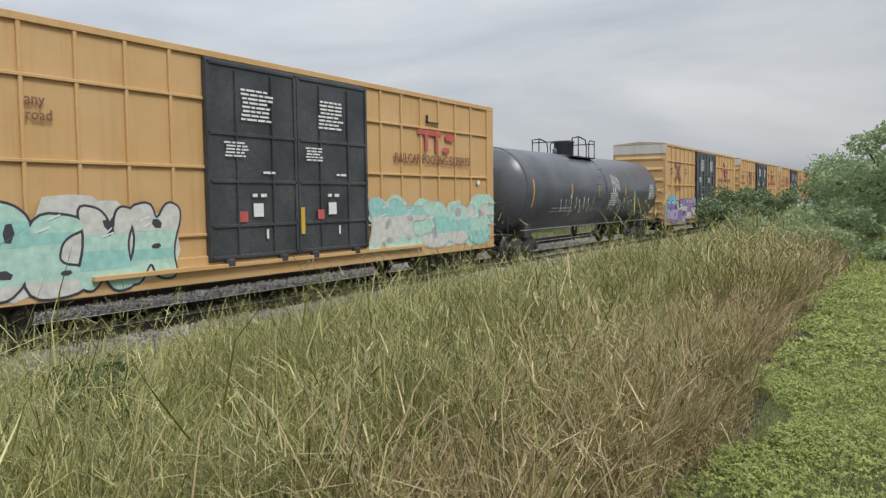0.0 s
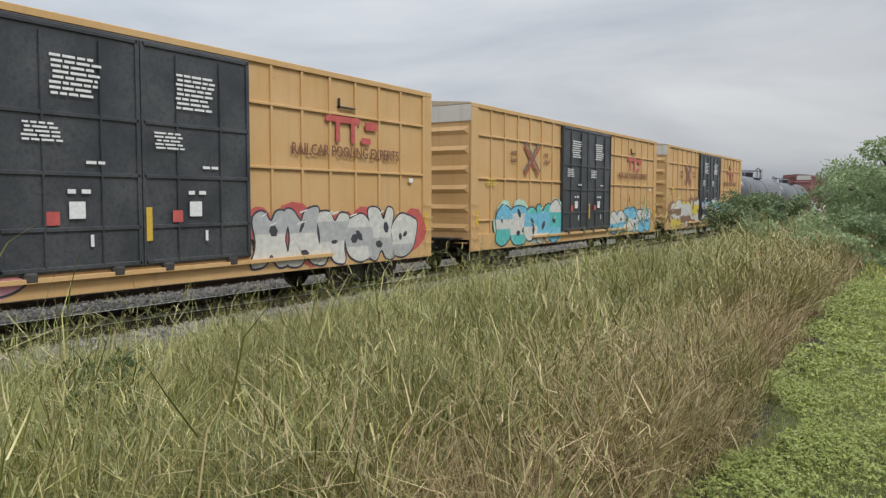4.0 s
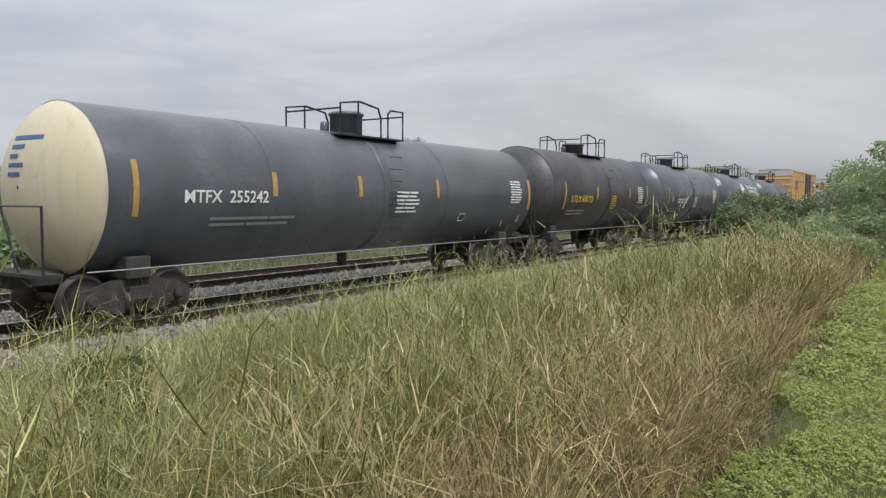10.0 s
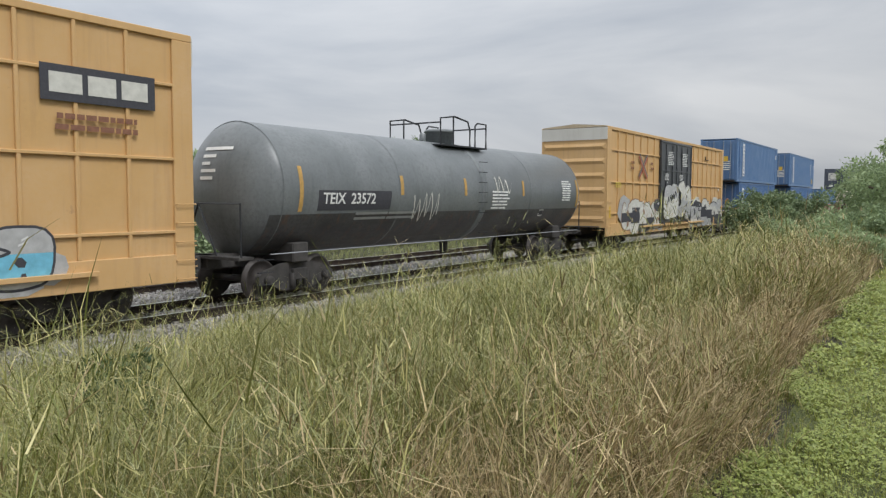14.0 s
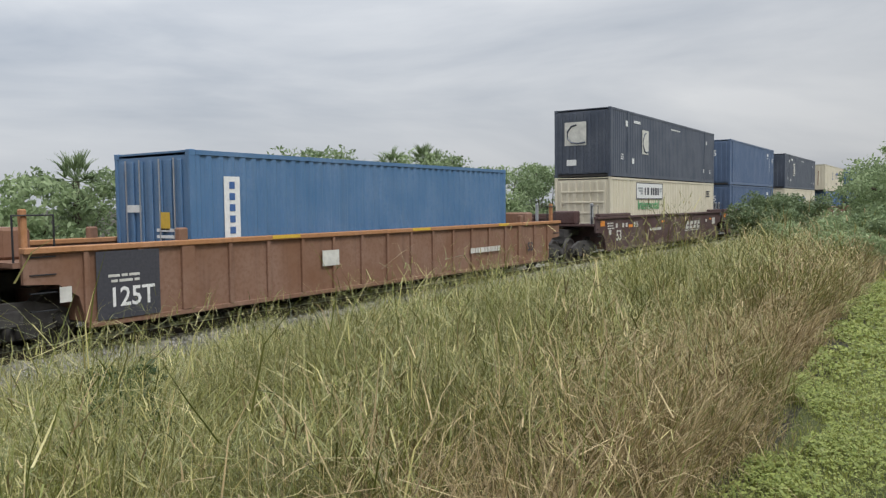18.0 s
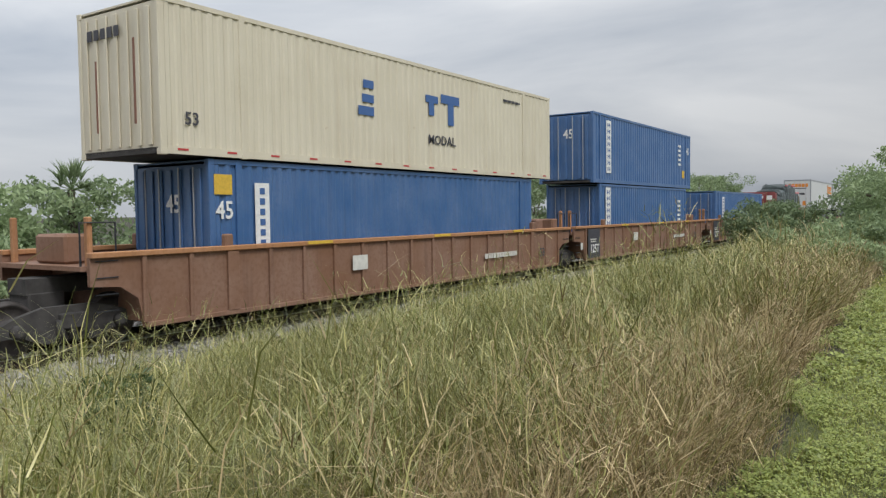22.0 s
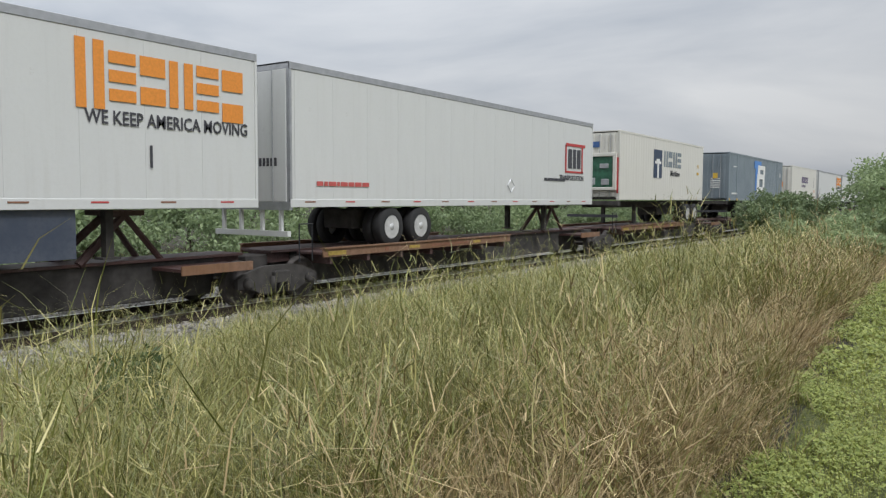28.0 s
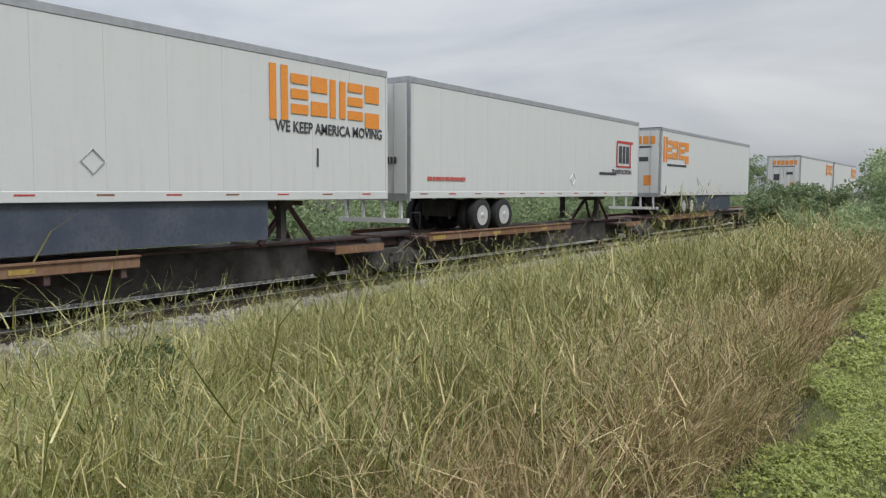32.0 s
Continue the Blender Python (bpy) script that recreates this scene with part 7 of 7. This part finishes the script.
bars(c_13, 4.6, 6.0, 2.4, 2.55, 1, -1.297, "k_mark", 5)
for k in range(5):
    part("end_lettering", boxes((-8.105, -8.09, 0.75 - k * 0.22, 0.9 - k * 0.22, 2.3, 2.5)), M["k_mark"], c_13)
for y0, y1, z0, z1 in ((-0.62, -0.55, 0.6, 2.2), (0.62, 0.68, 0.5, 1.9)):
    part("rust_stain", boxes((-8.10, -8.09, y0, y1, z0, z1)), M["br_mark"], c_13)
for c in (c_6, c_10, c_13):
    for k in range(14):
        x = -7.6 + k * 1.17
        part("reflector", boxes((x - 0.12, x + 0.12, -1.302, -1.296, 0.09, 0.13)), M["r_mark"], c)
strip(c_3, 1.22, -5.32, 0.55, 2.55, 8)
strip(c_4, 1.22, -5.28, 0.35, 2.6, 8)
strip(c_1, 1.22, -5.3, 0.5, 2.5, 8)
strip(c_2, 1.22, -5.3, 0.4, 2.6, 8)
strip(c_5, 1.22, -5.3, 0.5, 2.4, 8, 0.4)
strip(c_12, 1.22, -5.7, 1.05, 2.45, 6, 0.4)
strip(c_14, 1.22, -5.48, 1.1, 2.75, 6)
strip(c_15, 1.22, -5.5, 0.45, 2.65, 8)
strip(c_16, 1.22, -5.25, 0.9, 2.55, 8)
slabs("pale_patch", [(-1.66, 0.8, 0.95, 1.68)], -1.215, M["lightblue"], c_3, "light blue repainted patch")
slabs("sticker", [(5.4, 5.85, 0.4, 0.8)], -1.215, M["y_mark"], c_4, "yellow sticker")
slabs("sticker", [(5.3, 5.72, 0.55, 0.95)], -1.215, M["y_mark"], c_15, "yellow sticker")
for c, x, z in ((c_2, 5.9, 1.9), (c_4, 6.1, 1.75), (c_15, 6.05, 1.75), (c_9, 6.05, 1.75), (c_8, 6.2, 1.7), (c_12, -6.72, 1.62)):
    write("45", 0.5, (x, -1.232, z), M["w_mark"], c, 0.9)
slabs("sticker", [(-6.75, -6.3, 2.2, 2.6)], -1.228, M["y_mark"], c_12, "yellow sticker")
for c, dz in ((c_8, 0), (c_9, 0)):
    slabs("emblem", [(4.35, 4.85, 2.3, 2.5), (4.4, 4.8, 2.12, 2.18)], -1.215, M["w_mark"], c, "small white emblem")
    bars(c, 5.3, 5.45, 1.2, 2.2, 8, -1.215, "w_mark", 9)
for c, hh in ((c_8, FT45 / 2), (c_9, FT45 / 2), (c_12, FT45 / 2), (c_15, FT45 / 2)):
    ob = write("45", 0.52, (-hh - 0.03, 0.1, 1.75), M["w_mark"], c, 0.9, turn=-90)
for c, hh in ((c_1, FT40 / 2), (c_2, FT45 / 2), (c_3, FT40 / 2), (c_4, FT45 / 2), (c_5, FT40 / 2), (c_18, FT53 / 2)):
    for k in range(5):
        part("door_print", boxes((-hh - 0.036, -hh - 0.03, -0.75, -0.2, 0.8 + k * 0.13, 0.86 + k * 0.13)), M["w_mark"], c)
    part("door_plate", boxes((-hh - 0.036, -hh - 0.03, 0.3, 0.8, 1.7, 1.85)), M["w_mark"], c)
    part("door_sticker", boxes((-hh - 0.036, -hh - 0.03, -0.62, -0.32, 1.35, 1.7)), M["y_mark"], c)
for c in (c_3, c_4, c_14, c_15):
    bars(c, 4.6, 5.1, 1.2, 2.4, 5, -1.215, "w_mark", 8)

# cooling-unit container
slabs("emblem", [(-1.92, -0.75, 1.05, 2.38)], -1.215, M["ink"], c_17, "dark blue square emblem")
slabs("emblem_figure", [(-1.42, -1.2, 1.05, 1.75), (-1.75, -0.9, 1.72, 1.84), (-1.55, -1.1, 1.84, 1.95)], -1.223, M["w_mark"], c_17)
for k, x in enumerate((-0.45, 0.22, 0.95, 1.62)):
    bm = bmesh.new()
    for a, b, c, e in block_rows(x, 0.56, 1.62, 2.38, (0, 2, 0, 1)[k]):
        box(bm, a, b, -1.221, -1.215, c, e)
    part("name_block", bm, M["greyblue"], c_17, "grey name block")
write("Maritime", 0.40, (0.52, -1.222, 1.12), M["k_mark"], c_17)
slabs("stencil", [(5.0, 5.06, 1.7, 1.9), (5.2, 5.26, 1.7, 1.9), (4.95, 5.3, 1.35, 1.5)], -1.215, M["y_mark"], c_17)
unit = part("cooling_unit", boxes((-6.18, -6.08, -0.95, 0.95, 0.55, 1.85), bev=0.03), M["machine_green"], c_17, "dark green cooling machinery")
for row in ((-1.1, 1.1, 1.85, 2.0), (-1.1, 1.1, 0.42, 0.55), (-1.1, -0.95, 0.55, 1.85), (0.95, 1.1, 0.55, 1.85)):
    part("unit_frame", boxes((-6.24, -6.09, *row), bev=0.015), M["offwhite"], c_17)
for y, z, a, b in ((-0.6, 0.65, 0.35, 0.25), (0.1, 0.65, 0.5, 0.3), (0.7, 0.7, 0.3, 0.22), (-0.55, 1.35, 0.4, 0.2)):
    part("machine_box", boxes((-6.22, -6.12, y - a / 2, y + a / 2, z, z + b), bev=0.02), M["alu"], unit)
part("fan_ring", lathe(bmesh.new(), [(-6.2, 0.32), (-6.14, 0.36), (-6.12, 0.30)], "x", 24, (0, 0.4, 1.4)), M["k_mark"], unit)
part("door_print", boxes((-6.13, -6.12, -0.3, 0.1, 2.25, 2.5)), M["b_mark"], c_17)
for yy in (-1.17, 1.10):
    part("hazard_edge", boxes((-6.13, -6.115, yy, yy + 0.07, 0.3, 1.8)), M["r_mark"], c_17)
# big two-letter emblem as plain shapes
slabs("emblem", [(-1.5, 0.6, 2.2, 2.72), (-1.1, -0.45, 0.55, 2.2)], -1.299, M["sky_blue"], c_18, "blue emblem shape")
slabs("emblem", [(-0.72, 1.4, 0.55, 0.95), (-0.6, 1.7, 1.5, 1.85), (-0.4, 1.8, 2.15, 2.45), (-0.7, 0.1, 0.95, 1.5), (-0.45, 0.25, 1.85, 2.15), (1.1, 1.7, 0.95, 1.5), (1.25, 1.8, 1.85, 2.15)], -1.307, M["w_mark"], c_18, "white emblem shape")
write("53", 0.42, (6.9, -1.306, 1.7), M["w_mark"], c_18)
bars(c_18, -7.2, -6.0, 2.1, 2.2, 1, -1.3, "w_mark", 6)
bars(c_18, -7.4, -5.9, 0.4, 0.62, 1, -1.3, "w_mark", 7)
for x in (-8.0, -6.15, 6.0):
    part("corner_mark", boxes((x, x + 0.22, -1.318, -1.306, 0.02, 0.14)), M["y_mark"], c_18)
# a pale power box slung under the chassis
power = part("power_box", boxes((-3.45, -2.3, -1.2, -0.7, 1.15, 1.6), bev=0.03), M["end_white"], k_3, "dirty white power box")
for x in (-3.3, -2.75):
    part("vent", boxes((x, x + 0.35, -1.206, -1.2, 1.24, 1.46)), M["k_mark"], power)
    for q in range(4):
        part("vent_slat", boxes((x, x + 0.35, -1.216, -1.206, 1.255 + q * 0.055, 1.275 + q * 0.055)), M["end_white"], power)
# worn dark lettering blocks
for k in range(8):
    x = -1.6 + k * 0.41
    slabs("name_block", block_rows(x, 0.33, 1.58, 2.10, k % 3), -1.215, M["plum"], c_19, "worn dark name block")
write("M A R I N E", 0.30, (-1.6, -1.222, 1.14), M["plum"], c_19, 1.25)
slabs("stripe", [(-5.9, 5.9, 0.28, 0.31), (-5.9, 5.9, 0.4, 0.43)], -1.215, M["br_mark"], c_19, "brown stripe")
bars(c_19, 4.6, 4.75, 1.2, 2.2, 6, -1.215, "k_mark", 8)
slabs("sticker", [(4.9, 5.2, 0.75, 1.0)], -1.215, M["o_mark"], c_19)
for k in range(8):
    part("door_print", boxes((-6.13, -6.12, 0.75, 0.9, 0.7 + k * 0.18, 0.82 + k * 0.18)), M["o_mark"], c_19)
part("door_sticker", boxes((-6.13, -6.12, -0.5, -0.1, 1.2, 1.6)), M["o_mark"], c_19)

# box trailers
Y_V = -1.302


def orange_name(t, x0, x1, z0, z1):
    """Six orange name blocks, the outer ones taller."""
    st = (x1 - x0) / 6
    for k in range(6):
        d = 0.16 if k in (0, 5) else 0
        bm = bmesh.new()
        for a, b, c, e in block_rows(x0 + k * st, st * 0.86, z0 - d, z1 + (0.14 if k == 0 else 0), (0, 1, 2, 0, 1, 2)[k]):
            box(bm, a, b, Y_V - 0.006, Y_V, c, e)
        part("name_block", bm, M["o_mark"], t, "orange name block")


def rear_name(t, h):
    for k in range(6):
        y = 0.85 - k * 0.32
        part("name_block", boxes((-h - 0.024, -h - 0.016, y - 0.26, y, 4.2, 4.55)), M["o_mark"], t, "orange name block")
    part("slogan_bar", boxes((-h - 0.024, -h - 0.016, -0.85, 0.85, 4.02, 4.1)), M["k_mark"], t)
    part("notice", boxes((-h - 0.024, -h - 0.016, 0.3, 0.75, 2.95, 3.45)), M["k_mark"], t, "dark notice")
    part("notice", boxes((-h - 0.024, -h - 0.016, -0.7, -0.2, 3.4, 3.6)), M["k_mark"], t, "dark notice")
    part("placard", boxes((-h - 0.024, -h - 0.016, -0.85, -0.5, 2.3, 2.75)), M["o_mark"], t, "orange placard")
    for k in range(5):
        part("number_bar", boxes((-h - 0.024, -h - 0.016, 0.4 + k * 0.09, 0.46 + k * 0.09, 2.6, 2.72)), M["k_mark"], t)


def diamond(t, x, z):
    bm = bmesh.new()
    tube(bm, [(x, Y_V - 0.004, z + 0.21), (x + 0.21, Y_V - 0.004, z), (x, Y_V - 0.004, z - 0.21), (x - 0.21, Y_V - 0.004, z), (x, Y_V - 0.004, z + 0.21)], 0.012, 4)
    part("placard_frame", bm, M["alu"], t)


def skirt(t, x0, x1, z0=1.0):
    for y in (-1.2, 1.17):
        part("side_skirt", boxes((x0, x1, y, y + 0.03, z0, 1.82)), M["navy"], t, "dark side skirt")


for t in (w_1, w_2, w_3, w_5):
    orange_name(t, 4.2, 7.75, 3.66, 4.5)
    write("WE KEEP AMERICA MOVING", 0.33, (4.35, Y_V - 0.002, 3.2), M["k_mark"], t, 0.82)
    rear_name(t, 8.0)
    bars(t, -5.9, -3.4, 2.16, 2.42, 1, Y_V, "k_mark", 12, "name_bar")
    diamond(t, 0.35, 2.5)
    slabs("vent", [(5.55, 5.6, 2.55, 2.95)], Y_V, M["k_mark"], t)
    skirt(t, -2.4, 4.2)
orange_name(w_7, -7.75, -4.0, 3.55, 4.4)
bars(w_7, -7.4, -4.2, 3.2, 3.4, 1, Y_V, "k_mark", 13, "slogan_bar")
rear_name(w_7, 8.05)
skirt(w_7, -2.4, 4.2)
for t in (w_8, w_9):
    orange_name(t, 4.2, 7.75, 3.66, 4.5)
    rear_name(t, 8.05)
for t in (w_4, w_6):
    slabs("emblem", [(5.6, 7.1, 2.98, 3.05), (5.6, 7.25, 3.95, 4.05), (5.55, 5.65, 2.98, 4.0), (6.95, 7.05, 2.98, 3.95)], Y_V, M["r_mark"], t, "red emblem frame")
    slabs("emblem_block", [(5.8, 6.1, 3.15, 3.85), (6.2, 6.45, 3.15, 3.85), (6.55, 6.85, 3.15, 3.85)], Y_V, M["k_mark"], t)
    bars(t, 3.8, 5.6, 2.66, 2.86, 1, Y_V, "k_mark", 14, "name_bar")
    write("TRANSPORTATION", 0.26, (5.1, Y_V - 0.002, 2.66), M["k_mark"], t, 0.9)
    bars(t, -7.2, -4.9, 2.3, 2.5, 1, Y_V, "rosy", 15, "name_bar")
    diamond(t, 1.6, 2.45)
    part("rear_emblem", boxes((-7.995, -7.985, -0.6, 0.3, 3.6, 4.3)), M["alu"], t)
    for k in range(6):
        part("number_bar", boxes((-8.02, -8.012, -0.9 + k * 0.12, -0.82 + k * 0.12, 2.72, 2.9)), M["k_mark"], t)

# ---- markings on the well cars ----
for n_, car in enumerate(wells_maroon):
    y = -1.487
    write("53", 0.62, (-7.4, y - 0.002, 0.36), M["pale"], car)
    slabs("reflector", [(-9.1, -8.65, 1.12, 1.34), (-5.95, -5.45, 1.0, 1.12), (-1.5, -1.1, 1.1, 1.2), (7.0, 7.4, 1.05, 1.15)], y, M["o_mark"], car, "orange reflector")
    slabs("stencil", [(-7.45, -7.25, 1.02, 1.2), (-6.7, -6.5, 1.02, 1.2), (-6.3, -6.1, 1.02, 1.2), (-5.3, -5.15, 1.0, 1.22), (-8.2, -7.95, 0.75, 0.95), (6.2, 6.5, 0.95, 1.1), (7.6, 8.2, 0.8, 1.15)], y, M["pale"], car)
    bars(car, -8.4, -7.6, 0.98, 1.3, 3, y, "pale", 21)
    bars(car, -5.05, -4.7, 1.0, 1.24, 4, y, "pale", 22)
    bars(car, -3.4, -1.1, 0.76, 1.0, 1, y, "pale", 23, "number_bar")
    bm = bmesh.new()
    for k in range(4):
        x = 2.4 + k * 0.68
        vs = [bm.verts.new((x + u + v * 0.35, y - 0.006, 0.66 + v)) for u, v in ((0, 0), (0.5, 0), (0.56, 0.4), (0.08, 0.4))]
        bm.faces.new(vs)
        vs = [bm.verts.new((x + u + v * 0.35, y - 0.009, 0.66 + v)) for u, v in ((0.2, 0.14), (0.56, 0.14), (0.56, 0.22), (0.2, 0.22))]
        bm.faces.new(vs).material_index = 1
    part("name_block", bm, M["pale"], car, "white slanted name blocks").data.materials.append(M["well_maroon"])
    slabs("name_line", [(2.3, 4.9, 0.56, 0.60)], y, M["pale"], car)
y = -1.488
sprayed(wells_maroon[1], -5.5, -3.7, 0.2, 1.15, y, ("pale", "pale"), "brownish", 51, 3)
sprayed(wells_maroon[1], -1.3, 1.9, 0.25, 1.35, y, ("chrome", "pale"), "brownish", 52, 4)
sprayed(wells_maroon[2], -6.0, 0.8, 0.2, 1.3, y, ("brownish", "well_maroon"), "pale", 53, 6)
sprayed(wells_maroon[2], 1.4, 6.1, 0.2, 1.3, y, ("pink", "rosy", "pink"), "rosy", 54, 6)
for k, car in enumerate(wells_brown):
    y = -1.545
    h = WELL_HALF[k]
    if k != 3:
        slabs("number_panel", [(-h + 1.3, -h + 2.5, 0.18, 1.33)], y, M["k_mark"], car, "black number panel")
        write("125T", 0.46, (-h + 1.5, y - 0.009, 0.30), M["w_mark"], car, 0.92)
        bars(car, -h + 1.5, -h + 2.2, 0.80, 0.98, 2, y - 0.008, "pale", 24)
        slabs("stencil", [(-h + 0.7, -h + 0.9, 0.55, 0.8)], y + 0.05, M["pale"], car)
    slabs("notice", [(-2.9, -2.35, 0.7, 1.05)], y, M["pale"], car, "pale notice plate")
    write("53", 0.40, (h - 2.7, y - 0.004, 0.42), M["k_mark"], car)
    bars(car, h - 6.4, h - 4.2, 0.62, 0.92, 1, y, "pale", 25 + k, "number_bar")
    if k == 1:
        slabs("faded_emblem", [(1.0, 1.5, 0.45, 1.1), (1.7, 2.2, 0.45, 1.1), (2.4, 2.9, 0.45, 1.1)], y, M["x_red"], car, "faded red emblem")
    slabs("reflector", [(-4.4, -3.6, 1.38, 1.45), (0.5, 1.3, 1.38, 1.45), (5.0, 5.6, 1.38, 1.45)], y - 0.02, M["y_mark"], car, "yellow reflector strip")

# ---- loaded flatbed trailer ----


def flatbed():
    t = thing("flatbed_trailer", "red flatbed trailer with a black tarpaulin load on a spine car", "trailer", "trailers on flat cars")
    h, deck = 7.3, 0.80
    part("deck", boxes((-h - 1.0, h, -1.28, 1.28, 1.90, 2.04), bev=0.02), M["flat_red"], t)
    for y in (-0.5, 0.5):
        part("beam", boxes((-h + 0.2, h - 0.2, y - 0.07, y + 0.07, 1.55, 1.90)), M["under"], t)
    for k in range(18):
        x = -h + 0.4 + k * 0.84
        part("reflector", boxes((x, x + 0.25, -1.29, -1.281, 1.93, 1.99)), M["w_mark"] if k % 2 else M["rosy"], t)
    wall = part("headboard", boxes((-h - 1.0, -h - 0.88, -1.25, 1.25, 2.04, 3.4), bev=0.02), M["flat_red"], t, "red headboard")
    part("name_block", boxes(*[(-h - 1.012, -h - 1.0, 0.25 - k * 0.2, 0.4 - k * 0.2, 2.85, 3.1) for k in range(4)]), M["w_mark"], wall)
    part("notice", boxes((-h - 1.012, -h - 1.0, -1.05, -0.6, 2.75, 3.1)), M["w_mark"], wall, "white notice")
    part("wing", boxes((-h - 0.88, -h - 0.3, -1.27, -1.22, 2.04, 3.3)), M["flat_red"], wall)
    # the load: humps of tarpaulin with sagging faces
    humps = ((-7.9, -6.4, 1.05, 1.1), (-6.6, -4.3, 1.08, 1.15), (-4.6, -2.0, 1.12, 1.62), (-2.2, 2.5, 1.2, 2.16), (2.2, 4.75, 1.15, 1.52))
    rng = np.random.default_rng(31)
    for x0, x1, w, hh in humps:
        bm = bmesh.new()
        nx, na = 14, 12
        rows = []
        for i in range(nx + 1):
            u = i / nx
            x = x0 + (x1 - x0) * u
            e = 1 - 0.10 * (2 * u - 1) ** 6
            ring = []
            for j in range(na + 1):
                a = math.pi * j / na
                cy, cz = math.cos(a), math.sin(a)
                yy = -w * math.copysign(abs(cy) ** 0.42, cy) * e
                zz = hh * (abs(cz) ** 0.30) * e
                f = rng.normal(0, 0.028)
                ring.append(bm.verts.new((x + rng.normal(0, 0.02), yy * (1 + f), 2.04 + max(0, zz * (1 + f)))))
            rows.append(ring)
        for a, b in zip(rows, rows[1:]):
            for j in range(na):
                f = bm.faces.new((a[j], a[j + 1], b[j + 1], b[j]))
                f.smooth = True
        bm.faces.new(rows[0])
        bm.faces.new(rows[-1][::-1])
        bmesh.ops.recalc_face_normals(bm, faces=bm.faces[:])
        part("tarpaulin", bm, M["tarp"], t, "black tarpaulin over the load")
        n = max(2, int((x1 - x0) / 0.8))
        for k in range(n):
            x = x0 + 0.35 + k * (x1 - x0 - 0.6) / max(1, n - 1)
            bm = bmesh.new()
            prev = None
            for j in range(17):
                a = math.pi * j / 16
                cy, cz = math.cos(a), math.sin(a)
                yy = -(w + 0.045) * math.copysign(abs(cy) ** 0.42, cy)
                zz = (hh + 0.03) * abs(cz) ** 0.30
                v = (bm.verts.new((x, yy, 2.03 + zz)), bm.verts.new((x + 0.08, yy, 2.03 + zz)))
                if prev:
                    bm.faces.new((prev[0], v[0], v[1], prev[1]))
                prev = v
            part("strap", bm, M["y_mark" if (k == 2 and x0 < -6) or (k == 1 and x0 > 2) else "strap"], t, "load strap")
    for x0, x1, z in ((0.6, 2.3, 4.0), (2.5, 4.5, 3.40), (-2.1, -1.5, 3.98)):
        part("red_edge", boxes((x0, x1, -1.12, -0.96, z, z + 0.13), bev=0.03), M["pinkish"], t, "faded red edge protector")
    part("bogie", boxes((h - 3.6, h - 0.8, -0.5, 0.5, 1.2, 1.6)), M["under"], t)
    for x in (h - 2.6, h - 1.4):
        part("axle", lathe(bmesh.new(), [(-1.2, 0.07), (1.2, 0.07)], "y", 8, (x, 0, deck + 0.5)), M["under"], t)
        for y in (-1.12, -0.80, 0.80, 1.12):
            tyre(t, x, y, deck + 0.5)
    for y in (-0.75, 0.75):
        part("landing_leg", boxes((-h + 3.0, -h + 3.15, y - 0.08, y + 0.08, deck + 0.1, 1.9)), M["flat_red"], t)
    on_train(t, 128.5)


flatbed()


# ---- what moves: the whole train runs along the track ----
def motions():
    for ob, s in MOVING:
        z = ob.location.z
        walk(ob, [(t, pose(x + s, TRACK_Y, z)) for t, x in TRAIN])


motions()
